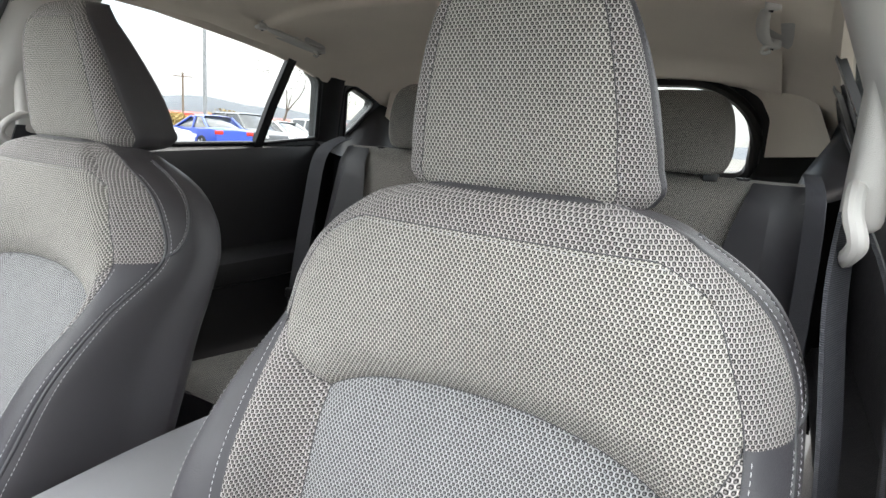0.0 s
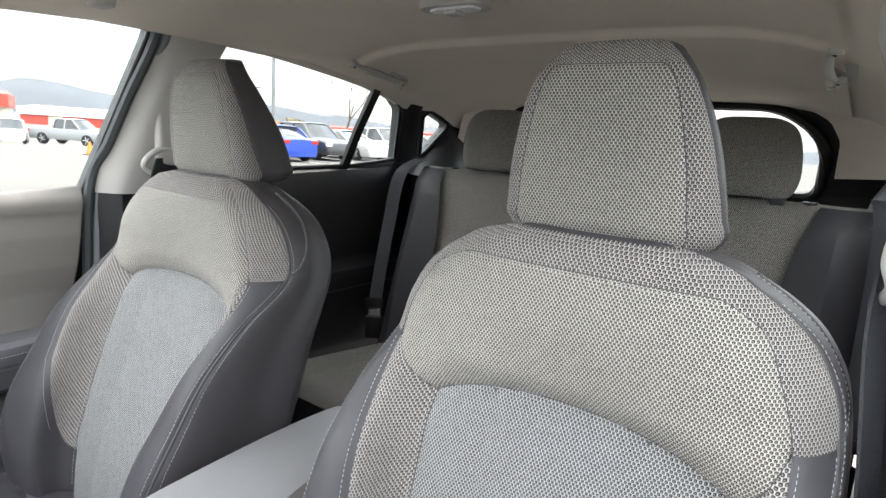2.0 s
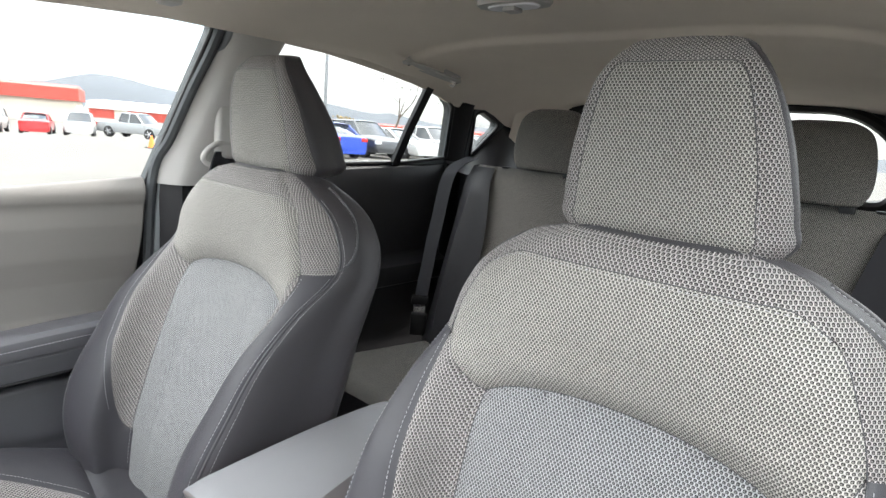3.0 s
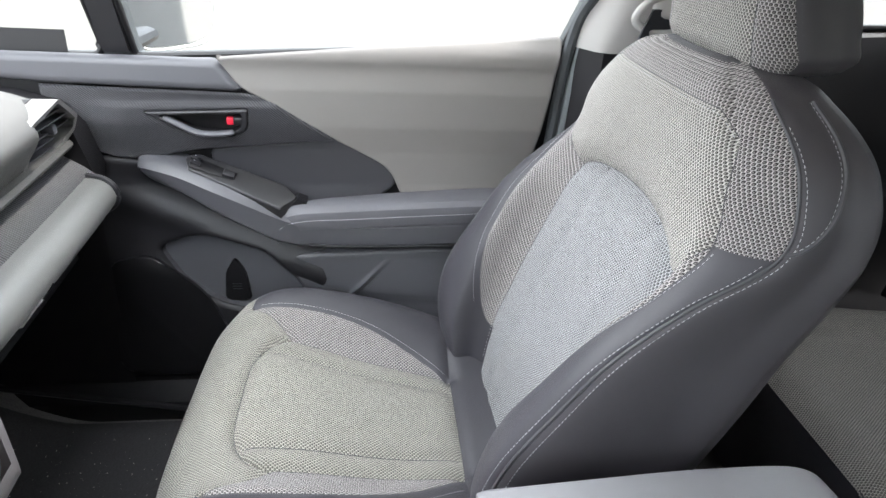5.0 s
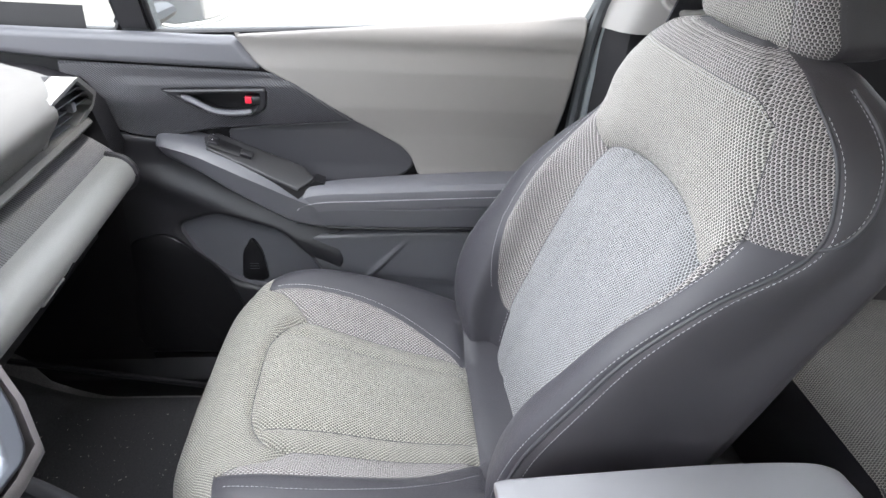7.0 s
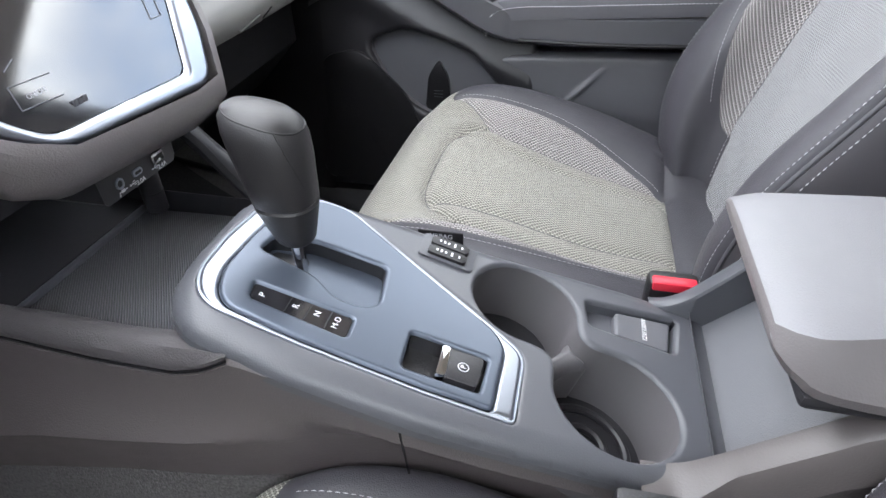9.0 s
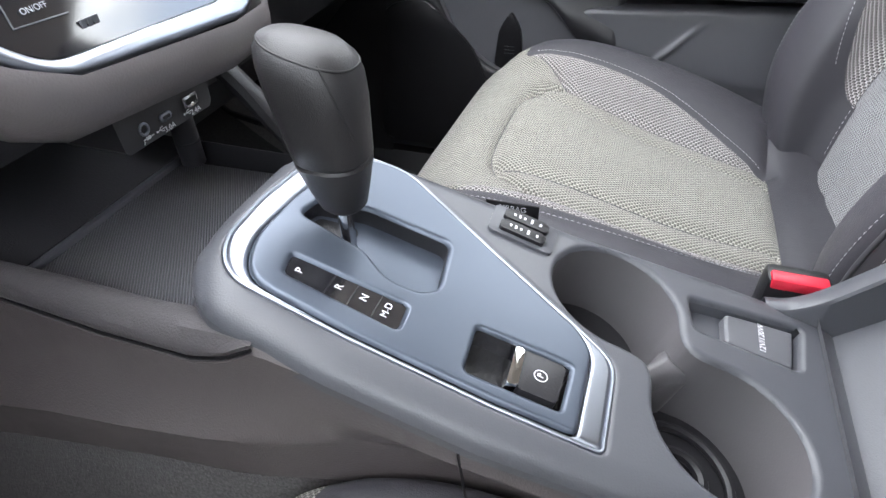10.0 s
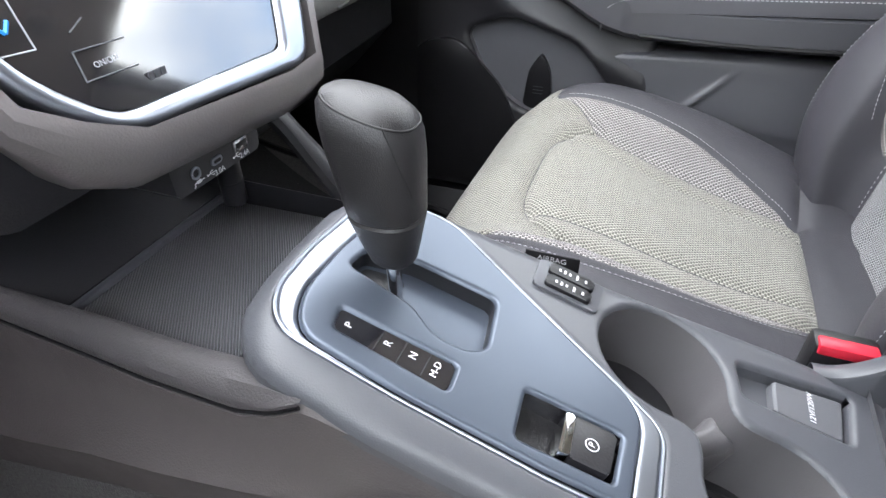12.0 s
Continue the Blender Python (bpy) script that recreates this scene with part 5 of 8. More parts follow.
def panel(name, box, inside, to3, material, parent, label="", holes=(), step=0.005, edge=0.006, depth=0.006, h=0.0, skirt=0.0, hole_edge=0.003, hole_depth=0.003, uv=False, swell=None):
    """A surface over (a, b) inside a signed outline, rounded off at its edges; holes are (sd, well depth, wall material, floor material, wall name, floor name)."""
    a0, a1, b0, b1 = box
    cuts = [inside] + ([lambda x, y: inside(x, y) - 0.3 * edge, lambda x, y: inside(x, y) - edge] if depth else [])
    for hh in holes:
        cuts += [(lambda x, y, f=hh[0]: f(x, y)), (lambda x, y, f=hh[0]: f(x, y) + 0.35 * hole_edge), (lambda x, y, f=hh[0]: f(x, y) + hole_edge)]
    P, tri = cut_skin(np.linspace(a0, a1, max(3, int((a1 - a0) / step) + 1)), np.linspace(b0, b1, max(3, int((b1 - b0) / step) + 1)), cuts)
    mid = P[tri].mean(axis=1)
    keep = inside(mid[:, 0], mid[:, 1]) > 0
    for hh in holes:
        keep &= hh[0](mid[:, 0], mid[:, 1]) < 0
    whole = tri
    tri = tri[keep]

    def place(A, B):
        d = np.maximum(inside(A, B), 0)
        t = np.clip(d / edge, 0, 1)
        H = h - depth * (1 - np.sqrt(np.maximum(0, 1 - (1 - t) ** 2)))
        for hh in holes:
            t = np.clip(np.maximum(-hh[0](A, B), 0) / hole_edge, 0, 1)
            H = np.minimum(H, h - hole_depth * (1 - np.sqrt(np.maximum(0, 1 - (1 - t) ** 2))))
        if swell:
            H = H + swell(A, B)
        return np.array([to3(a, b, q) for a, b, q in zip(A, B, H)])
    X = place(P[:, 0], P[:, 1])
    used = np.unique(tri)
    back = np.zeros(len(P), int)
    back[used] = np.arange(len(used))
    main = link_mesh(name, X[used], back[tri], material, parent, label, True, P[used] if uv else None)
    # normals from the surface itself, so that the rounded edges shade evenly
    q, e = P[used], 0.0005
    nr = np.cross(place(q[:, 0] + e, q[:, 1]) - place(q[:, 0] - e, q[:, 1]), place(q[:, 0], q[:, 1] + e) - place(q[:, 0], q[:, 1] - e))
    nr /= np.maximum(np.linalg.norm(nr, axis=1, keepdims=True), 1e-12)
    fnorm = np.cross(X[tri[:, 1]] - X[tri[:, 0]], X[tri[:, 2]] - X[tri[:, 0]]).sum(axis=0)
    if (nr.sum(axis=0) * fnorm).sum() < 0:
        nr = -nr
    if len(main.data.vertices) == len(used):
        main.data.normals_split_custom_set_from_vertices([tuple(v) for v in nr])
    cnt = {}
    for t3 in tri:
        for i in range(3):
            k = (t3[i], t3[(i + 1) % 3])
            cnt[(min(k), max(k))] = cnt.get((min(k), max(k)), []) + [k]
    rim = [v[0] for v in cnt.values() if len(v) == 1]

    def walls(nm, mt, sel, low, par, sd, sign):
        ids, verts, faces, flat = {}, [], [], []
        def vid(i, dn):
            if (i, dn) not in ids:
                ids[(i, dn)] = len(verts)
                flat.append(P[i])
                verts.append(to3(P[i][0], P[i][1], low) if dn else tuple(X[i]))
            return ids[(i, dn)]
        for a, b in sel:
            faces.append((vid(b, 0), vid(a, 0), vid(a, 1), vid(b, 1)))
        if not faces:
            return
        q, e = np.array(flat), 0.0015
        g = sign * np.stack([sd(q[:, 0] + e, q[:, 1]) - sd(q[:, 0] - e, q[:, 1]), sd(q[:, 0], q[:, 1] + e) - sd(q[:, 0], q[:, 1] - e)], axis=-1)
        nr = np.array([np.subtract(to3(a + u, b + v, low), to3(a, b, low)) for (a, b), (u, v) in zip(q, g)])
        nr /= np.maximum(np.linalg.norm(nr, axis=1, keepdims=True), 1e-12)
        V = np.array(verts, float)
        faces = [f if np.dot(np.cross(V[f[1]] - V[f[0]], V[f[2]] - V[f[0]]), nr[f[0]] + nr[f[1]]) >= 0 else f[::-1] for f in faces]
        ob = link_mesh(nm, verts, faces, mt, par)
        if len(ob.data.vertices) == len(verts):
            ob.data.normals_split_custom_set_from_vertices([tuple(v) for v in nr])
        return ob
    if skirt:
        walls("skirt", material, [e for e in rim if abs(inside(P[e[0]][:1], P[e[0]][1:])[0]) < 5e-4 and abs(inside(P[e[1]][:1], P[e[1]][1:])[0]) < 5e-4], h - skirt, main, inside, -1)
    for sdh, well, wm, fm_, wn_, fn_ in holes:
        tol = 3e-3 if well > 0.05 else 1e-3
        sel = [e for e in rim if abs(sdh(P[e[0]][:1], P[e[0]][1:])[0]) < tol and abs(sdh(P[e[1]][:1], P[e[1]][1:])[0]) < tol]
        if well:
            walls(wn_, wm, sel, h - well, parent, sdh, 1)
            t2 = whole[(sdh(mid[:, 0], mid[:, 1]) > 0)]
            if len(t2) and fm_:
                u2 = np.unique(t2)
                bk = np.zeros(len(P), int)
                bk[u2] = np.arange(len(u2))
                link_mesh(fn_, [to3(P[i][0], P[i][1], h - well) for i in u2], bk[t2], fm_, parent)
    return main


def lettering(word, size, m, material, parent, name="lettering"):
    cu = bpy.data.curves.new(name, "FONT")
    cu.body, cu.size, cu.align_x, cu.align_y, cu.extrude = word, size, "CENTER", "CENTER", 0.0001
    ob = new("letters", cu)
    me = bpy.data.meshes.new_from_object(ob.evaluated_get(bpy.context.evaluated_depsgraph_get()))
    bpy.data.objects.remove(ob)
    bpy.data.curves.remove(cu)
    me.name = name
    me.materials.clear()
    me.materials.append(material)
    me.transform(m)
    t = new(name, me)
    t.parent = parent
    t.matrix_parent_inverse = parent_inverse(parent)
    return t


# ---- front passenger door ----
DZ = [0.17, 0.35, 0.46, 0.52, 0.60, 0.67, 0.72, 0.78, 0.83, 0.872, 0.90]
DX = [0.662, 0.690, 0.700, 0.712, 0.724, 0.718, 0.706, 0.703, 0.708, 0.726, 0.735]


def door_x(z):
    return float(np.interp(z, DZ, DX))


door3 = lambda y, z, h: (-(door_x(z) - h), y, z)
door = thing("door_1", (-0.72, 0.10, 0.2), "closed front passenger door with pale grey upper trim and dark lower trim", "car door", kind="structure")
PALE = rounded([(0.333, 0.832), (0.60, 0.856), (0.915, 0.880), (0.888, 0.655), (0.880, 0.575), (0.819, 0.577), (0.72, 0.575), (0.640, 0.578), (0.619, 0.634), (0.522, 0.689), (0.406, 0.762), (0.366, 0.782)], [0.008, 0, 0.012, 0, 0, 0, 0, 0.015, 0.03, 0.02, 0, 0.02])
panel("upper_trim", (0.32, 0.93, 0.565, 0.90), sd_poly(PALE), door3, M_DOORGREY, door, "pale grey soft upper door trim", edge=0.005, depth=0.005, h=0.004, step=0.008,
      swell=lambda y, z: 0.010 * np.exp(-((z - 0.842 - 0.02 * (y - 0.4)) / 0.020) ** 2))
BELT = rounded([(-0.12, 0.795), (0.05, 0.783), (0.372, 0.776), (0.366, 0.790), (0.336, 0.829), (0.30, 0.828), (-0.12, 0.830)], [0, 0, 0.006, 0.01, 0.01, 0, 0])
panel("belt_trim", (-0.13, 0.38, 0.77, 0.87), sd_poly(BELT), door3, M_DOORDARK, door, "dark grey belt line trim", edge=0.014, depth=0.012, h=0.010, step=0.006)
HANDLE = rounded([(0.207, 0.741), (0.379, 0.749), (0.374, 0.712), (0.352, 0.700), (0.298, 0.697), (0.270, 0.704)], [0.008, 0.008, 0.012, 0.015, 0.015, 0.012])
HIN = rounded([(0.232, 0.735), (0.368, 0.741), (0.363, 0.716), (0.346, 0.706), (0.300, 0.703), (0.276, 0.710)], [0.006, 0.008, 0.012, 0.012, 0.012, 0.012])
CARB = rounded([(0.05, 0.779), (0.372, 0.772), (0.409, 0.766), (0.523, 0.693), (0.46, 0.687), (0.36, 0.677), (0.27, 0.668), (0.19, 0.650), (0.13, 0.650), (0.05, 0.690)], [0, 0, 0, 0.004, 0, 0.01, 0.02, 0.02, 0.02, 0])
panel("ribbed_trim", (0.04, 0.53, 0.64, 0.785), sd_poly(CARB), door3, M_CARBON, door, "dark finely ribbed trim panel", holes=[(sd_poly(HANDLE), 0.0, None, None, "", "")], edge=0.005, depth=0.006, h=0.002, step=0.005,
      swell=lambda y, z: 0.010 * (1 / (1 + np.exp((z - 0.7555 - 0.02 * (y - 0.3)) / 0.0015))) * np.clip((y - 0.12) / 0.05, 0, 1))
panel("handle_bezel", (0.19, 0.39, 0.69, 0.755), sd_poly(HANDLE), door3, M_DARKPL, door, "dark door handle surround", holes=[(sd_poly(HIN), 0.030, M_BLACK, M_BLACK, "handle_recess", "handle_recess")], edge=0.004, depth=0.004, h=0.016, step=0.003, hole_edge=0.003, hole_depth=0.003, skirt=0.02)
lever = smooth_path([(-0.697, 0.238, 0.731), (-0.690, 0.262, 0.722), (-0.687, 0.290, 0.709), (-0.688, 0.32, 0.706), (-0.690, 0.352, 0.709)], 6)
part("door_lever", tube(lever, [0.003] + [0.0065] * (len(lever) - 2) + [0.004], 10, 0.8), M_DOORDARK, door, "dark pull lever")
part("lock_button", cbox(-0.702, -0.691, 0.341, 0.353, 0.7215, 0.734, 0.002), M_RED, door, "red door lock tab")
part("lock_lever", cbox(-0.704, -0.689, 0.352, 0.368, 0.7205, 0.735, 0.003), M_BLACK, door)
POD = rounded([(0.30, 0.668), (0.45, 0.684), (0.525, 0.691), (0.622, 0.637), (0.634, 0.60), (0.60, 0.575), (0.54, 0.558), (0.43, 0.556), (0.30, 0.62)], [0.01, 0, 0.005, 0.03, 0.03, 0.03, 0, 0, 0])
panel("pod_trim", (0.29, 0.65, 0.55, 0.70), sd_poly(POD), door3, M_POD, door, "smooth dark door recess", edge=0.006, depth=0.004, h=0.0, step=0.008)
# armrest: a sloping nose with the switches, then the padded rest
rows = []
for y, zt, zb, xi, xt in ((0.176, 0.652, 0.640, -0.708, -0.716), (0.182, 0.660, 0.628, -0.693, -0.707), (0.20, 0.661, 0.616, -0.683, -0.699), (0.25, 0.653, 0.598, -0.668, -0.684), (0.31, 0.632, 0.565, -0.654, -0.672), (0.37, 0.607, 0.533, -0.647, -0.664), (0.41, 0.588, 0.512, -0.646, -0.664), (0.44, 0.574, 0.502, -0.648, -0.668), (0.47, 0.562, 0.496, -0.654, -0.674), (0.60, 0.560, 0.494, -0.654, -0.674), (0.78, 0.566, 0.498, -0.656, -0.676), (0.93, 0.572, 0.505, -0.66, -0.68)):
    xo = -0.732
    rows.append([(xo, y, zt), (xt - 0.012, y, zt), (xt, y, zt - 0.003), ((xi + xt) / 2, y, zt - 0.008), (xi + 0.002, y, zt - 0.018), (xi, y, (zt + zb) / 2), (xi - 0.003, y, zb + 0.010), (xi - 0.012, y, zb + 0.002), (xi - 0.03, y, zb - 0.002), (xo, y, zb - 0.004)])
sm = [smooth_path([r[k] for r in rows], 4) for k in range(10)]
part("armrest", loft([[c[i] for c in sm] for i in range(len(sm[0]))]), M_DOORDARK, door, "dark moulded armrest")
pad_rows = []
for y, zt, w in ((0.412, 0.556, 0.006), (0.430, 0.575, 0.020), (0.47, 0.584, 0.034), (0.55, 0.588, 0.046), (0.66, 0.594, 0.054), (0.78, 0.600, 0.058), (0.93, 0.606, 0.058)):
    x1 = -0.648
    pad_rows.append([(x1 - w - 0.006, y, zt - 0.002), (x1 - w * 0.7, y, zt), (x1 - 0.012, y, zt - 0.003), (x1 - 0.003, y, zt - 0.011), (x1, y, zt - 0.026), (x1 - 0.004, y, zt - 0.045), (x1 - 0.02, y, zt - 0.05), (x1 - w - 0.006, y, zt - 0.05)])
sm = [smooth_path([r[k] for r in pad_rows], 5) for k in range(8)]
pad = part("armrest_pad", loft([[c[i] for c in sm] for i in range(len(sm[0]))]), M_ARMPAD, door, "padded grey armrest top")
st = [Vector((p[0] + 0.0012, p[1], p[2] + 0.002)) for p in sm[4]]
bm = bmesh.new()
for i in range(3, len(st) - 1):
    for k in range(4):
        a, b = st[i].lerp(st[i + 1], k / 4), st[i].lerp(st[i + 1], (k + 0.6) / 4)
        add(bm, tube([a, a.lerp(b, 0.5) + Vector((0.0005, 0, 0)), b], 0.0006, 5))
part("stitching", bm, M_STITCH, door, "pale contrast stitching")
part("armrest_strip", tube(smooth_path([(-0.651, 0.47, 0.507), (-0.6505, 0.6, 0.505), (-0.652, 0.78, 0.509), (-0.656, 0.93, 0.515)], 5), 0.003, 8), M_BLACK, door)
# window switch plate on the nose
sw3 = lambda a, b, h: (-0.692 + b + 0.026 * a, 0.262 + 0.188 * a, 0.652 - 0.070 * a + h - 0.45 * b)
plate = panel("switch_plate", (-0.02, 1.02, -0.034, 0.026), sd_poly(rounded([(0.10, -0.026), (0.88, -0.030), (1.0, -0.014), (0.86, 0.023), (0.04, 0.014), (0.0, -0.006)], [0.004] * 6)), sw3, M_SWPLATE, door, "dark satin window switch plate", step=0.004, edge=0.002, depth=0.004, h=0.004, skirt=0.02)
tilt = Matrix.Rotation(radians(-22), 4, "X") @ Matrix.Rotation(radians(20), 4, "Y")
well = cbox(-0.0125, 0.0125, -0.038, 0.040, 0.0, 0.0035, 0.002)
well.transform(Matrix.Translation(sw3(0.24, -0.004, 0.002)) @ tilt)
part("switch_well", well, M_BLACK, plate, "black recess round the switches")
for a, b, hx, hy in ((0.085, -0.010, 0.0042, 0.0085), (0.085, 0.001, 0.0042, 0.0085), (0.38, -0.004, 0.0075, 0.0105)):
    sbm = cbox(-hx, hx, -hy, hy, 0.0, 0.0075, 0.0018)
    sbm.transform(Matrix.Translation(sw3(a, b, 0.003)) @ tilt)
    key = part("window_switch" if hx > 0.005 else "lock_switch", sbm, M_DARKPL, plate)
    sbm = cbox(-0.6 * hx, 0.6 * hx, -0.0011, 0.0011, 0.0, 0.0005, 0)
    sbm.transform(Matrix.Translation(sw3(a, b, 0.0105)) @ tilt)
    part("switch_mark", sbm, M_PAPER, key, "pale printed mark")
part("grab_pocket", prism(rounded([(0.445, 0.566), (0.470, 0.584), (0.452, 0.592), (0.438, 0.580)], 0.004), lambda y, z, h: (-0.700 + h, y, z), 0, 0.03), M_BLACK, door)
# lower door: bin, crease, speaker
LOW = rounded([(0.392, 0.470), (0.60, 0.480), (0.93, 0.490), (0.90, 0.19), (0.47, 0.19), (0.462, 0.34), (0.445, 0.40)], [0.006, 0, 0, 0.02, 0.02, 0.05, 0.03])
panel("lower_trim", (0.31, 0.95, 0.17, 0.50), sd_poly(LOW), lambda y, z, h: (-(door_x(z) - 0.006 - h) + 0.012 * (1 / (1 + math.exp(-(z - 0.372 + 0.10 * (y - 0.6)) / 0.006))), y, z), M_DOORDARK, door, "dark moulded map pocket front", edge=0.012, depth=0.016, step=0.006, skirt=0.04,
      holes=[(sd_poly(rounded([(0.474, 0.379), (0.516, 0.374), (0.511, 0.352), (0.480, 0.350)], 0.006)), 0.02, M_BLACK, M_BLACK, "pocket_wall", "pocket_slot")],
      swell=lambda y, z: 0.007 * np.exp(-(((y - 0.517) - 0.98 * (z - 0.355)) / 0.007) ** 2) * np.clip((0.462 - z) / 0.05, 0, 1) * np.clip((z - 0.345) / 0.01, 0, 1))
SPK = rounded([(0.06, 0.655), (0.19, 0.650), (0.30, 0.585), (0.40, 0.52), (0.50, 0.50), (0.50, 0.19), (0.06, 0.19)], [0.03, 0.03, 0.03, 0.02, 0.0, 0.01, 0.01])
PKT = rounded([(0.182, 0.480), (0.265, 0.508), (0.383, 0.474), (0.445, 0.40), (0.455, 0.345), (0.36, 0.338), (0.285, 0.357), (0.222, 0.405)], 0.025)
# darker than the rest of the door: shade under the dash is painted
panel("front_trim", (0.05, 0.51, 0.18, 0.66), sd_poly(SPK), lambda y, z, h: (-(door_x(z) - h) + 0.01, y, z), M_DARKPL, door, "lower door moulding with the dash's shade in its dark colour", holes=[(sd_poly(PKT), 0.022, M_DOORDARK, M_DOORDARK, "pocket_wall", "pocket_floor")], edge=0.015, depth=0.014, step=0.007, hole_edge=0.012, hole_depth=0.008, swell=lambda y, z: 0.012 * np.exp(-((z - 0.55 + 0.45 * (y - 0.2)) / 0.03) ** 2))
part("pocket_badge", prism(rounded([(0.290, 0.352), (0.298, 0.42), (0.318, 0.452), (0.336, 0.42), (0.344, 0.352)], 0.012), lambda y, z, h: (-0.708 + h, y, z), 0, 0.008, 0.003), M_BLACK, door)
bm = bmesh.new()
for r, z in ((0.0, 0.392), (0.0, 0.386), (0.0, 0.380)):
    add(bm, cbox(-0.7005, -0.6998, 0.308, 0.326, z - 0.0006, z + 0.0004, 0))
part("print", bm, M_CONSOLE, door)
part("speaker_grille", prism(rounded([(0.09, 0.45), (0.17, 0.47), (0.26, 0.39), (0.30, 0.30), (0.28, 0.21), (0.08, 0.21)], 0.03), lambda y, z, h: (-(door_x(z) - h) + 0.01, y, z), 0.0, 0.008, 0.004), M_BLACK, door)
part("door_catch", cbox(-0.69, -0.672, 0.398, 0.408, 0.345, 0.372, 0.002), M_DARKPL, door)
part("door_board", cbox(-0.738, -0.733, 0.04, 0.925, 0.17, 0.818, 0.0), M_BLACK, door)
# plain inner faces of the other doors
PAINTW = mat("white_car_paint", (0.75, 0.75, 0.74), 0.25, coat=0.6)
for s, y0, y1, nm in ((1, 0.05, 0.92, "door_2"), (-1, 1.10, 1.86, "door_3"), (1, 1.10, 1.86, "door_4")):
    d2 = thing(nm, (s * 0.72, y0, 0.2), "closed car door with dark plastic inner trim", "car door", kind="structure")
    zt = 0.868 if y0 < 0.5 else 0.902
    rows = []
    for y in np.linspace(y0, y1, 9):
        k = 0.035 * (y - 1.1) / 0.75 if y0 > 1 else 0
        rows.append([(s * 0.733, y, zt + k), (s * 0.722, y, zt + k + 0.001), (s * 0.700, y, zt + k - 0.016), (s * 0.690, y, zt + k - 0.06), (s * 0.700, y, 0.70), (s * 0.706, y, 0.64)])
    part("upper_trim", loft(rows, close=False), M_DOORGREY if y0 < 0.5 else M_DARKPL, d2)
    rows = [[(s * 0.706, y, 0.64), (s * 0.690, y, 0.625), (s * 0.655, y, 0.612), (s * 0.648, y, 0.59), (s * 0.655, y, 0.555), (s * 0.69, y, 0.54), (s * 0.69, y, 0.45), (s * 0.665, y, 0.18)] for y in np.linspace(y0, y1, 9)]
    part("lower_trim", loft(rows, close=False), M_DOORDARK if y0 < 0.5 else M_BLACK, d2)
# outside mirror
mr = thing("wing_mirror", (-0.90, 0.15, 0.80), "white outside wing mirror on the passenger door", "wing mirror")
mirror3 = lambda a, z, h: (-0.955 - 0.77 * a + 0.63 * h, 0.198 + 0.63 * a + 0.77 * h, 0.866 + z)
squircle = lambda ka, kz, n=32: [(ka * math.copysign(abs(math.cos(g)) ** 0.6, math.cos(g)), kz * math.copysign(abs(math.sin(g)) ** 0.6, math.sin(g))) for g in np.linspace(0, 2 * math.pi, n, endpoint=False)]
part("housing", loft([[mirror3(a, z, h) for a, z in squircle(0.106 * k, 0.078 * k)] for h, k in ((-0.095, 0.30), (-0.08, 0.62), (-0.05, 0.88), (-0.01, 1.0), (0.006, 0.985), (0.008, 0.95), (-0.004, 0.90))]), PAINTW, mr, "glossy white housing")
part("mirror_glass", prism(squircle(0.097, 0.069), mirror3, -0.003, 0.002), mat("mirror_silver", (0.9, 0.9, 0.9), 0.01, metal=1.0, vary=0.0), mr, "mirror glass")
part("mirror_foot", tube([(-0.745, 0.165, 0.835), (-0.80, 0.165, 0.830), (-0.88, 0.17, 0.83)], [0.03, 0.028, 0.024], 10, 0.6), M_BLACK, mr)
part("sail_bar", ribbon([(-0.728, 0.175, 0.832), (-0.69, 0.175, 0.96), (-0.65, 0.175, 1.06)], (0, 1, 0), 0.040, 0.014), M_DARKPL, mr)

# ---- centre console ----
SLOPE = 0.315
CN = math.hypot(1, SLOPE)
con3 = lambda x, y, h: (x, y + h * SLOPE / CN, 0.542 - SLOPE * (y - 0.376) + h / CN)
console = thing("center_console", (0.03, 0.45, FLOOR), "grey plastic centre console with graphite shift panel", "center console")
CBODY = rounded([(0.060, 0.324), (0.103, 0.330), (0.126, 0.352), (0.131, 0.42), (0.130, 0.50), (0.122, 0.57), (0.114, 0.63), (0.108, 0.710), (-0.083, 0.710), (-0.079, 0.64), (-0.060, 0.51), (-0.056, 0.45), (-0.052, 0.40), (-0.042, 0.345), (-0.010, 0.324)], [0.02, 0.02, 0.02, 0, 0, 0, 0, 0, 0, 0.02, 0.02, 0, 0, 0.03, 0.02])
PANEL = rounded([(0.040, 0.335), (0.082, 0.337), (0.103, 0.352), (0.107, 0.42), (0.108, 0.50), (0.106, 0.557), (0.046, 0.557), (0.034, 0.538), (0.0, 0.474), (-0.042, 0.398), (-0.039, 0.362), (-0.012, 0.340)], [0.01, 0.015, 0.02, 0, 0, 0.004, 0.012, 0.01, 0, 0.012, 0.015, 0.01])
c1, c2 = sd_round(-0.012, 0.5525, 0.0420), sd_round(0.055, 0.6255, 0.0455)


def nk(x, y):
    """The short neck that joins the two cups."""
    x, y = np.asarray(x, float), np.asarray(y, float)
    t = np.clip(((x + 0.012) * 0.067 + (y - 0.5525) * 0.073) / (0.067 ** 2 + 0.073 ** 2), 0, 1)
    return 0.0185 - np.hypot(x + 0.012 - 0.067 * t, y - 0.5525 - 0.073 * t)


def cups(x, y):
    a = np.maximum(c1(x, y), c2(x, y))
    b = nk(x, y)
    k = 0.012
    hgt = np.clip(0.5 + 0.5 * (a - b) / k, 0, 1)
    return b * (1 - hgt) + a * hgt + k * hgt * (1 - hgt)


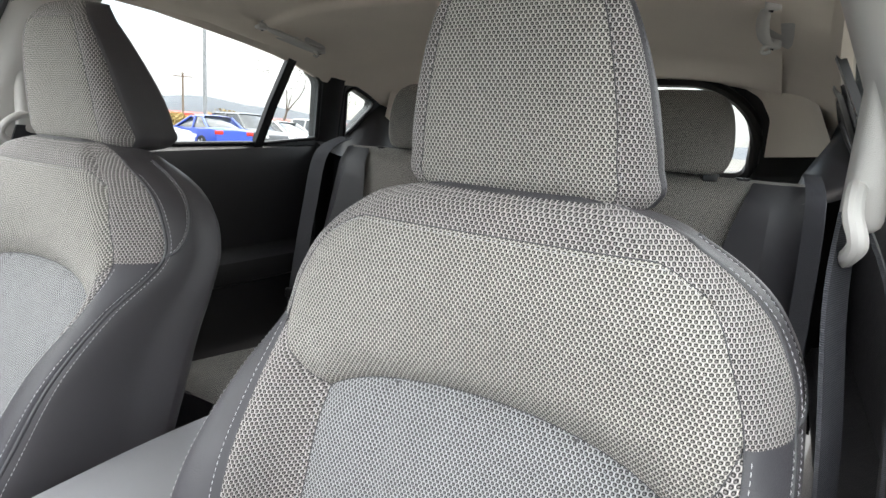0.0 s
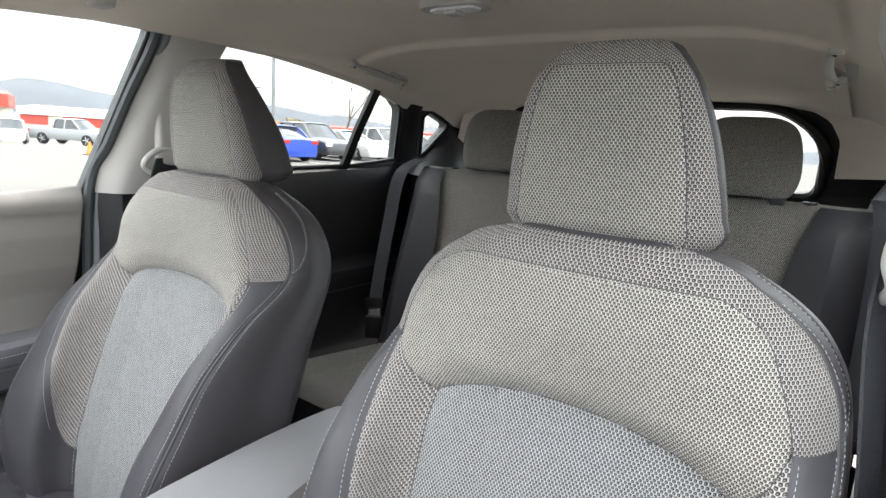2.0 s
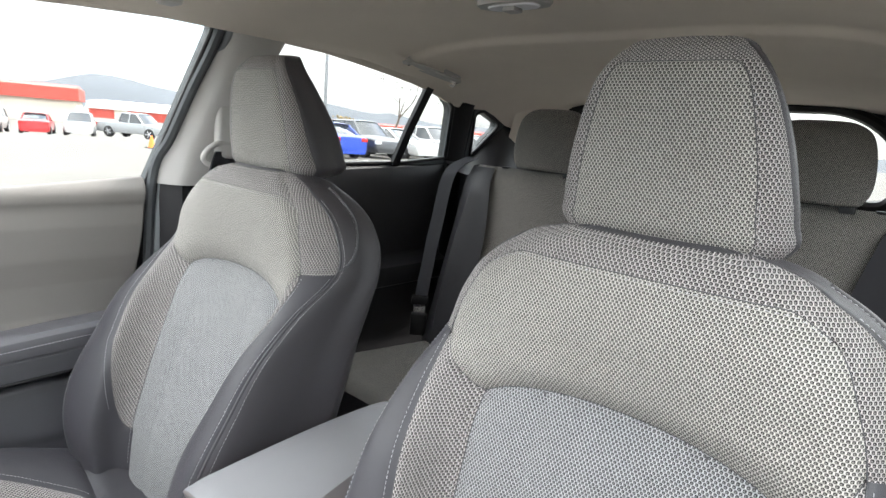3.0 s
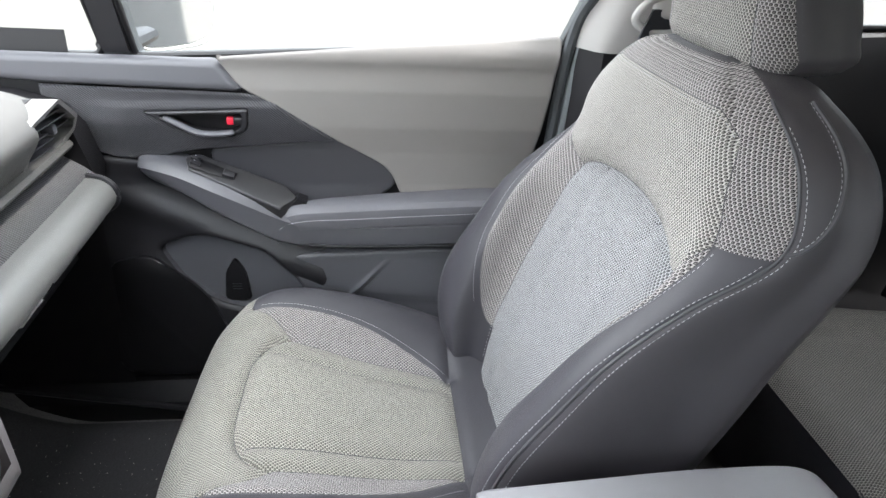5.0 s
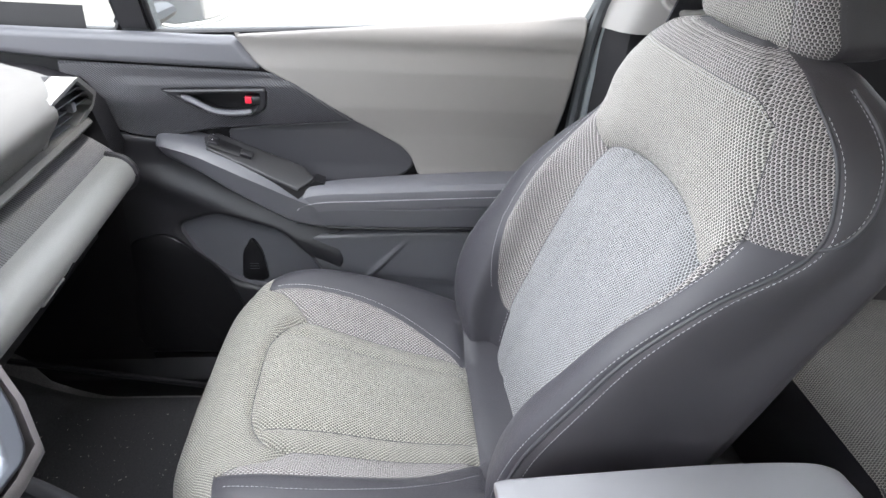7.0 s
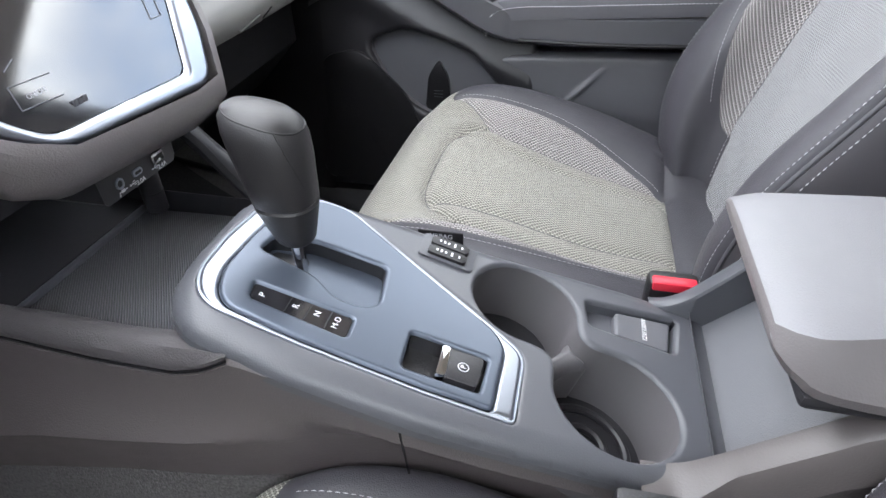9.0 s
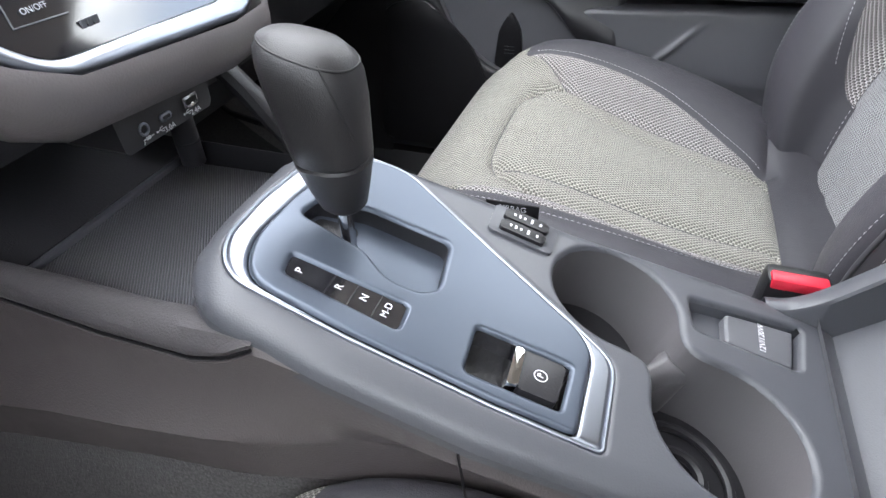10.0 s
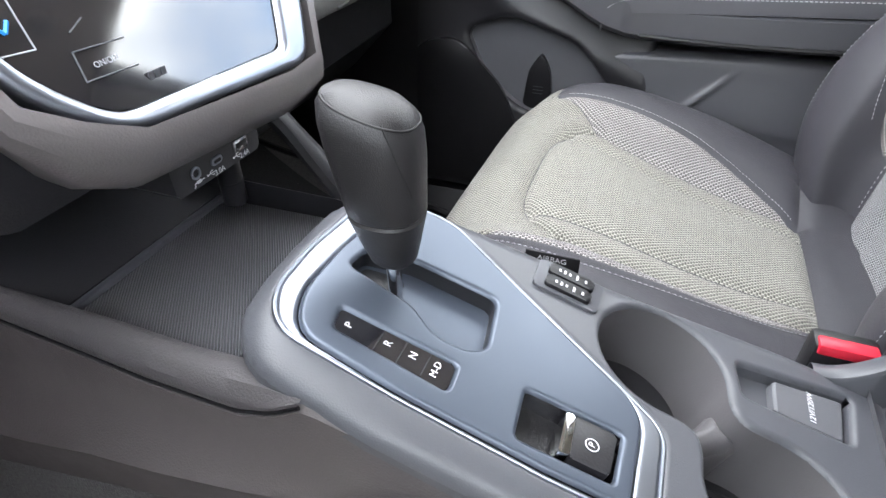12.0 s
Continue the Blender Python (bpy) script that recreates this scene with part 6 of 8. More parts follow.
SOCK = rounded([(-0.040, 0.600), (-0.058, 0.678), (-0.016, 0.672), (-0.013, 0.604)], 0.004)
panel("console_top", (-0.095, 0.145, 0.31, 0.72), sd_poly(CBODY), con3, M_CONSOLE, console, "satin grey plastic top", edge=0.018, depth=0.012, step=0.0028, skirt=0.018, hole_edge=0.004, hole_depth=0.004,
      holes=[(sd_poly(PANEL), 0.0, None, None, "", ""), (cups, 0.062, M_CUP, M_DARKPL, "cup_wall", "cup_floor"), (sd_poly(SOCK), 0.012, M_CONSOLE, M_CONSOLE, "socket_wall", "socket_floor")])
# ring, step and hole in the front cup
part("cup_ring", tube([con3(0.055 + 0.034 * math.cos(a), 0.6255 + 0.034 * math.sin(a), -0.060) for a in np.linspace(0, 2 * math.pi, 36, endpoint=False)], 0.0035, 8, closed=True), M_DARKPL, console)
part("cup_ring", tube([con3(0.055 + 0.016 * math.cos(a), 0.6255 + 0.016 * math.sin(a), -0.060) for a in np.linspace(0, 2 * math.pi, 28, endpoint=False)], 0.004, 8, closed=True), M_DARKPL, console)
panel("cup_saddle", (-0.025, 0.065, 0.53, 0.65), lambda x, y: np.minimum(np.minimum(cups(x, y) + 0.001, nk(x, y) + 0.003), 0.001 - np.maximum(c1(x, y), c2(x, y))), con3, M_CUP, console, "low rounded saddle between the cups", edge=0.006, depth=0.010, step=0.0018, h=-0.016, skirt=0.046,
      swell=lambda x, y: -0.022 * np.clip((x - 0.012) / 0.03, 0, 1) ** 1.5)
cov = panel("socket_cover", (-0.08, -0.01, 0.61, 0.685), sd_poly(rounded([(-0.0435, 0.626), (-0.0545, 0.674), (-0.0178, 0.6695), (-0.0155, 0.626)], 0.003)), con3, M_BIN, console, "grey power socket cover", edge=0.002, depth=0.002, step=0.003, h=-0.0035, skirt=0.008)
def con_m(x, y, h, turn=0):
    """Flat lettering on the console, its reading direction turned from the driver's view."""
    m = Matrix(((1, 0, 0), (0, 1 / CN, SLOPE / CN), (0, -SLOPE / CN, 1 / CN))).to_4x4()
    return Matrix.Translation(con3(x, y, h)) @ m @ Matrix.Rotation(radians(turn), 4, "Z")
lettering("12V/120W", 0.0060, con_m(-0.034, 0.650, -0.0027, 180), M_PAPER, cov)
# graphite panel with its silver edging
part("panel_edging", tube([con3(a, b, -0.001) for a, b in PANEL], 0.0012, 10, closed=True), M_CHROME, console, "silver edging strip")
INNER = rounded([(0.036, 0.350), (0.076, 0.350), (0.1012, 0.362), (0.1055, 0.42), (0.1064, 0.50), (0.1045, 0.542), (0.049, 0.543), (0.0365, 0.535), (0.001, 0.470), (-0.0398, 0.3975), (-0.0355, 0.369), (-0.009, 0.354)], [0.01, 0.015, 0.015, 0, 0, 0.004, 0.008, 0.01, 0, 0.012, 0.012, 0.01])
panel("panel_rim", (-0.05, 0.115, 0.325, 0.565), sd_poly(PANEL), con3, M_CHROME, console, "silver bevelled panel rim", holes=[(sd_poly(INNER), 0.006, M_GLOSS, None, "rim_gap", "")], edge=0.004, depth=0.004, step=0.003, h=0.001)
GATE = rounded([(0.041, 0.361), (0.024, 0.364), (0.013, 0.392), (0.012, 0.446), (0.052, 0.452), (0.060, 0.443), (0.061, 0.424), (0.047, 0.404), (0.045, 0.385)], [0.004, 0.004, 0.006, 0.006, 0.006, 0.006, 0.008, 0.008, 0.006])
PRND = rounded([(0.0735, 0.373), (0.073, 0.441), (0.091, 0.442), (0.0875, 0.376)], 0.003)
EPB = rounded([(0.066, 0.479), (0.064, 0.533), (0.095, 0.532), (0.097, 0.481)], 0.003)
panel("shift_panel", (-0.04, 0.11, 0.345, 0.55), sd_poly(INNER), con3, M_PANEL, console, "satin blue-grey graphite shift panel", edge=0.003, depth=0.003, step=0.0025, h=0.003, hole_edge=0.003, hole_depth=0.003,
      holes=[(sd_poly(GATE), 0.014, M_DARKPL, M_PANEL, "gate_wall", "gate_floor"), (sd_poly(PRND), 0.002, M_GLOSS, M_GLOSS, "window_wall", "selector_window"), (sd_poly(EPB), 0.016, M_GLOSS, M_BLACK, "brake_well_wall", "brake_well_floor")])
part("gate_slot", prism(rounded([(0.038, 0.364), (0.026, 0.367), (0.020, 0.388), (0.024, 0.3925), (0.034, 0.3935), (0.040, 0.388)], 0.003), con3, -0.0125, -0.0105), M_BLACK, console, "black shift slot")
for ch, yy, xx in (("P", 0.382, 0.0815), ("R", 0.4045, 0.0805), ("N", 0.419, 0.0800), ("M-D", 0.4325, 0.0815)):
    lettering(ch, 0.0064 if len(ch) == 1 else 0.0058, con_m(xx, yy, 0.0016, 180), M_PAPER, console)
for y0 in (0.399, 0.4125, 0.4265):
    part("window_division", prism([(0.0735, y0), (0.0735, y0 + 0.0006), (0.0895, y0 + 0.0006), (0.0895, y0)], con3, 0.0008, 0.0014), M_DARKPL, console)
# electronic brake switch
part("brake_switch", prism(rounded([(0.068, 0.506), (0.067, 0.530), (0.093, 0.529), (0.094, 0.508)], 0.002), con3, -0.012, 0.0035, 0.0015), M_DARKPL, console, "black parking brake switch")
part("brake_tip", prism(rounded([(0.069, 0.5015), (0.0685, 0.5065), (0.0935, 0.508), (0.0945, 0.502)], 0.001), con3, -0.010, 0.0048, 0.001), M_CHROMEB, console, "chrome switch tip")
lettering("P", 0.0052, con_m(0.0805, 0.518, 0.0040, 180), M_PAPER, console)
part("brake_mark", tube([con3(0.0805 + 0.0035 * math.cos(a), 0.518 + 0.0035 * math.sin(a), 0.0038) for a in np.linspace(0, 2 * math.pi, 20, endpoint=False)], 0.0003, 5, closed=True), M_PAPER, console)
# seat heater switches
HEAT = rounded([(-0.0475, 0.4605), (-0.0475, 0.5065), (-0.0185, 0.5055), (-0.0185, 0.4615)], 0.004)
part("heater_plate", prism(HEAT, con3, -0.003, 0.0022, 0.001), M_CONSOLE, console, "grey seat heater switch plate")
for xx in (-0.0395, -0.0270):
    hs = part("heater_switch", prism(rounded([(xx - 0.0052, 0.468), (xx - 0.0052, 0.499), (xx + 0.0052, 0.499), (xx + 0.0052, 0.468)], 0.003), con3, 0.0, 0.0050, 0.0015), M_BLACK, console, "black rocker switch")
    bm = bmesh.new()
    for yy, ww in ((0.4750, 0.0012), (0.4785, 0.0017), (0.4820, 0.0012), (0.487, 0.0024), (0.4930, 0.0014)):
        add(bm, prism([(xx - ww, yy - 0.0008), (xx + ww, yy - 0.0007), (xx + ww * 0.8, yy + 0.0008), (xx - ww * 0.8, yy + 0.0007)], con3, 0.0051, 0.0054))
    part("switch_marks", bm, M_PAPER, hs)
# body sides
SIDE_Y = [-0.05, 0.08, 0.16, 0.22, 0.28, 0.34, 0.362, 0.381, 0.43, 0.487, 0.55, 0.60, 0.645]
SIDE_TOP = [0.505, 0.512, 0.515, 0.514, 0.512, 0.5125, 0.5185, 0.529, 0.515, 0.497, 0.477, 0.461, 0.447]
SIDE_TX = [0.128, 0.129, 0.130, 0.132, 0.134, 0.1345, 0.1335, 0.1310, 0.1295, 0.1275, 0.121, 0.114, 0.110]
CREST_Z = [0.385, 0.408, 0.424, 0.440, 0.450, 0.458, 0.461, 0.463, 0.462, 0.450, 0.430, 0.415, 0.405]
CREST_X = [0.156, 0.155, 0.154, 0.153, 0.152, 0.148, 0.145, 0.140, 0.124, 0.104, 0.096, 0.094, 0.092]
LOW_Z = [0.315, 0.352, 0.374, 0.390, 0.405, 0.411, 0.412, 0.412, 0.405, 0.390, 0.375, 0.365, 0.36]
rows = []
for y in np.linspace(-0.05, 0.645, 90):
    zt, tx, cz, cx_, lz = (float(np.interp(y, SIDE_Y, c)) for c in (SIDE_TOP, SIDE_TX, CREST_Z, CREST_X, LOW_Z))
    d = zt - cz
    rows.append([(tx - 0.012, y, zt + 0.002), (tx - 0.003, y, zt + 0.0005), (tx, y, zt - 0.003), (tx - 0.001, y, zt - 0.25 * d), (tx + 0.001, y, zt - 0.5 * d), (tx + 0.35 * (cx_ - tx), y, zt - 0.74 * d), (tx + 0.8 * (cx_ - tx), y, zt - 0.92 * d), (cx_, y, cz), (cx_ - 0.001, y, cz - 0.006), (cx_ - 0.005, y, 0.5 * (cz + lz)), (cx_ - 0.008, y, lz), (cx_ - 0.016, y, lz - 0.006)])
part("console_side", loft(rows, close=False), M_CONSIDE, console, "grained brown-grey console side")
part("console_side", loft([[(0.112, y, 0.43), (0.132, y, 0.426), (0.137, y, 0.408), (0.1375, y, 0.388), (0.130, y, 0.360), (0.118, y, 0.318)] for y in (0.64, 0.70, 0.80, 1.06)], close=False), M_RAILSIDE, console)
part("side_joint", tube([(0.1275, 0.4865, 0.4975), (0.1275, 0.4875, 0.48), (0.1285, 0.4900, 0.462), (0.1295, 0.492, 0.445)], 0.0009, 6), M_BLACK, console)
rows = []
for y, zt, x in ((0.0, 0.50, -0.05), (0.17, 0.53, -0.05), (0.31, 0.53, -0.05), (0.36, 0.52, -0.052), (0.50, 0.476, -0.062), (0.65, 0.434, -0.082), (0.70, 0.425, -0.086), (1.06, 0.43, -0.086)):
    rows.append([(x + 0.003, y, zt + 0.001), (x + 0.001, y, zt), (x - 0.004, y, zt - 0.02), (x - 0.006, y, 0.36), (x, y, 0.11)])
part("console_side", loft(rows, close=False), M_DARKPL, console, "dark console side")
part("side_joint", tube([(float(np.interp(y, SIDE_Y, SIDE_TX)) - 0.0008, y, float(np.interp(y, SIDE_Y, SIDE_TOP)) - 0.0004) for y in np.linspace(0.0, 0.379, 60)], 0.0012, 6), M_BLACK, console)
tun = []
for y in np.linspace(-0.3, 0.70, 60):
    lz, lx = float(np.interp(y, SIDE_Y, LOW_Z)), float(np.interp(y, SIDE_Y, CREST_X)) - 0.013
    k = min(1, max(0, (y - 0.30) / 0.15))
    tun.append([(x + 0.002 * noise.noise((y * 20, z * 20, 1)), y, z) for x, z in ((lx, lz - 0.001), (lx + 0.006 * (1 - k), lz - 0.07), (0.158 - 0.034 * k, 0.20), (0.168 - 0.03 * k, 0.135), (0.20 - 0.03 * k, 0.106))])
ob = part("tunnel_carpet", loft(tun, close=False), M_CARPET)
tagged(ob, "dark speckled carpet over the transmission tunnel", "carpet", kind="structure")
# storage tray in front of the shifter
TRAY = rounded([(0.112, 0.160), (0.114, 0.320), (0.075, 0.350), (-0.03, 0.350), (-0.052, 0.30), (-0.050, 0.160)], [0.01, 0.01, 0.02, 0.02, 0.01, 0.01])
part("tray_floor", prism(TRAY, lambda x, y, h: (x, y, 0.500 + h), 0.0, 0.006), M_BLACK, console)
ribs = thing("tray_mat", (0.03, 0.25, 0.506), "black finely ribbed rubber tray mat", "rubber mat")
MATO = rounded([(0.108, 0.194), (0.110, 0.305), (0.074, 0.334), (-0.030, 0.334), (-0.050, 0.29), (-0.046, 0.194)], 0.008)
part("mat_body", prism(MATO, lambda x, y, h: (x, y, 0.5062 + h), 0.0, 0.003, 0.001), M_RIBMAT, ribs)
part("tray_slope", loft([[(x, y, z) for x in np.linspace(-0.062, 0.116, 10)] for y, z in ((0.1845, 0.506), (0.1845, 0.5115), (0.1825, 0.5125), (0.165, 0.516), (0.13, 0.532), (0.10, 0.556), (0.085, 0.60))], close=False), M_PORT, console, "dark sloping tray front")
part("tray_lip", cbox(-0.048, 0.111, 0.1860, 0.1925, 0.506, 0.5125, 0.002), M_CONSOLE, console, "grey tray lip")
part("tray_back", cbox(-0.07, 0.12, 0.04, 0.085, 0.48, 0.66, 0.01), M_BLACK, console)
stem = part("port_stem", tube([(-0.038, 0.212, 0.516), (-0.038, 0.212, 0.585)], 0.0095, 16), M_DARKPL, console, "dark round stem")
part("stem_ring", tube([(-0.038, 0.212, 0.535), (-0.038, 0.212, 0.5362)], 0.0100, 16), M_BLACK, stem)
rows = []
for y in np.linspace(-0.04, 0.379, 60):
    zj, tx = float(np.interp(y, SIDE_Y, SIDE_TOP)) + 0.0012, float(np.interp(y, SIDE_Y, SIDE_TX))
    zt = float(np.interp(y, [-0.04, 0.08, 0.16, 0.25, 0.30, 0.33, 0.379], [0.515, 0.525, 0.5295, 0.531, 0.5295, 0.530, 0.531]))
    k = min(1, max(0, (y - 0.30) / 0.06))
    rows.append([(0.1105 - 0.004 * k, y, 0.505), (0.1115 - 0.004 * k, y, zt - 0.008), (0.1135 - 0.003 * k, y, zt - 0.002), (0.117, y, zt), (0.122, y, zt), (0.1275, y, zt - 0.003 * (1 - k)), (tx - 0.0016, y, 0.5 * (zj + zt) + 0.001 * (1 - k)), (tx - 0.0002, y, zj + 0.003), (tx - 0.001, y, zj)])
part("tray_rim", loft(rows, close=False), M_RIMSOFT, console, "soft grained tray rim")
part("tray_nose", loft([[con3(x, 0.350 - 0.02 * (1 - ((x - 0.035) / 0.09) ** 4), -0.010) for x in np.linspace(-0.045, 0.118, 18)], [(x, 0.336 - 0.016 * (1 - ((x - 0.035) / 0.09) ** 4) + 0.008, 0.525) for x in np.linspace(-0.045, 0.118, 18)], [(x, 0.336 - 0.010 * (1 - ((x - 0.035) / 0.09) ** 4) + 0.012, 0.50) for x in np.linspace(-0.045, 0.118, 18)]], close=False), M_CONSOLE, console)
part("knee_brace", tube(smooth_path([(-0.062, 0.222, 0.602), (-0.070, 0.240, 0.582), (-0.076, 0.262, 0.552), (-0.076, 0.290, 0.520), (-0.074, 0.32, 0.49)], 6), [0.011] * 25, 10, 0.8), M_DARKPL, console, "dark plastic side strut")
# bin and rails in front of the armrest
part("bin_floor", loft([[(x, y, z) for x in np.linspace(-0.074, 0.098, 12)] for y, z in ((0.688, 0.452), (0.692, 0.434), (0.695, 0.432), (0.700, 0.436), (0.74, 0.478), (0.80, 0.535))], close=False), M_BIN, console, "sloping grey bin floor")
def bin_rail(prof, xi, edge, xo, label, material):
    """Rail with a narrow top, whose outer side leans out from the edge x of each y to xo below."""
    rows, low = [], []
    s = 1 if xo > xi else -1
    for y, z in smooth_path(prof, 6):
        xt = edge(y)
        rows.append([(xi, y, z - 0.13), (xi, y, z - 0.004), (xi + s * 0.0015, y, z - 0.001), (xi + s * 0.004, y, z), (xt - s * 0.006, y, z - 0.0005), (xt - s * 0.002, y, z - 0.0025), (xt, y, z - 0.007), (xt + s * 0.002, y, z - 0.020), (xt + s * 0.004, y, z - 0.038), (xt + s * 0.002, y, z - 0.0405)])
        low.append([(xt + s * 0.0025, y, z - 0.0395), (0.5 * (xt + xo), y, 0.40), (xo - s * 0.003, y, 0.37), (xo - s * 0.014, y, 0.33)])
    rail = part("bin_rail", loft(rows, close=False), material, console, label)
    # the shadow under the rail is put into this colour
    part("rail_side", loft(low, close=False), M_RAILSIDE, rail, "lower side with shade painted in its colour")


bin_rail([(0.640, 0.4520), (0.662, 0.4555), (0.680, 0.4680), (0.704, 0.4900), (0.730, 0.5140), (0.748, 0.5300), (0.775, 0.5410), (0.86, 0.5430), (1.05, 0.5430)], 0.090, lambda y: float(np.interp(y, [0.64, 0.69, 1.05], [0.134, 0.1115, 0.1115])), 0.1385, "grained rail beside the bin", M_CONSIDE)
bin_rail([(0.655, 0.4520), (0.670, 0.4550), (0.686, 0.4660), (0.704, 0.4860), (0.724, 0.5100), (0.742, 0.5290), (0.765, 0.5400), (0.80, 0.5420)], -0.066, lambda y: -0.084, -0.088, "grey rail beside the bin", M_CONSOLE)
part("armrest_box", cbox(-0.080, 0.108, 0.77, 1.055, 0.11, 0.540, 0.010), M_RAILSIDE, console)
pad_edge = lambda y: float(np.interp(y, [0.69, 0.74, 0.80, 0.84, 1.0], [0.100, 0.091, 0.076, 0.065, 0.050]))
lid_rows = []
for y, zt, zb, x0, x1 in ((0.6875, 0.571, 0.566, -0.058, 0.086), (0.690, 0.576, 0.560, -0.064, 0.094), (0.700, 0.580, 0.550, -0.068, 0.103), (0.72, 0.583, 0.542, -0.070, 0.110), (0.80, 0.587, 0.540, -0.073, 0.113), (0.90, 0.590, 0.540, -0.076, 0.113), (1.0, 0.588, 0.540, -0.077, 0.110), (1.035, 0.582, 0.543, -0.072, 0.104), (1.048, 0.572, 0.55, -0.062, 0.094)):
    w = x1 - x0
    # the pad's outer edge runs inwards to the back, above a leaning side
    xe = min(pad_edge(y), x1 - 0.010)
    e, r = (xe - x0) / w, (x1 - xe) / w
    prof = [(0.0, 0.30), (0.004 / w, 0.62), (0.013 / w, 0.88), (0.035 / w, 0.985), (0.3, 1.0), (e - 0.14, 0.995), (e - 0.06, 0.975), (e, 0.92), (e + 0.30 * r, 0.76), (e + 0.75 * r, 0.48), (1.0, 0.28), (0.98, 0.06), (0.94, 0.0), (0.04, 0.0)]
    lid_rows.append([(x0 + a * w, y, zb + (zt - zb) * b) for a, b in prof])
sm = [smooth_path([r[k] for r in lid_rows], 4) for k in range(14)]
lid = thing("armrest_lid", (0.02, 0.87, 0.54), "soft grey padded armrest lid on the console box", "armrest")
# one covering in two colours: the side's shade is painted
for nm, mt, top in (("lid_pad", M_LIDPAD, True), ("lid_side", M_LIDSIDE, False)):
    bm = loft([[c[i] for c in sm] for i in range(len(sm[0]))])
    bmesh.ops.recalc_face_normals(bm, faces=bm.faces)
    bmesh.ops.delete(bm, geom=[fc for fc in bm.faces if (fc.normal.z > 0.5 and fc.calc_center_median().x < min(pad_edge(fc.calc_center_median().y), 0.12) - 0.0005) != top], context="FACES")
    part(nm, bm, mt, lid, "" if top else "lower edge with shade painted in brown-grey")
part("lid_hinge_plate", cbox(-0.066, 0.106, 0.705, 1.04, 0.536, 0.546, 0.004), M_DARKPL, lid)
# shift lever
lev = thing("shift_lever", (0.034, 0.385, 0.53), "black leather shift lever with steel shaft", "shift lever")
part("shaft", tube([(0.036, 0.389, 0.512), (0.034, 0.387, 0.575)], 0.0048, 14), M_CHROMEB, lev, "steel shaft")
rows = []
for t, a, b, cy in ((0.0, 0.0120, 0.0120, 0.0), (0.02, 0.0138, 0.0142, 0.0), (0.12, 0.0168, 0.0178, -0.0005), (0.30, 0.0215, 0.0235, -0.001), (0.318, 0.0205, 0.0225, -0.001), (0.335, 0.0218, 0.0240, -0.001), (0.5, 0.0232, 0.0265, -0.002), (0.68, 0.0245, 0.0292, -0.003), (0.82, 0.0246, 0.0302, -0.004), (0.91, 0.0228, 0.0285, -0.005), (0.965, 0.0180, 0.0235, -0.006), (0.995, 0.0100, 0.0140, -0.007), (1.0, 0.002, 0.003, -0.0075)):
    base = Vector((0.034, 0.389, 0.5555)).lerp(Vector((0.0245, 0.3785, 0.652)), t)
    ring = []
    for k in range(40):
        g = 2 * math.pi * k / 40
        cg, sg = math.cos(g), math.sin(g)
        y = 0.93 * b * math.copysign(abs(sg) ** 0.8, sg)
        ring.append(base + Vector((0.93 * a * math.copysign(abs(cg) ** 0.85, cg), y + cy, -0.30 * y * max(0, t - 0.4))))
    rows.append(ring)
knob = part("knob", loft(rows), mat("black_grained_leather", (0.016, 0.0155, 0.016), 0.40, bump=0.3, bscale=1300), lev, "black grained leather knob")
def on_knob(g, t):
    """Point of the knob's skin at angle step g of 40 and height share t of its rows 6 to 12."""
    f = 6 + 6 * t
    i = min(int(f), 11)
    k = math.floor(g)
    ring = lambda r: Vector(r[k % 40]).lerp(Vector(r[(k + 1) % 40]), g - k)
    return ring(rows[i]).lerp(ring(rows[i + 1]), f - i)


M_SEAM = mat("sunk_leather_seam", (0.012, 0.012, 0.012), 0.6)
cap = [on_knob(k, 0.54 + 0.10 * math.cos(2 * math.pi * (k - 32) / 40)) for k in range(40)]
part("knob_seam", tube(cap, 0.0007, 6, closed=True), M_SEAM, knob)
for k in (4, 24):
    part("knob_seam", tube([on_knob(k + 3 * q * q, 0.55 - 0.55 * q) for q in np.linspace(0, 1, 10)], 0.0006, 6), M_SEAM, knob)
# belt buckles beside the console
for bx, by, bz in ((-0.100, 0.677, 0.461), (0.148, 0.640, 0.488)):
    bk = thing("belt_buckle", (bx, by, FLOOR), "black belt buckle with red release button beside the console", "belt buckle", "belt buckles")
    part("buckle_body", cbox(bx - 0.0115, bx + 0.0115, by - 0.0220, by + 0.0225, bz - 0.075, bz, 0.005), M_BLACK, bk)
    part("release_button", cbox(bx - 0.0005, bx + 0.0125, by - 0.0190, by + 0.0195, bz - 0.008, bz + 0.0012, 0.002), M_RED, bk, "red release button")
    part("buckle_stalk", cbox(bx - 0.010, bx + 0.010, by - 0.016, by + 0.016, FLOOR + 0.0, bz - 0.06, 0.004), M_BLACK, bk)
# airbag tag sewn to the passenger cushion
tag = thing("airbag_tag", (-0.115, 0.46, 0.455), "small black cloth tag with pale lettering on the seat edge", "label")
part("tag_cloth", cbox(-0.0985, -0.0970, 0.440, 0.484, 0.440, 0.4850, 0.0005), M_BLACK, tag)
lettering("AIRBAG", 0.0068, Matrix.Translation((-0.0965, 0.4620, 0.4800)) @ Matrix(((0, 0, 1), (1, 0, 0), (0, 1, 0))).to_4x4(), M_STITCH, tag)

# ---- dashboard ----
dash = thing("dashboard", (0, 0.0, 0.5), "pale grey and dark dashboard with ribbed trim strip", "dashboard")


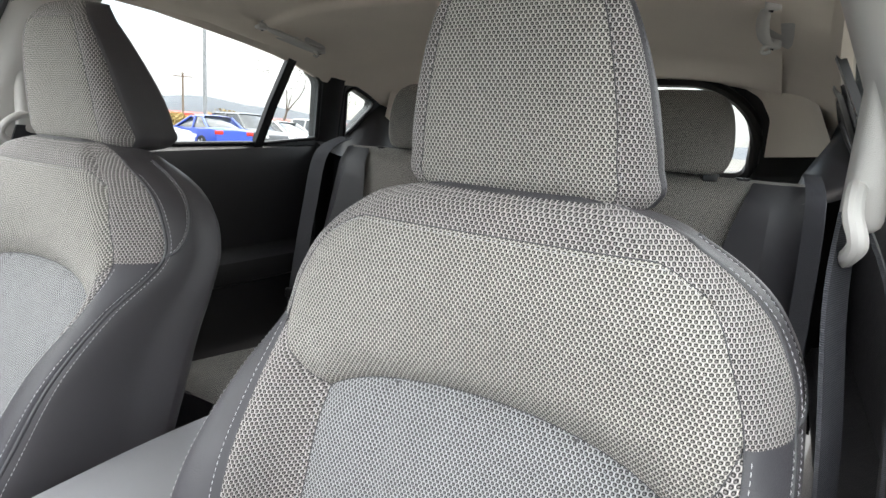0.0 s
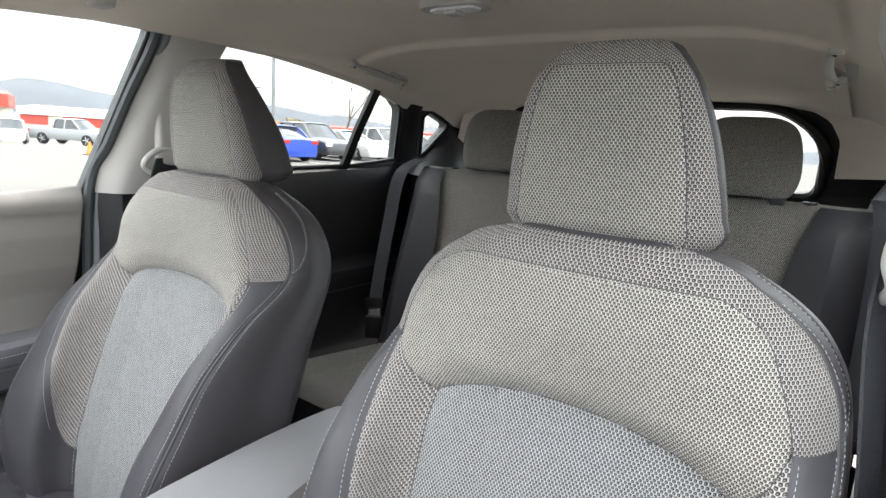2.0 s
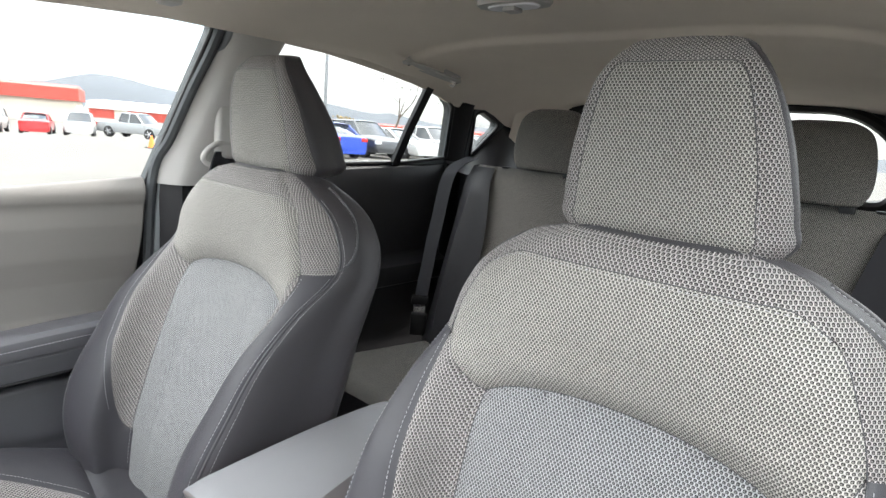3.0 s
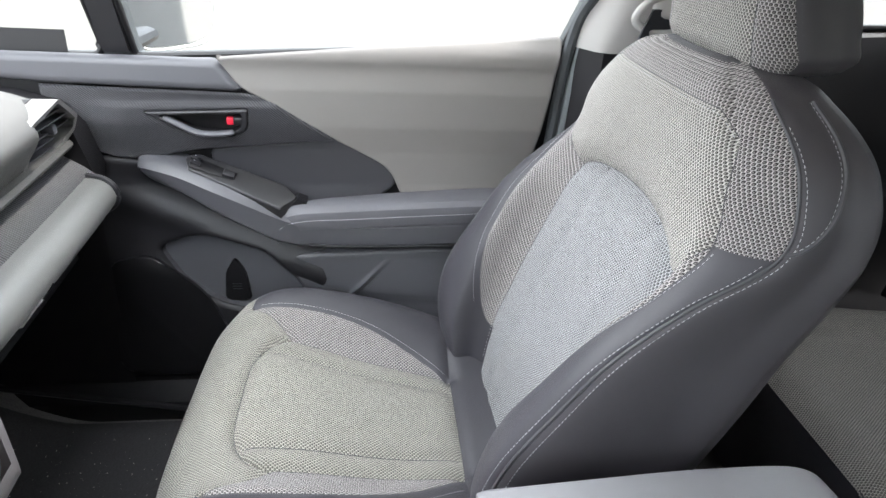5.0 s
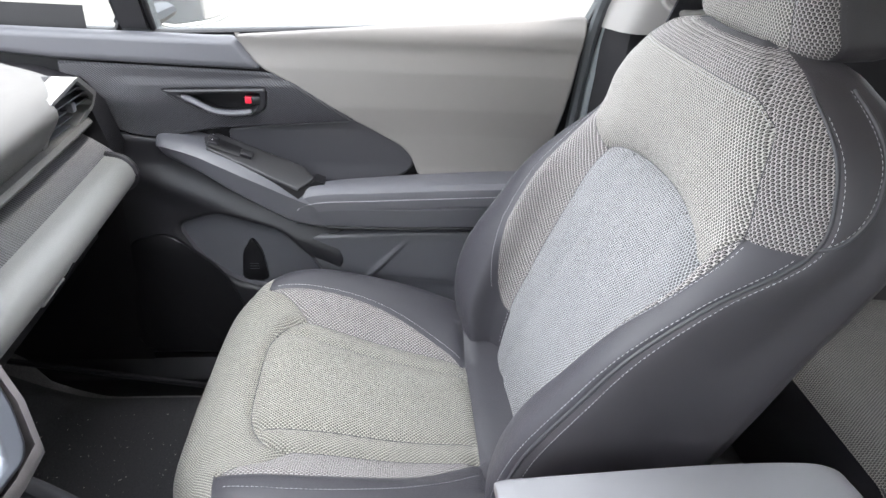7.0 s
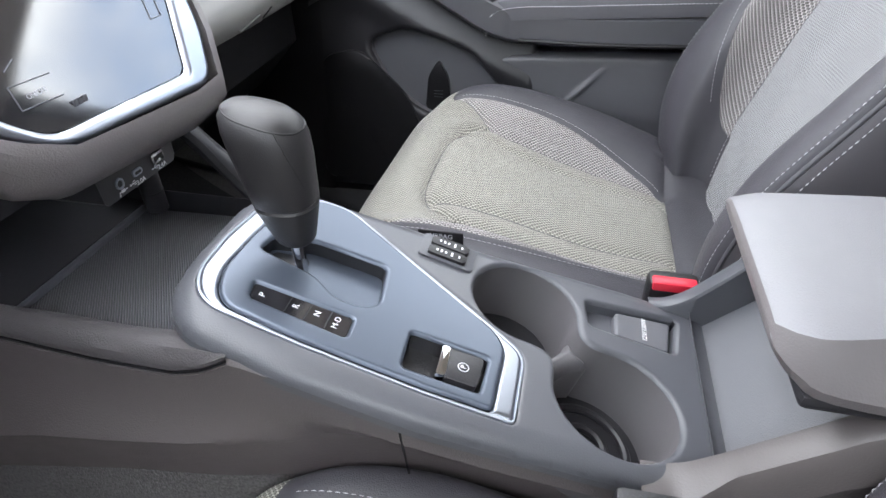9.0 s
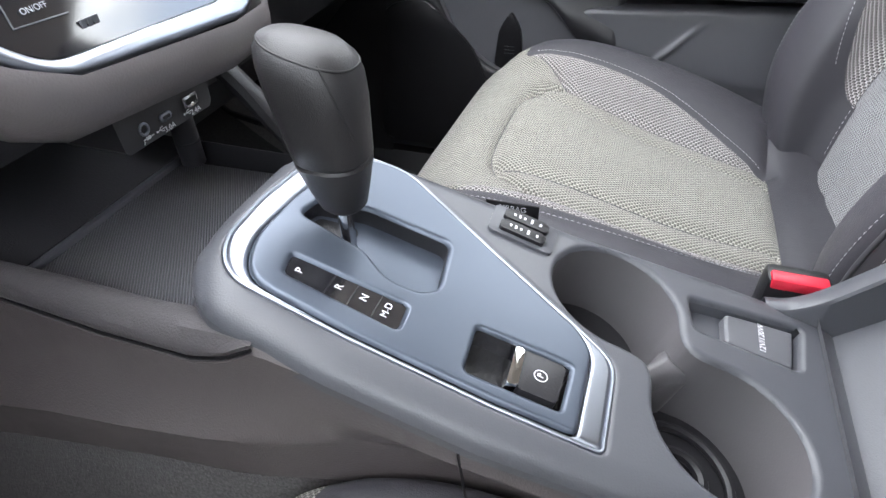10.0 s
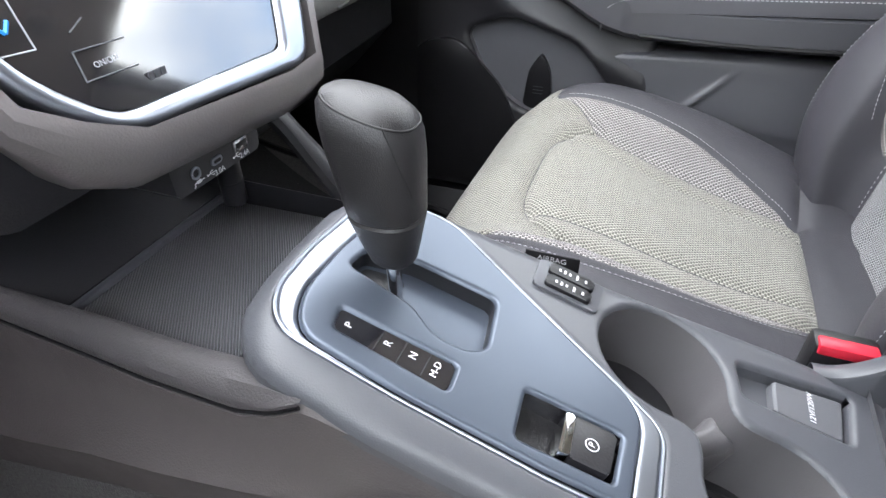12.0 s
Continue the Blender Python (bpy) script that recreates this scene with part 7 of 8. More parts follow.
def dash_loft(prof, x0, x1, bow=0.0, n=16):
    rows = []
    for x in np.linspace(x0, x1, n):
        k = (x / 0.62) ** 2
        rows.append([(x, y - bow * k, z) for y, z in prof])
    return loft(rows, close=False)


upper = smooth_path([(-0.60, 0.79), (-0.45, 0.825), (-0.15, 0.830), (0.035, 0.822), (0.085, 0.812), (0.128, 0.800), (0.152, 0.788), (0.163, 0.770), (0.150, 0.745), (0.122, 0.712), (0.100, 0.697)], 5)
upper = [tuple(p) for p in upper]
part("upper_pad", dash_loft(upper, -0.488, 0.70, 0.02), M_DASHTOP, dash, "pale grey soft upper dash pad")
strip = [tuple(p) for p in smooth_path([(0.085, 0.700), (0.110, 0.684), (0.140, 0.664), (0.155, 0.652)], 4)]
part("ribbed_strip", dash_loft(strip, -0.64, -0.10, 0.02), M_CARBONDASH, dash, "dark finely ribbed dash strip")
roll = [tuple(p) for p in smooth_path([(0.150, 0.656), (0.172, 0.652), (0.186, 0.640), (0.190, 0.622), (0.180, 0.604), (0.155, 0.592), (0.11, 0.586), (0.05, 0.575)], 5)]
part("knee_roll", dash_loft(roll, -0.615, -0.10, 0.02), M_DASHPALE, dash, "pale grey padded lower roll")
part("roll_end", tube([(-0.618, y - 0.02, z) for y, z in roll[:30]], 0.006, 8), M_DARKPL, dash)
under = [(0.10, 0.586), (0.10, 0.50), (0.02, 0.42), (-0.12, 0.40), (-0.3, 0.42)]
part("glovebox", dash_loft(under, -0.62, -0.08, 0.02), M_BLACK, dash, "black glovebox underside")
on_roll = lambda x, z, h: (x, float(np.interp(z, [0.575, 0.586, 0.592, 0.604, 0.622], [0.08, 0.11, 0.155, 0.18, 0.19])) - 0.02 * (x / 0.62) ** 2 + h, z)
part("glovebox_latch", prism(rounded([(-0.368, 0.617), (-0.325, 0.590), (-0.268, 0.586), (-0.30, 0.600), (-0.345, 0.604)], 0.004), on_roll, -0.01, 0.004), M_BLACK, dash, "black latch recess")
part("latch_paddle", prism(rounded([(-0.345, 0.603), (-0.300, 0.599), (-0.285, 0.606), (-0.335, 0.614)], 0.003), on_roll, -0.004, 0.005, 0.001), M_DASHPALE, dash, "pale latch paddle")
part("dash_lip", dash_loft([(0.121, 0.716), (0.135, 0.713), (0.139, 0.706), (0.134, 0.699), (0.100, 0.692)], -0.63, -0.10, 0.02), M_DASHTOP, dash, "pale lip under the dash pad")
part("dash_end", prism([(-0.55, 0.80), (0.02, 0.775), (0.09, 0.755), (0.115, 0.72), (0.13, 0.65), (0.10, 0.55), (-0.3, 0.40), (-0.55, 0.5)], lambda y, z, h: (-0.643 - h, y, z), 0.0, 0.05), M_BLACK, dash, "dark dash end")
# side air vent at the door end
rows = []
for x in np.linspace(-0.486, -0.634, 12):
    drop = 0.70 * max(0, -0.555 - x)
    rows.append([(x, y - 0.02 * (x / 0.62) ** 2, z - drop * min(1, max(0, (y + 0.5) / 0.5))) for y, z in upper[:31]])
part("vent_cap", loft(rows, close=False), M_DASHTOP, dash)
vent3 = lambda x, z, h: (x, 0.108 + 0.5 * (z - 0.711) + h, z)
VENT_OUT = rounded([(-0.482, 0.784), (-0.548, 0.802), (-0.638, 0.752), (-0.644, 0.724), (-0.546, 0.673), (-0.496, 0.680)], 0.008)
VENT_IN = rounded([(-0.493, 0.778), (-0.550, 0.795), (-0.629, 0.750), (-0.633, 0.733), (-0.545, 0.695), (-0.508, 0.700)], 0.004)
part("vent_frame", holed(VENT_OUT, [VENT_IN], vent3, -0.03, 0.004), M_DASHPALE, dash, "pale air vent surround", sharp=20)
part("vent_recess", prism(VENT_OUT, vent3, -0.045, -0.031), M_BLACK, dash, "black vent throat")
for k in range(5):
    z = 0.712 + 0.0155 * k
    xr = -0.551 - (0.792 - z) / 0.043 * 0.075 if z > 0.75 else (-0.628 if z > 0.735 else -0.585)
    xl = -0.496 - (0.778 - z) / 0.078 * 0.012
    sl = loft([[vent3(x, z + dz, h) for dz, h in ((-0.0012, -0.022), (0.0030, -0.002), (0.0048, -0.003), (0.0010, -0.022))] for x in (xl, xr)])
    part("vent_slat", sl, M_CONSOLE, dash)
part("vent_tab", cbox(-0.572, -0.560, 0.112, 0.132, 0.744, 0.758, 0.003), M_CONSOLE, dash)
part("driver_lower", dash_loft([(0.10, 0.70), (0.15, 0.65), (0.16, 0.60), (0.10, 0.52), (-0.05, 0.42), (-0.3, 0.42)], 0.14, 0.68, 0.02), M_DARKPL, dash)
part("cluster_hood", loft([[(0.36 + 0.17 * c * k, y, 0.80 + 0.085 * k * s_) for c, s_ in [(math.cos(a), math.sin(a)) for a in np.linspace(0, math.pi, 17)]] for y, k in ((0.16, 1.0), (0.10, 1.02), (0.0, 0.95), (-0.1, 0.6))], close=False), M_DARKPL, dash, "dark instrument hood")

# centre screen
st3 = lambda x, z, h: (x, 0.284 - 0.53 * (z - 0.64) + h, z)
SCR = rounded([(-0.055, 0.632), (0.094, 0.642), (0.131, 0.672), (0.142, 0.82), (-0.132, 0.82), (-0.099, 0.711), (-0.083, 0.667)], [0.016, 0.02, 0.03, 0.02, 0.02, 0, 0.012], 7)
GLS = rounded([(-0.037, 0.646), (0.092, 0.651), (0.122, 0.680), (0.131, 0.806), (-0.113, 0.806), (-0.074, 0.697)], [0.006, 0.012, 0.02, 0.012, 0.012, 0.0], 6)
screen = thing("center_screen", (0.02, 0.28, 0.64), "tall glossy touch screen in a silver frame", "touch screen")
panel("screen_frame", (-0.14, 0.15, 0.62, 0.83), sd_poly(SCR), st3, M_CHROME, screen, "satin silver frame", holes=[(sd_poly(GLS), 0.004, M_BLACK, None, "frame_gap", "")], edge=0.006, depth=0.006, step=0.004, hole_edge=0.004, hole_depth=0.005, h=0.004, skirt=0.02)
panel("screen_glass", (-0.12, 0.14, 0.64, 0.81), sd_poly(GLS), st3, M_GLOSS, screen, "glossy black glass", edge=0.002, depth=0.0, step=0.01, h=-0.001)
M_UI = mat("dim_screen_marks", (0.42, 0.44, 0.47), 0.4)
M_UIBLUE = mat("blue_screen_mark", (0.02, 0.32, 0.85), 0.4)
st_m = lambda x, z: Matrix.Translation(st3(x, z, 0.0004)) @ Matrix.Rotation(radians(180), 4, "Z") @ Matrix.Rotation(radians(90 - 27.9), 4, "X")
lettering("ON/OFF", 0.0040, st_m(0.079, 0.672), M_UI, screen)
M_UIDIM = mat("faint_screen_marks", (0.10, 0.105, 0.115), 0.4)
marks = [((0.105, 0.684), (0.101, 0.712), M_UI), ((0.105, 0.684), (0.120, 0.685), M_UI), ((0.108, 0.696), (0.112, 0.692), M_UIBLUE), ((0.112, 0.692), (0.116, 0.696), M_UIBLUE), ((0.064, 0.666), (0.094, 0.667), M_UIDIM), ((0.094, 0.667), (0.091, 0.679), M_UIDIM), ((0.091, 0.679), (0.062, 0.678), M_UIDIM), ((0.086, 0.686), (0.076, 0.690), M_UIDIM)]
for z0, z1 in ((0.683, 0.697), (0.701, 0.717), (0.722, 0.737)):
    ka, kb = -0.042 - 0.42 * (z0 - 0.683), -0.042 - 0.42 * (z1 - 0.683)
    marks += [((ka, z0), (kb, z1), M_UIDIM), ((ka - 0.012, z0), (kb - 0.012, z1), M_UIDIM), ((ka, z0), (ka - 0.012, z0), M_UIDIM), ((kb, z1), (kb - 0.012, z1), M_UIDIM)]
for (a, b), (c, d), mt in marks:
    part("screen_mark", tube([st3(a, b, -0.0006), st3(c, d, -0.0006)], 0.0010 if mt is M_UIBLUE else 0.0004, 5), mt, screen)
for k in range(3):
    part("screen_mark", cbox(0.052 + 0.004 * k, 0.055 + 0.004 * k, st3(0, 0.660, -0.0008)[1], st3(0, 0.660, 0.0004)[1], 0.658, 0.662, 0), M_UIDIM, screen)
# fascia under and around the screen
rows = []
for k, dy, dz in ((1.00, 0.004, 0.003), (1.05, 0.006, -0.004), (1.08, 0.003, -0.016), (1.06, -0.010, -0.030), (0.99, -0.028, -0.038), (0.94, -0.05, -0.040), (0.90, -0.07, -0.040)):
    low = [(-0.133, 0.82), (-0.098, 0.705), (-0.083, 0.664), (-0.062, 0.634), (-0.03, 0.632), (0.03, 0.6365), (0.085, 0.641), (0.110, 0.653), (0.130, 0.668), (0.137, 0.70), (0.140, 0.82)]
    rows.append([(0.022 + (x - 0.022) * k, 0.284 - 0.53 * (z - 0.64) + dy, z + dz * (1.0 if z < 0.66 else 0.5)) for x, z in low])
part("screen_fascia", loft(rows, close=False), M_FASCIA, dash, "brown-grey moulded fascia below the screen")
part("stack_core", cbox(-0.085, 0.13, 0.02, 0.215, 0.585, 0.84, 0.01), M_DARKPL, dash)
usb = part("port_box", loft([[(x, y + dy, z) for x, z in ((-0.037, 0.603), (0.050, 0.607), (0.0485, 0.5765), (0.0455, 0.573), (-0.033, 0.5715), (-0.036, 0.575))] for y, dy in ((0.20, 0), (0.246, 0), (0.249, 0))]), M_PORT, dash, "dark port panel")
pm = Matrix.Rotation(radians(180), 4, "Z") @ Matrix.Rotation(radians(90), 4, "X")
flat = lambda x, z, h: (x, 0.249 + h, z)
port = part("port", cbox(-0.0215, -0.0075, 0.2485, 0.2515, 0.5795, 0.5880, 0.001), M_CHROMEB, usb, "silver port")
part("port_slot", cbox(-0.0200, -0.0090, 0.2512, 0.2518, 0.5828, 0.5862, 0), M_BLACK, port)
for xx in (-0.0188, -0.0168, -0.0130, -0.0108):
    part("port_pin", cbox(xx - 0.0006, xx + 0.0006, 0.2513, 0.2520, 0.5818, 0.5836, 0), M_BLACK, port)
port = part("port", prism(rounded([(0.0045, 0.5803), (0.0045, 0.5855), (0.0150, 0.5855), (0.0150, 0.5803)], 0.0024), flat, -0.001, 0.0014, 0.0004), M_CHROME, usb, "small oval port")
part("port_slot", prism(rounded([(0.0064, 0.5818), (0.0064, 0.5840), (0.0131, 0.5840), (0.0131, 0.5818)], 0.001), flat, 0.0012, 0.0017), M_BLACK, port)
port = part("port", tube([(0.030 + 0.0036 * math.cos(a), 0.2500, 0.5835 + 0.0036 * math.sin(a)) for a in np.linspace(0, 2 * math.pi, 20, endpoint=False)], 0.0009, 6, closed=True), M_CHROME, usb, "round audio socket")
part("port_slot", tube([(0.030, 0.2485, 0.5835), (0.030, 0.2497, 0.5835)], 0.0022, 12), M_BLACK, port)
lettering("2.4A", 0.0054, Matrix.Translation((-0.0180, 0.2496, 0.5748)) @ pm, M_PAPER, usb)
lettering("3.0A", 0.0054, Matrix.Translation((0.0088, 0.2496, 0.5748)) @ pm, M_PAPER, usb)
for xx in (-0.0112, 0.0158):
    # forked plug sign
    bm = tube([(xx + 0.0038, 0.2492, 0.5765), (xx - 0.0040, 0.2492, 0.5765)], 0.00028, 5)
    add(bm, tube([(xx + 0.0022, 0.2492, 0.5765), (xx + 0.0006, 0.2492, 0.5781), (xx - 0.0012, 0.2492, 0.5781)], 0.00028, 5))
    add(bm, tube([(xx + 0.0012, 0.2492, 0.5765), (xx - 0.0004, 0.2492, 0.5750), (xx - 0.0020, 0.2492, 0.5750)], 0.00028, 5))
    add(bm, tube([(xx + 0.0042, 0.2490, 0.5765), (xx + 0.0042, 0.2495, 0.5765)], 0.0008, 10))
    part("port_mark", bm, M_PAPER, usb)
bm = tube(smooth_path([(0.0335, 0.2494, 0.5742), (0.0325, 0.2494, 0.5748), (0.0325, 0.2494, 0.5764), (0.0312, 0.2494, 0.5768), (0.0235, 0.2494, 0.5768)], 3), 0.0004, 5)
add(bm, cbox(0.0265, 0.0305, 0.2490, 0.2498, 0.5757, 0.5779, 0.0003))
part("port_mark", bm, M_PAPER, usb)
# steering wheel
sw = thing("steering_wheel", (0.36, 0.12, 0.70), "black leather steering wheel", "steering wheel")
wm = Matrix.Translation((0.362, 0.235, 0.715)) @ Matrix.Rotation(radians(-24), 4, "X")
part("rim", tube([wm @ Vector((0.186 * math.cos(a), 0, 0.186 * math.sin(a))) for a in np.linspace(0, 2 * math.pi, 64, endpoint=False)], 0.0155, 12, closed=True, up=(0, 1, 0)), mat("black_wheel_leather", (0.02, 0.02, 0.021), 0.5, bump=0.6, bscale=600), sw)
hub = cbox(-0.075, 0.075, -0.06, 0.0, -0.065, 0.06, 0.02, 3)
hub.transform(wm)
part("hub", hub, M_DARKPL, sw)
for a, b in (((-0.07, -0.03, 0.0), (-0.178, -0.004, 0.01)), ((0.07, -0.03, 0.0), (0.178, -0.004, 0.01)), ((0, -0.03, -0.06), (0, -0.004, -0.178))):
    part("spoke", tube([wm @ Vector(a), wm @ Vector(b)], 0.018, 10, 0.5), M_DARKPL, sw)
part("column", tube([(0.362, 0.20, 0.70), (0.362, 0.0, 0.62), (0.362, -0.1, 0.58)], [0.05, 0.055, 0.05], 14), M_BLACK, sw)


# ---- outside: the parking lot and the distance ----
GROUND = -0.30


def ground_z(x):
    """The lot falls gently away on the passenger side."""
    return GROUND - 0.042 * min(34, max(0, -x - 26))


v, f = sheet(lambda x, y: (x, y, ground_z(x)), [-5000, -1200, -300, -120, -60, -40, -26, -20, -10, 0, 10, 40, 300, 5000], [-5000, -300, -60, -20, 0, 10, 20, 30, 40, 60, 120, 300, 1200, 5000])
ob = link_mesh("ground", v, f, M_ASPHALT)
tagged(ob, "pale worn asphalt parking lot reaching to the horizon", "ground", kind="structure")
M_LINE = mat("faded_road_paint", (0.6, 0.6, 0.57), 0.8, vary=0.2)
for i in range(12):
    ob = part("parking_line", cbox(-22.8, -17.8, 11.2 + 2.75 * i, 11.3 + 2.75 * i, GROUND + 0.001, GROUND + 0.006, 0), M_LINE)
    tagged(ob, "faded white parking bay line on asphalt", "road marking", "bay lines", "structure")

PAINT = {k: mat(k + "_car_paint", c, 0.3, coat=0.7, vary=0.03) for k, c in (("blue", (0.015, 0.06, 0.42)), ("black", (0.03, 0.032, 0.036)), ("white", (0.46, 0.46, 0.46)), ("silver", (0.30, 0.31, 0.32)), ("red", (0.50, 0.025, 0.03)), ("grey", (0.20, 0.21, 0.22)))}
M_RIM = mat("alloy_rim", (0.5, 0.5, 0.52), 0.35, metal=0.8)
M_TAIL = mat("red_tail_lamp", (0.5, 0.02, 0.02), 0.2, coat=0.5)
M_HEAD = mat("clear_head_lamp", (0.7, 0.72, 0.74), 0.15, coat=0.6)


def parked_car(x, y, turn, paint, kind):
    """A parked car: length along its own y axis, nose to minus y."""
    L, W, H = {"sedan": (4.6, 1.80, 1.45), "suv": (4.6, 1.85, 1.68), "pickup": (5.6, 1.95, 1.85)}[kind]
    c = new("parked_car")
    c.matrix_basis = Matrix.Translation((x, y, ground_z(x))) @ Matrix.Rotation(radians(turn), 4, "Z")
    tagged(c, "%s parked %s in the lot" % (paint, kind), "car", "parked cars")
    bel = 0.92 if kind == "sedan" else 1.02 if kind == "suv" else 1.12
    clr = 0.22 if kind == "sedan" else 0.27 if kind == "suv" else 0.36
    if kind == "sedan":
        hood, roof0, roof1, deck = 0.92, (-0.75, 0.25), (1.05, 1.75), 1.0
    elif kind == "suv":
        hood, roof0, roof1, deck = 1.0, (-0.95, -0.15), (1.70, 2.12), 1.05
    else:
        hood, roof0, roof1, deck = 1.12, (-1.2, -0.5), (0.75, 0.95), 1.12
    rows = []
    for t, zt, k in ((-0.5, 0.62 * hood, 0.80), (-0.485, 0.80 * hood, 0.90), (-0.44, 0.90 * hood, 0.97), (-0.30, 0.97 * hood, 1.0), (-0.17, bel + 0.03, 1.0), (0.0, bel + 0.02, 1.0), (0.25, bel + 0.03, 1.0), (0.40, deck, 0.99), (0.47, deck * 0.98, 0.95), (0.495, deck * 0.90, 0.90), (0.5, 0.55 * deck, 0.86)):
        hw = W / 2 * k
        yy = t * L
        rows.append([(-hw * 0.92, yy, clr), (-hw, yy, clr + 0.18), (-hw, yy, zt * 0.72), (-hw * 0.97, yy, zt - 0.06), (-hw * 0.86, yy, zt), (0, yy, zt + 0.02), (hw * 0.86, yy, zt), (hw * 0.97, yy, zt - 0.06), (hw, yy, zt * 0.72), (hw, yy, clr + 0.18), (hw * 0.92, yy, clr)])
    ob = part("body", loft(rows), PAINT[paint], None)
    ob.parent = c
    g0, g1 = roof0[0], roof1[1]
    rows = []
    for yy, z0, k in ((g0, bel, 0.86), (roof0[1], H - 0.03, 0.70), ((roof0[1] + roof1[0]) / 2, H, 0.71), (roof1[0], H - 0.04, 0.70), (g1, bel + 0.02, 0.80)):
        hb, ht = W / 2 * 0.90, W / 2 * k
        rows.append([(-hb, yy, bel - 0.04), (-ht - 0.02, yy, max(bel, z0 - 0.07)), (-ht * 0.9, yy, z0), (0, yy, z0 + 0.015), (ht * 0.9, yy, z0), (ht + 0.02, yy, max(bel, z0 - 0.07)), (hb, yy, bel - 0.04)])
    ob = part("glasshouse", loft(rows), M_CARGLASS, None, "dark glass")
    ob.parent = c
    rows = []
    for yy, z0, k in ((roof0[1] - 0.05, H - 0.03, 0.66), (roof0[1] + 0.2, H + 0.012, 0.70), (roof1[0] - 0.1, H + 0.006, 0.70), (roof1[0] + 0.05, H - 0.02, 0.68)):
        ht = W / 2 * k
        rows.append([(-ht - 0.03, yy, z0 - 0.06), (-ht * 0.9, yy, z0 + 0.006), (0, yy, z0 + 0.022), (ht * 0.9, yy, z0 + 0.006), (ht + 0.03, yy, z0 - 0.06)])
    ob = part("roof", loft(rows, close=False), PAINT[paint], None)
    ob.parent = c
    for sx in (-1, 1):
        for py, pt in ((g0, roof0[1]), (roof0[1] + 0.42 * (roof1[0] - roof0[1]), roof0[1] + 0.42 * (roof1[0] - roof0[1])), (g1, roof1[0])):
            ob = part("window_pillar", tube([(sx * W / 2 * 0.91, py, bel - 0.02), (sx * W / 2 * 0.735, pt, H - 0.06)], 0.045, 6), PAINT[paint], None)
            ob.parent = c
        ob = part("tail_lamp", cbox(sx * W * 0.38 - 0.17, sx * W * 0.38 + 0.17, L * 0.478, L * 0.499, deck * 0.74, deck * 0.90, 0.02), M_TAIL, None)
        ob.parent = c
        ob = part("head_lamp", cbox(sx * W * 0.38 - 0.16, sx * W * 0.38 + 0.16, -L * 0.497, -L * 0.47, hood * 0.66, hood * 0.80, 0.02), M_HEAD, None)
        ob.parent = c
        for wy in (-0.305 * L, 0.30 * L):
            R = 0.34 if kind == "sedan" else 0.37 if kind == "suv" else 0.41
            bm = loft([[(sx * (W / 2 + xo), wy + R * k * math.cos(a), R + R * k * math.sin(a)) for a in np.linspace(0, 2 * math.pi, 24, endpoint=False)] for xo, k in ((-0.22, 0.96), (-0.20, 1.0), (-0.01, 1.0), (0.012, 0.95), (0.012, 0.66))])
            wl_ = part("wheel", bm, M_TYRE, None)
            wl_.parent = c
            bm = bmesh.new()
            for q in range(5):
                a = 2 * math.pi * q / 5
                add(bm, tube([(sx * (W / 2 + 0.016), wy, R), (sx * (W / 2 + 0.014), wy + 0.64 * R * math.cos(a), R + 0.64 * R * math.sin(a))], 0.035, 6))
            rm = part("rim", bm, M_RIM, None)
            rm.parent = wl_
    return c


for x, y, turn, paint, kind in ((-20.6, 13.6, 90, "white", "sedan"), (-20.8, 16.6, -96, "blue", "sedan"), (-21.3, 19.4, 84, "black", "suv"), (-21.5, 22.2, 84, "white", "sedan"), (-21.8, 25.0, 84, "white", "suv"), (-22.4, 27.9, 84, "grey", "sedan"), (-22.8, 30.9, 84, "silver", "sedan"),
                                (-46.0, 22.5, 60, "white", "sedan"), (-46.0, 18.6, 120, "silver", "pickup"), (-48.0, 15.4, 70, "white", "suv"), (-48.2, 12.8, -110, "red", "sedan"), (-49.2, 10.2, 70, "white", "suv"), (-49.6, 7.5, 70, "grey", "sedan"), (-50.0, 4.6, 70, "red", "suv")):
    parked_car(x, y, turn, paint, kind)

M_STEEL = mat("grey_painted_steel", (0.25, 0.26, 0.27), 0.5, metal=0.4)
pole = thing("lamp_post", (-27.0, 21.4, ground_z(-27)), "tall grey steel lamp post in the parking lot", "lamp post")
part("pole", tube([(-27.0, 21.4, ground_z(-27)), (-27.0, 21.4, 4.0), (-27.0, 21.4, 9.5)], [0.11, 0.10, 0.075], 12), M_STEEL, pole)
part("base", tube([(-27.0, 21.4, ground_z(-27)), (-27.0, 21.4, GROUND + 0.7)], 0.28, 16), mat("grey_concrete", (0.4, 0.39, 0.37), 0.9, bump=0.5, bscale=30), pole, "round concrete base")
part("lamp_head", cbox(-27.5, -26.5, 21.2, 21.6, 9.4, 9.6, 0.04), M_STEEL, pole)
up = thing("utility_pole", (-72, 52, ground_z(-72)), "thin wooden utility pole with a crossarm", "utility pole")
M_WOODP = mat("weathered_pole_wood", (0.16, 0.12, 0.09), 0.9, vary=0.3)
part("pole", tube([(-72, 52, ground_z(-72)), (-72, 52, 7.0)], 0.14, 8), M_WOODP, up)
part("crossarm", tube([(-73.0, 51.2, 6.5), (-71.0, 52.8, 6.5)], 0.08, 6), M_WOODP, up)

M_BARK = mat("grey_bark", (0.14, 0.11, 0.09), 0.95, vary=0.3)


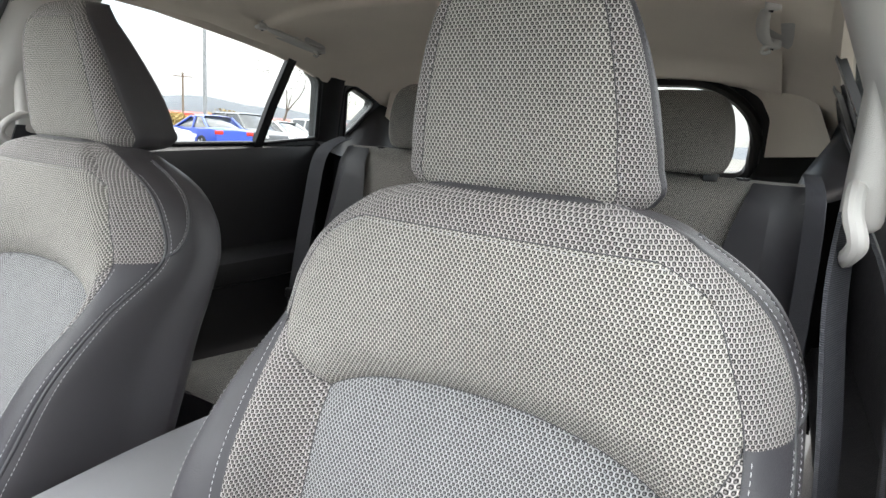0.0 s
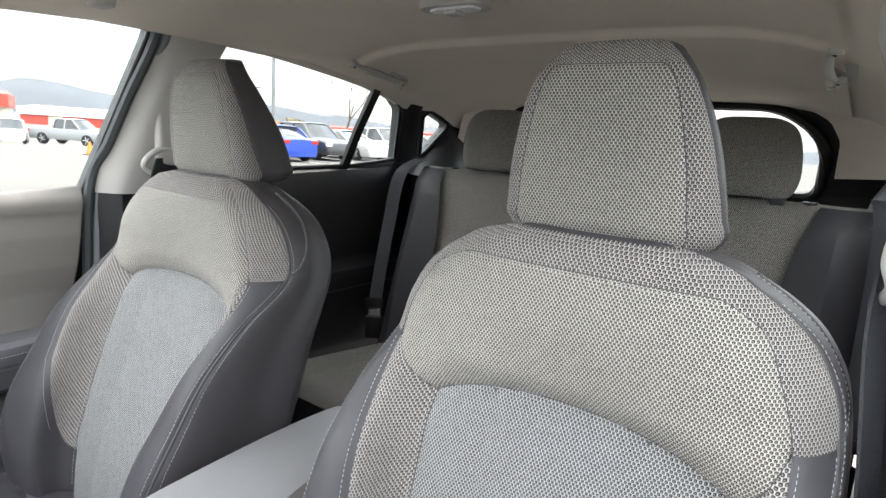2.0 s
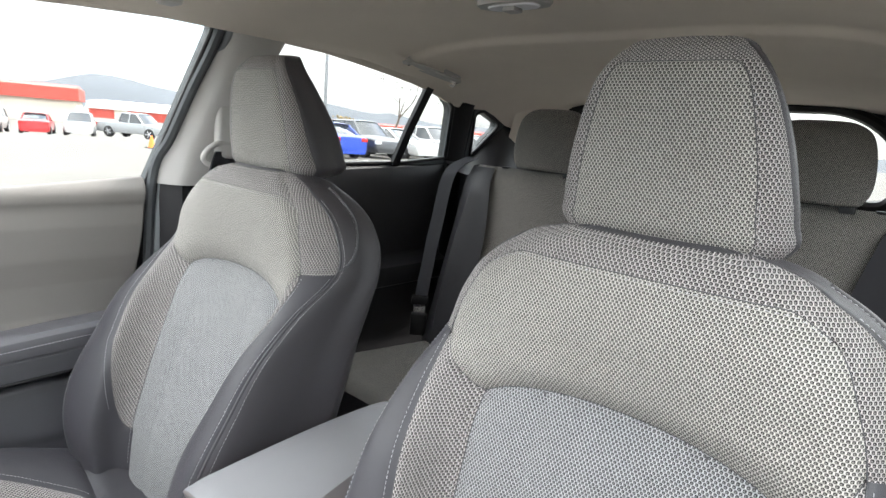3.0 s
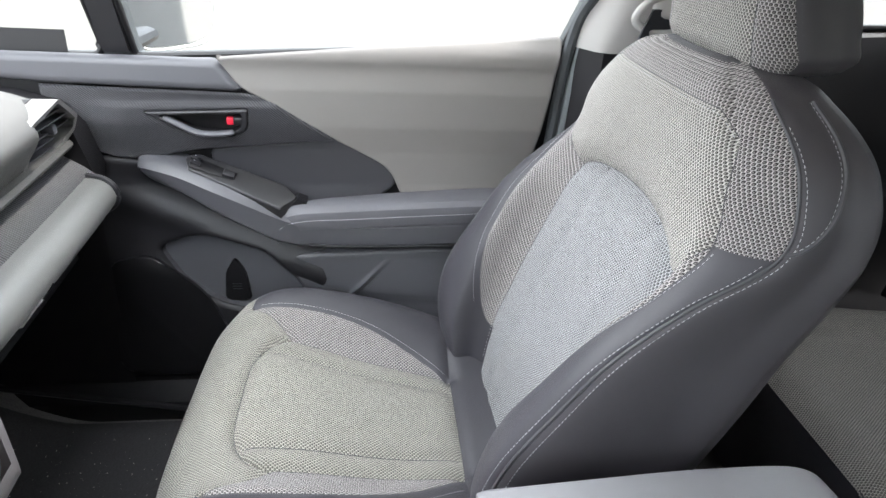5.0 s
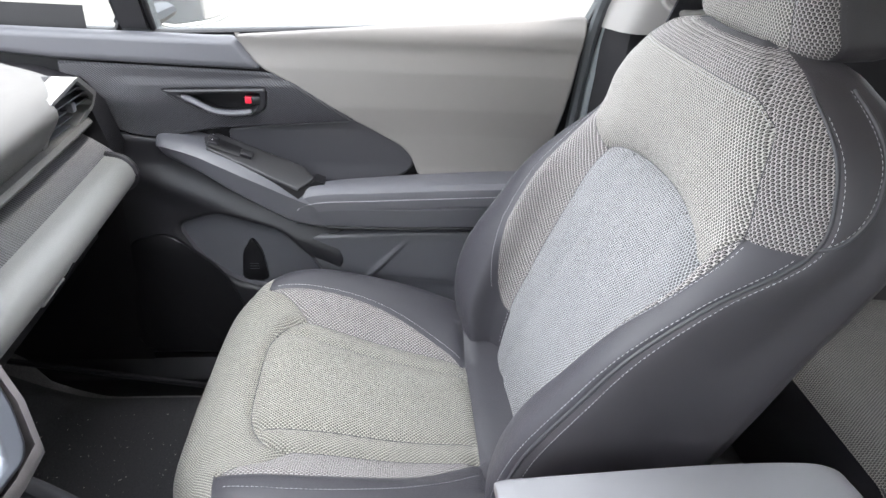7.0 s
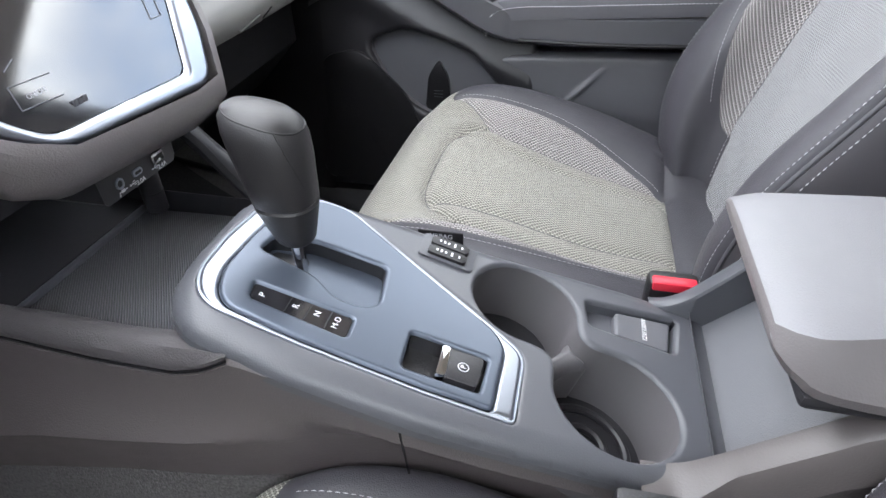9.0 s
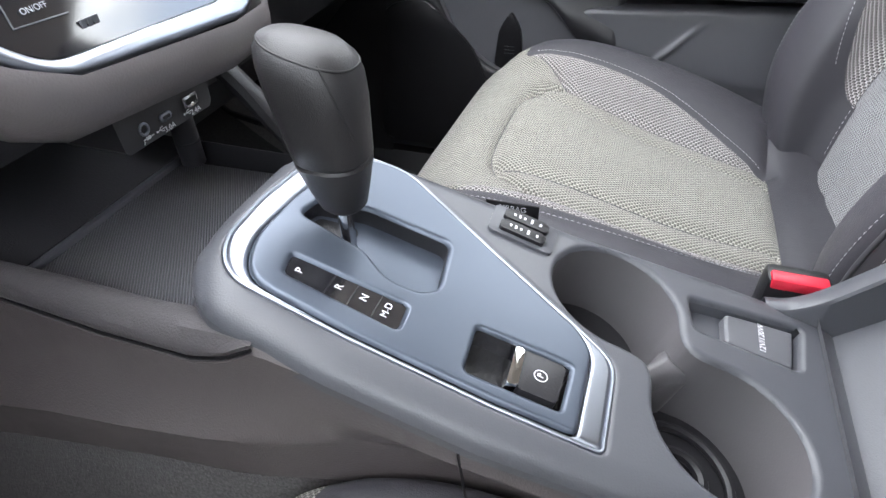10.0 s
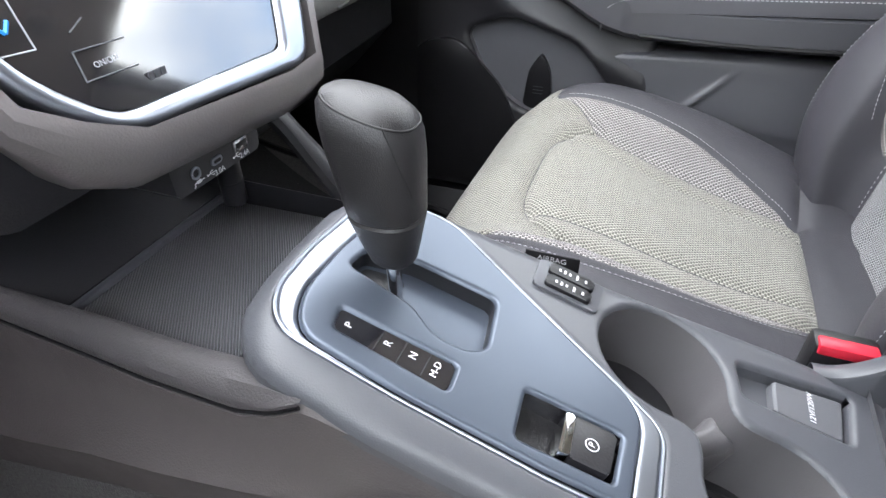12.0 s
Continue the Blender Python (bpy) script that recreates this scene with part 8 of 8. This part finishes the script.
def bare_tree(x, y, h, seed, leafy, material_leaf, label):
    rng = random.Random(seed)
    t = thing("tree", (x, y, ground_z(x)), label, "tree", "trees")
    bm = bmesh.new()
    tips = []

    def limb(p, d, ln, r, depth):
        pts, rad = [p], [r]
        q = Vector(p)
        for k in range(4):
            d = (d + Vector((rng.uniform(-0.22, 0.22), rng.uniform(-0.22, 0.22), rng.uniform(-0.05, 0.15)))).normalized()
            q = q + d * ln / 4
            pts.append(tuple(q)); rad.append(r * (1 - 0.14 * (k + 1)))
        add(bm, tube(pts, rad, 6 if depth < 2 else 4))
        if depth >= 4:
            tips.append(q.copy())
            return
        for k in range(rng.choice((2, 3, 3))):
            nd = (d + Vector((rng.uniform(-0.8, 0.8), rng.uniform(-0.8, 0.8), rng.uniform(-0.1, 0.5)))).normalized()
            limb(tuple(Vector(pts[rng.choice((3, 4))])), nd, ln * rng.uniform(0.6, 0.8), rad[-1] * 0.8, depth + 1)
    limb((x, y, ground_z(x)), Vector((0, 0, 1)), h * 0.33, h * 0.022, 0)
    part("trunk", bm, M_BARK, t)
    if leafy:
        verts, faces = [], []
        for q in tips:
            for k in range(leafy):
                c = q + Vector((rng.gauss(0, 0.35), rng.gauss(0, 0.35), rng.gauss(0, 0.3)))
                a, b = Vector((rng.uniform(-1, 1), rng.uniform(-1, 1), rng.uniform(-1, 1))).normalized() * 0.09, Vector((rng.uniform(-1, 1), rng.uniform(-1, 1), rng.uniform(-1, 1))).normalized() * 0.07
                i = len(verts)
                verts += [c - a, c - b, c + a, c + b]
                faces.append((i, i + 1, i + 2, i + 3))
        link_mesh("crown", verts, faces, material_leaf, t)
    return t


M_LEAFG = mat("sparse_olive_leaves", (0.10, 0.11, 0.05), 0.8, vary=0.4)
M_LEAFY = mat("golden_bush_leaves", (0.28, 0.20, 0.07), 0.85, vary=0.4)
bare_tree(-33.0, 32.5, 8.0, 5, 3, M_LEAFG, "bare spring tree with thin grey limbs")
bare_tree(-33.0, 38.5, 7.5, 8, 4, M_LEAFG, "bare spring tree with thin grey limbs")
bare_tree(16.0, 60.0, 7.0, 11, 40, M_LEAFG, "green leafy tree beyond the lot")
bare_tree(22.0, 56.0, 6.0, 12, 40, M_LEAFG, "green leafy tree beyond the lot")


def bush(x, y, w, h, seed, material, label):
    rng = random.Random(seed)
    g = ground_z(x)
    b = thing("bush", (x, y, g), label, "bush", "bushes")
    verts, faces = [], []
    lobes = [(rng.uniform(-0.4, 0.4) * w, rng.uniform(-0.3, 0.3) * w, rng.uniform(0.3, 0.75) * h, rng.uniform(0.18, 0.3) * w) for k in range(9)]
    for k in range(2600):
        lx, ly, lz, r = rng.choice(lobes)
        d = Vector((rng.gauss(0, 1), rng.gauss(0, 1), rng.gauss(0, 1))).normalized() * r * rng.uniform(0.75, 1.05)
        c = Vector((x + lx, y + ly, max(g + 0.05, g + lz + d.z * h / w * 1.1))) + Vector((d.x, d.y, 0))
        a = Vector((rng.uniform(-1, 1), rng.uniform(-1, 1), rng.uniform(-1, 1))).normalized() * 0.16
        e = Vector((rng.uniform(-1, 1), rng.uniform(-1, 1), rng.uniform(-1, 1))).normalized() * 0.12
        i = len(verts)
        verts += [c - a, c - e, c + a, c + e]
        faces.append((i, i + 1, i + 2, i + 3))
    link_mesh("foliage", verts, faces, material, b)
    part("stem", tube([(x, y, g), (x, y, g + 0.5 * h)], 0.12, 6), M_BARK, b)


bush(-46, 38.5, 6.0, 3.4, 2, M_LEAFY, "golden-brown rounded bush behind the parked cars")
bush(-50, 37.0, 5.0, 2.8, 3, M_LEAFY, "golden-brown rounded bush behind the parked cars")
bush(8, 44, 9.0, 2.6, 6, M_LEAFG, "green hedge beyond the lot")
bush(14, 46, 9.0, 2.4, 7, M_LEAFG, "green hedge beyond the lot")

M_REDSID = mat("red_metal_siding", (0.48, 0.07, 0.05), 0.6, vary=0.08, vscale=0.5)
M_BEIGE = mat("beige_block_wall", (0.55, 0.50, 0.42), 0.85, vary=0.1, vscale=0.6)
M_WHITEW = mat("white_panel_wall", (0.72, 0.72, 0.71), 0.6, vary=0.05, vscale=0.4)
M_BLUEW = mat("blue_window_band", (0.10, 0.30, 0.45), 0.2)


def long_building(name, label, p0, p1, deep, h, zr, wallm, roofm, windows=()):
    """A long low building whose front runs from p0 to p1."""
    p0, p1 = Vector((*p0, 0)), Vector((*p1, 0))
    u = (p1 - p0).normalized()
    n = Vector((u.y, -u.x, 0))
    if n.dot(-p0) > 0:
        n = -n
    ln = (p1 - p0).length
    to = lambda a, b, z: tuple(p0 + u * a + n * b + Vector((0, 0, ground_z(-60) + z)))
    b = thing(name, to(ln / 2, deep / 2, 0), label, "building", "buildings")
    box = lambda a0, a1, b0, b1, z0, z1: loft([[to(a0, b0, z), to(a1, b0, z), to(a1, b1, z), to(a0, b1, z)] for z in (z0, z1)])
    part("wall", box(0, ln, 0, deep, 0, zr), wallm, b, smooth=False)
    part("roof", loft([[to(-0.4, -0.5, zr), to(ln + 0.4, -0.5, zr), to(ln + 0.4, deep + 0.5, zr), to(-0.4, deep + 0.5, zr)], [to(-0.4, -0.5, zr + (h - zr) * 0.75), to(ln + 0.4, -0.5, zr + (h - zr) * 0.75), to(ln + 0.4, deep + 0.5, zr + (h - zr) * 0.75), to(-0.4, deep + 0.5, zr + (h - zr) * 0.75)], [to(0, deep * 0.4, h), to(ln, deep * 0.4, h), to(ln, deep * 0.6, h), to(0, deep * 0.6, h)]]), roofm, b, smooth=False)
    for a0, a1, z0, z1 in windows:
        part("window", box(a0, a1, -0.06, 0.05, z0, z1), M_BLUEW, b, smooth=False)
    for k in range(int(ln // 14)):
        part("door", box(6 + 14 * k, 9 + 14 * k, -0.05, 0.05, 0, 2.6), M_BEIGE if wallm is not M_BEIGE else M_WHITEW, b, smooth=False)
    return b


long_building("building", "long low building with a red metal roof band", (-112, -2), (-100, 31), 18, 5.6, 3.2, M_BEIGE, M_REDSID)
long_building("building", "white industrial building with blue window bands", (-130, -14), (-134, 8), 25, 8.6, 7.8, M_WHITEW, M_WHITEW, ((6, 17, 4.8, 5.6), (14, 19, 3.8, 6.4)))
long_building("building", "distant low building with red siding and pale roof", (-160, 52), (-128, 84), 16, 4.4, 2.2, M_REDSID, M_WHITEW)
long_building("building", "distant low building with red siding", (-150, 100), (-105, 150), 16, 4.6, 2.6, M_BEIGE, M_REDSID)
long_building("building", "distant low building with red siding", (-78, 118), (-48, 150), 14, 4.8, 2.4, M_BEIGE, M_REDSID)
tk = thing("box_truck", (-36, -5.5, ground_z(-36)), "dark grey box truck parked in the lot", "truck")
part("cargo_box", cbox(-37.2, -34.8, -9.5, -4.9, 0.15, 3.2, 0.05), PAINT["black"], tk)
part("chassis", cbox(-36.9, -35.1, -9.5, -4.8, -0.2, 0.2, 0.04), M_TYRE, tk)
part("tail_lamp", cbox(-35.4, -35.0, -4.85, -4.75, -0.1, 0.1, 0.02), M_TAIL, tk)
for wy in (-8.6, -6.0):
    for wx in (-37.0, -35.2):
        part("wheel", loft([[(wx + xo, wy + 0.42 * math.cos(a), ground_z(-36) + 0.42 + 0.42 * math.sin(a)) for a in np.linspace(0, 2 * math.pi, 20, endpoint=False)] for xo in (-0.14, 0.14)]), M_TYRE, tk)
cone = thing("traffic_cone", (-21.0, 9.3, GROUND), "small orange traffic cone standing in the lot", "traffic cone")
part("cone", tube([(-21.0, 9.3, GROUND + 0.02), (-21.0, 9.3, GROUND + 0.45)], [0.13, 0.03], 12), mat("orange_plastic", (0.8, 0.22, 0.03), 0.5), cone)
part("base", cbox(-21.18, -20.82, 9.12, 9.48, GROUND, GROUND + 0.03, 0.01), M_TYRE, cone)

# hills far off, all round, highest over the front passenger side
# distance haze is painted as the hills' own blue-grey colour
M_HILL = mat("hazy_blue_hills", (0.085, 0.094, 0.108), 0.95, vary=0.25, vscale=0.004)
rows = []
for k in range(241):
    az = math.pi * 2 * k / 240
    deg = math.degrees(az)
    e = 1.0 + 1.7 * math.exp(-((deg - 71) / 5) ** 2) + 0.8 * math.exp(-((deg - 61) / 4) ** 2) + 1.1 * math.exp(-((deg - 53) / 4) ** 2) + 0.4 * math.exp(-((deg - 46) / 3) ** 2)
    e += 0.35 * noise.noise((deg * 0.25, 0.0, 0.0)) + 0.15 * noise.noise((deg * 0.9, 3.0, 0.0))
    ht = max(10, 2600 * math.tan(radians(e)))
    d = Vector((-math.sin(az), math.cos(az), 0))
    rows.append([tuple(d * 2300 + Vector((0, 0, GROUND - 5))), tuple(d * 2420 + Vector((0, 0, ht * 0.45))), tuple(d * 2600 + Vector((0, 0, ht))), tuple(d * 2900 + Vector((0, 0, ht * 0.5)))])
ob = part("backdrop", loft(rows, close=False), M_HILL)
tagged(ob, "hazy blue-grey hills along the horizon", "hills", kind="structure")
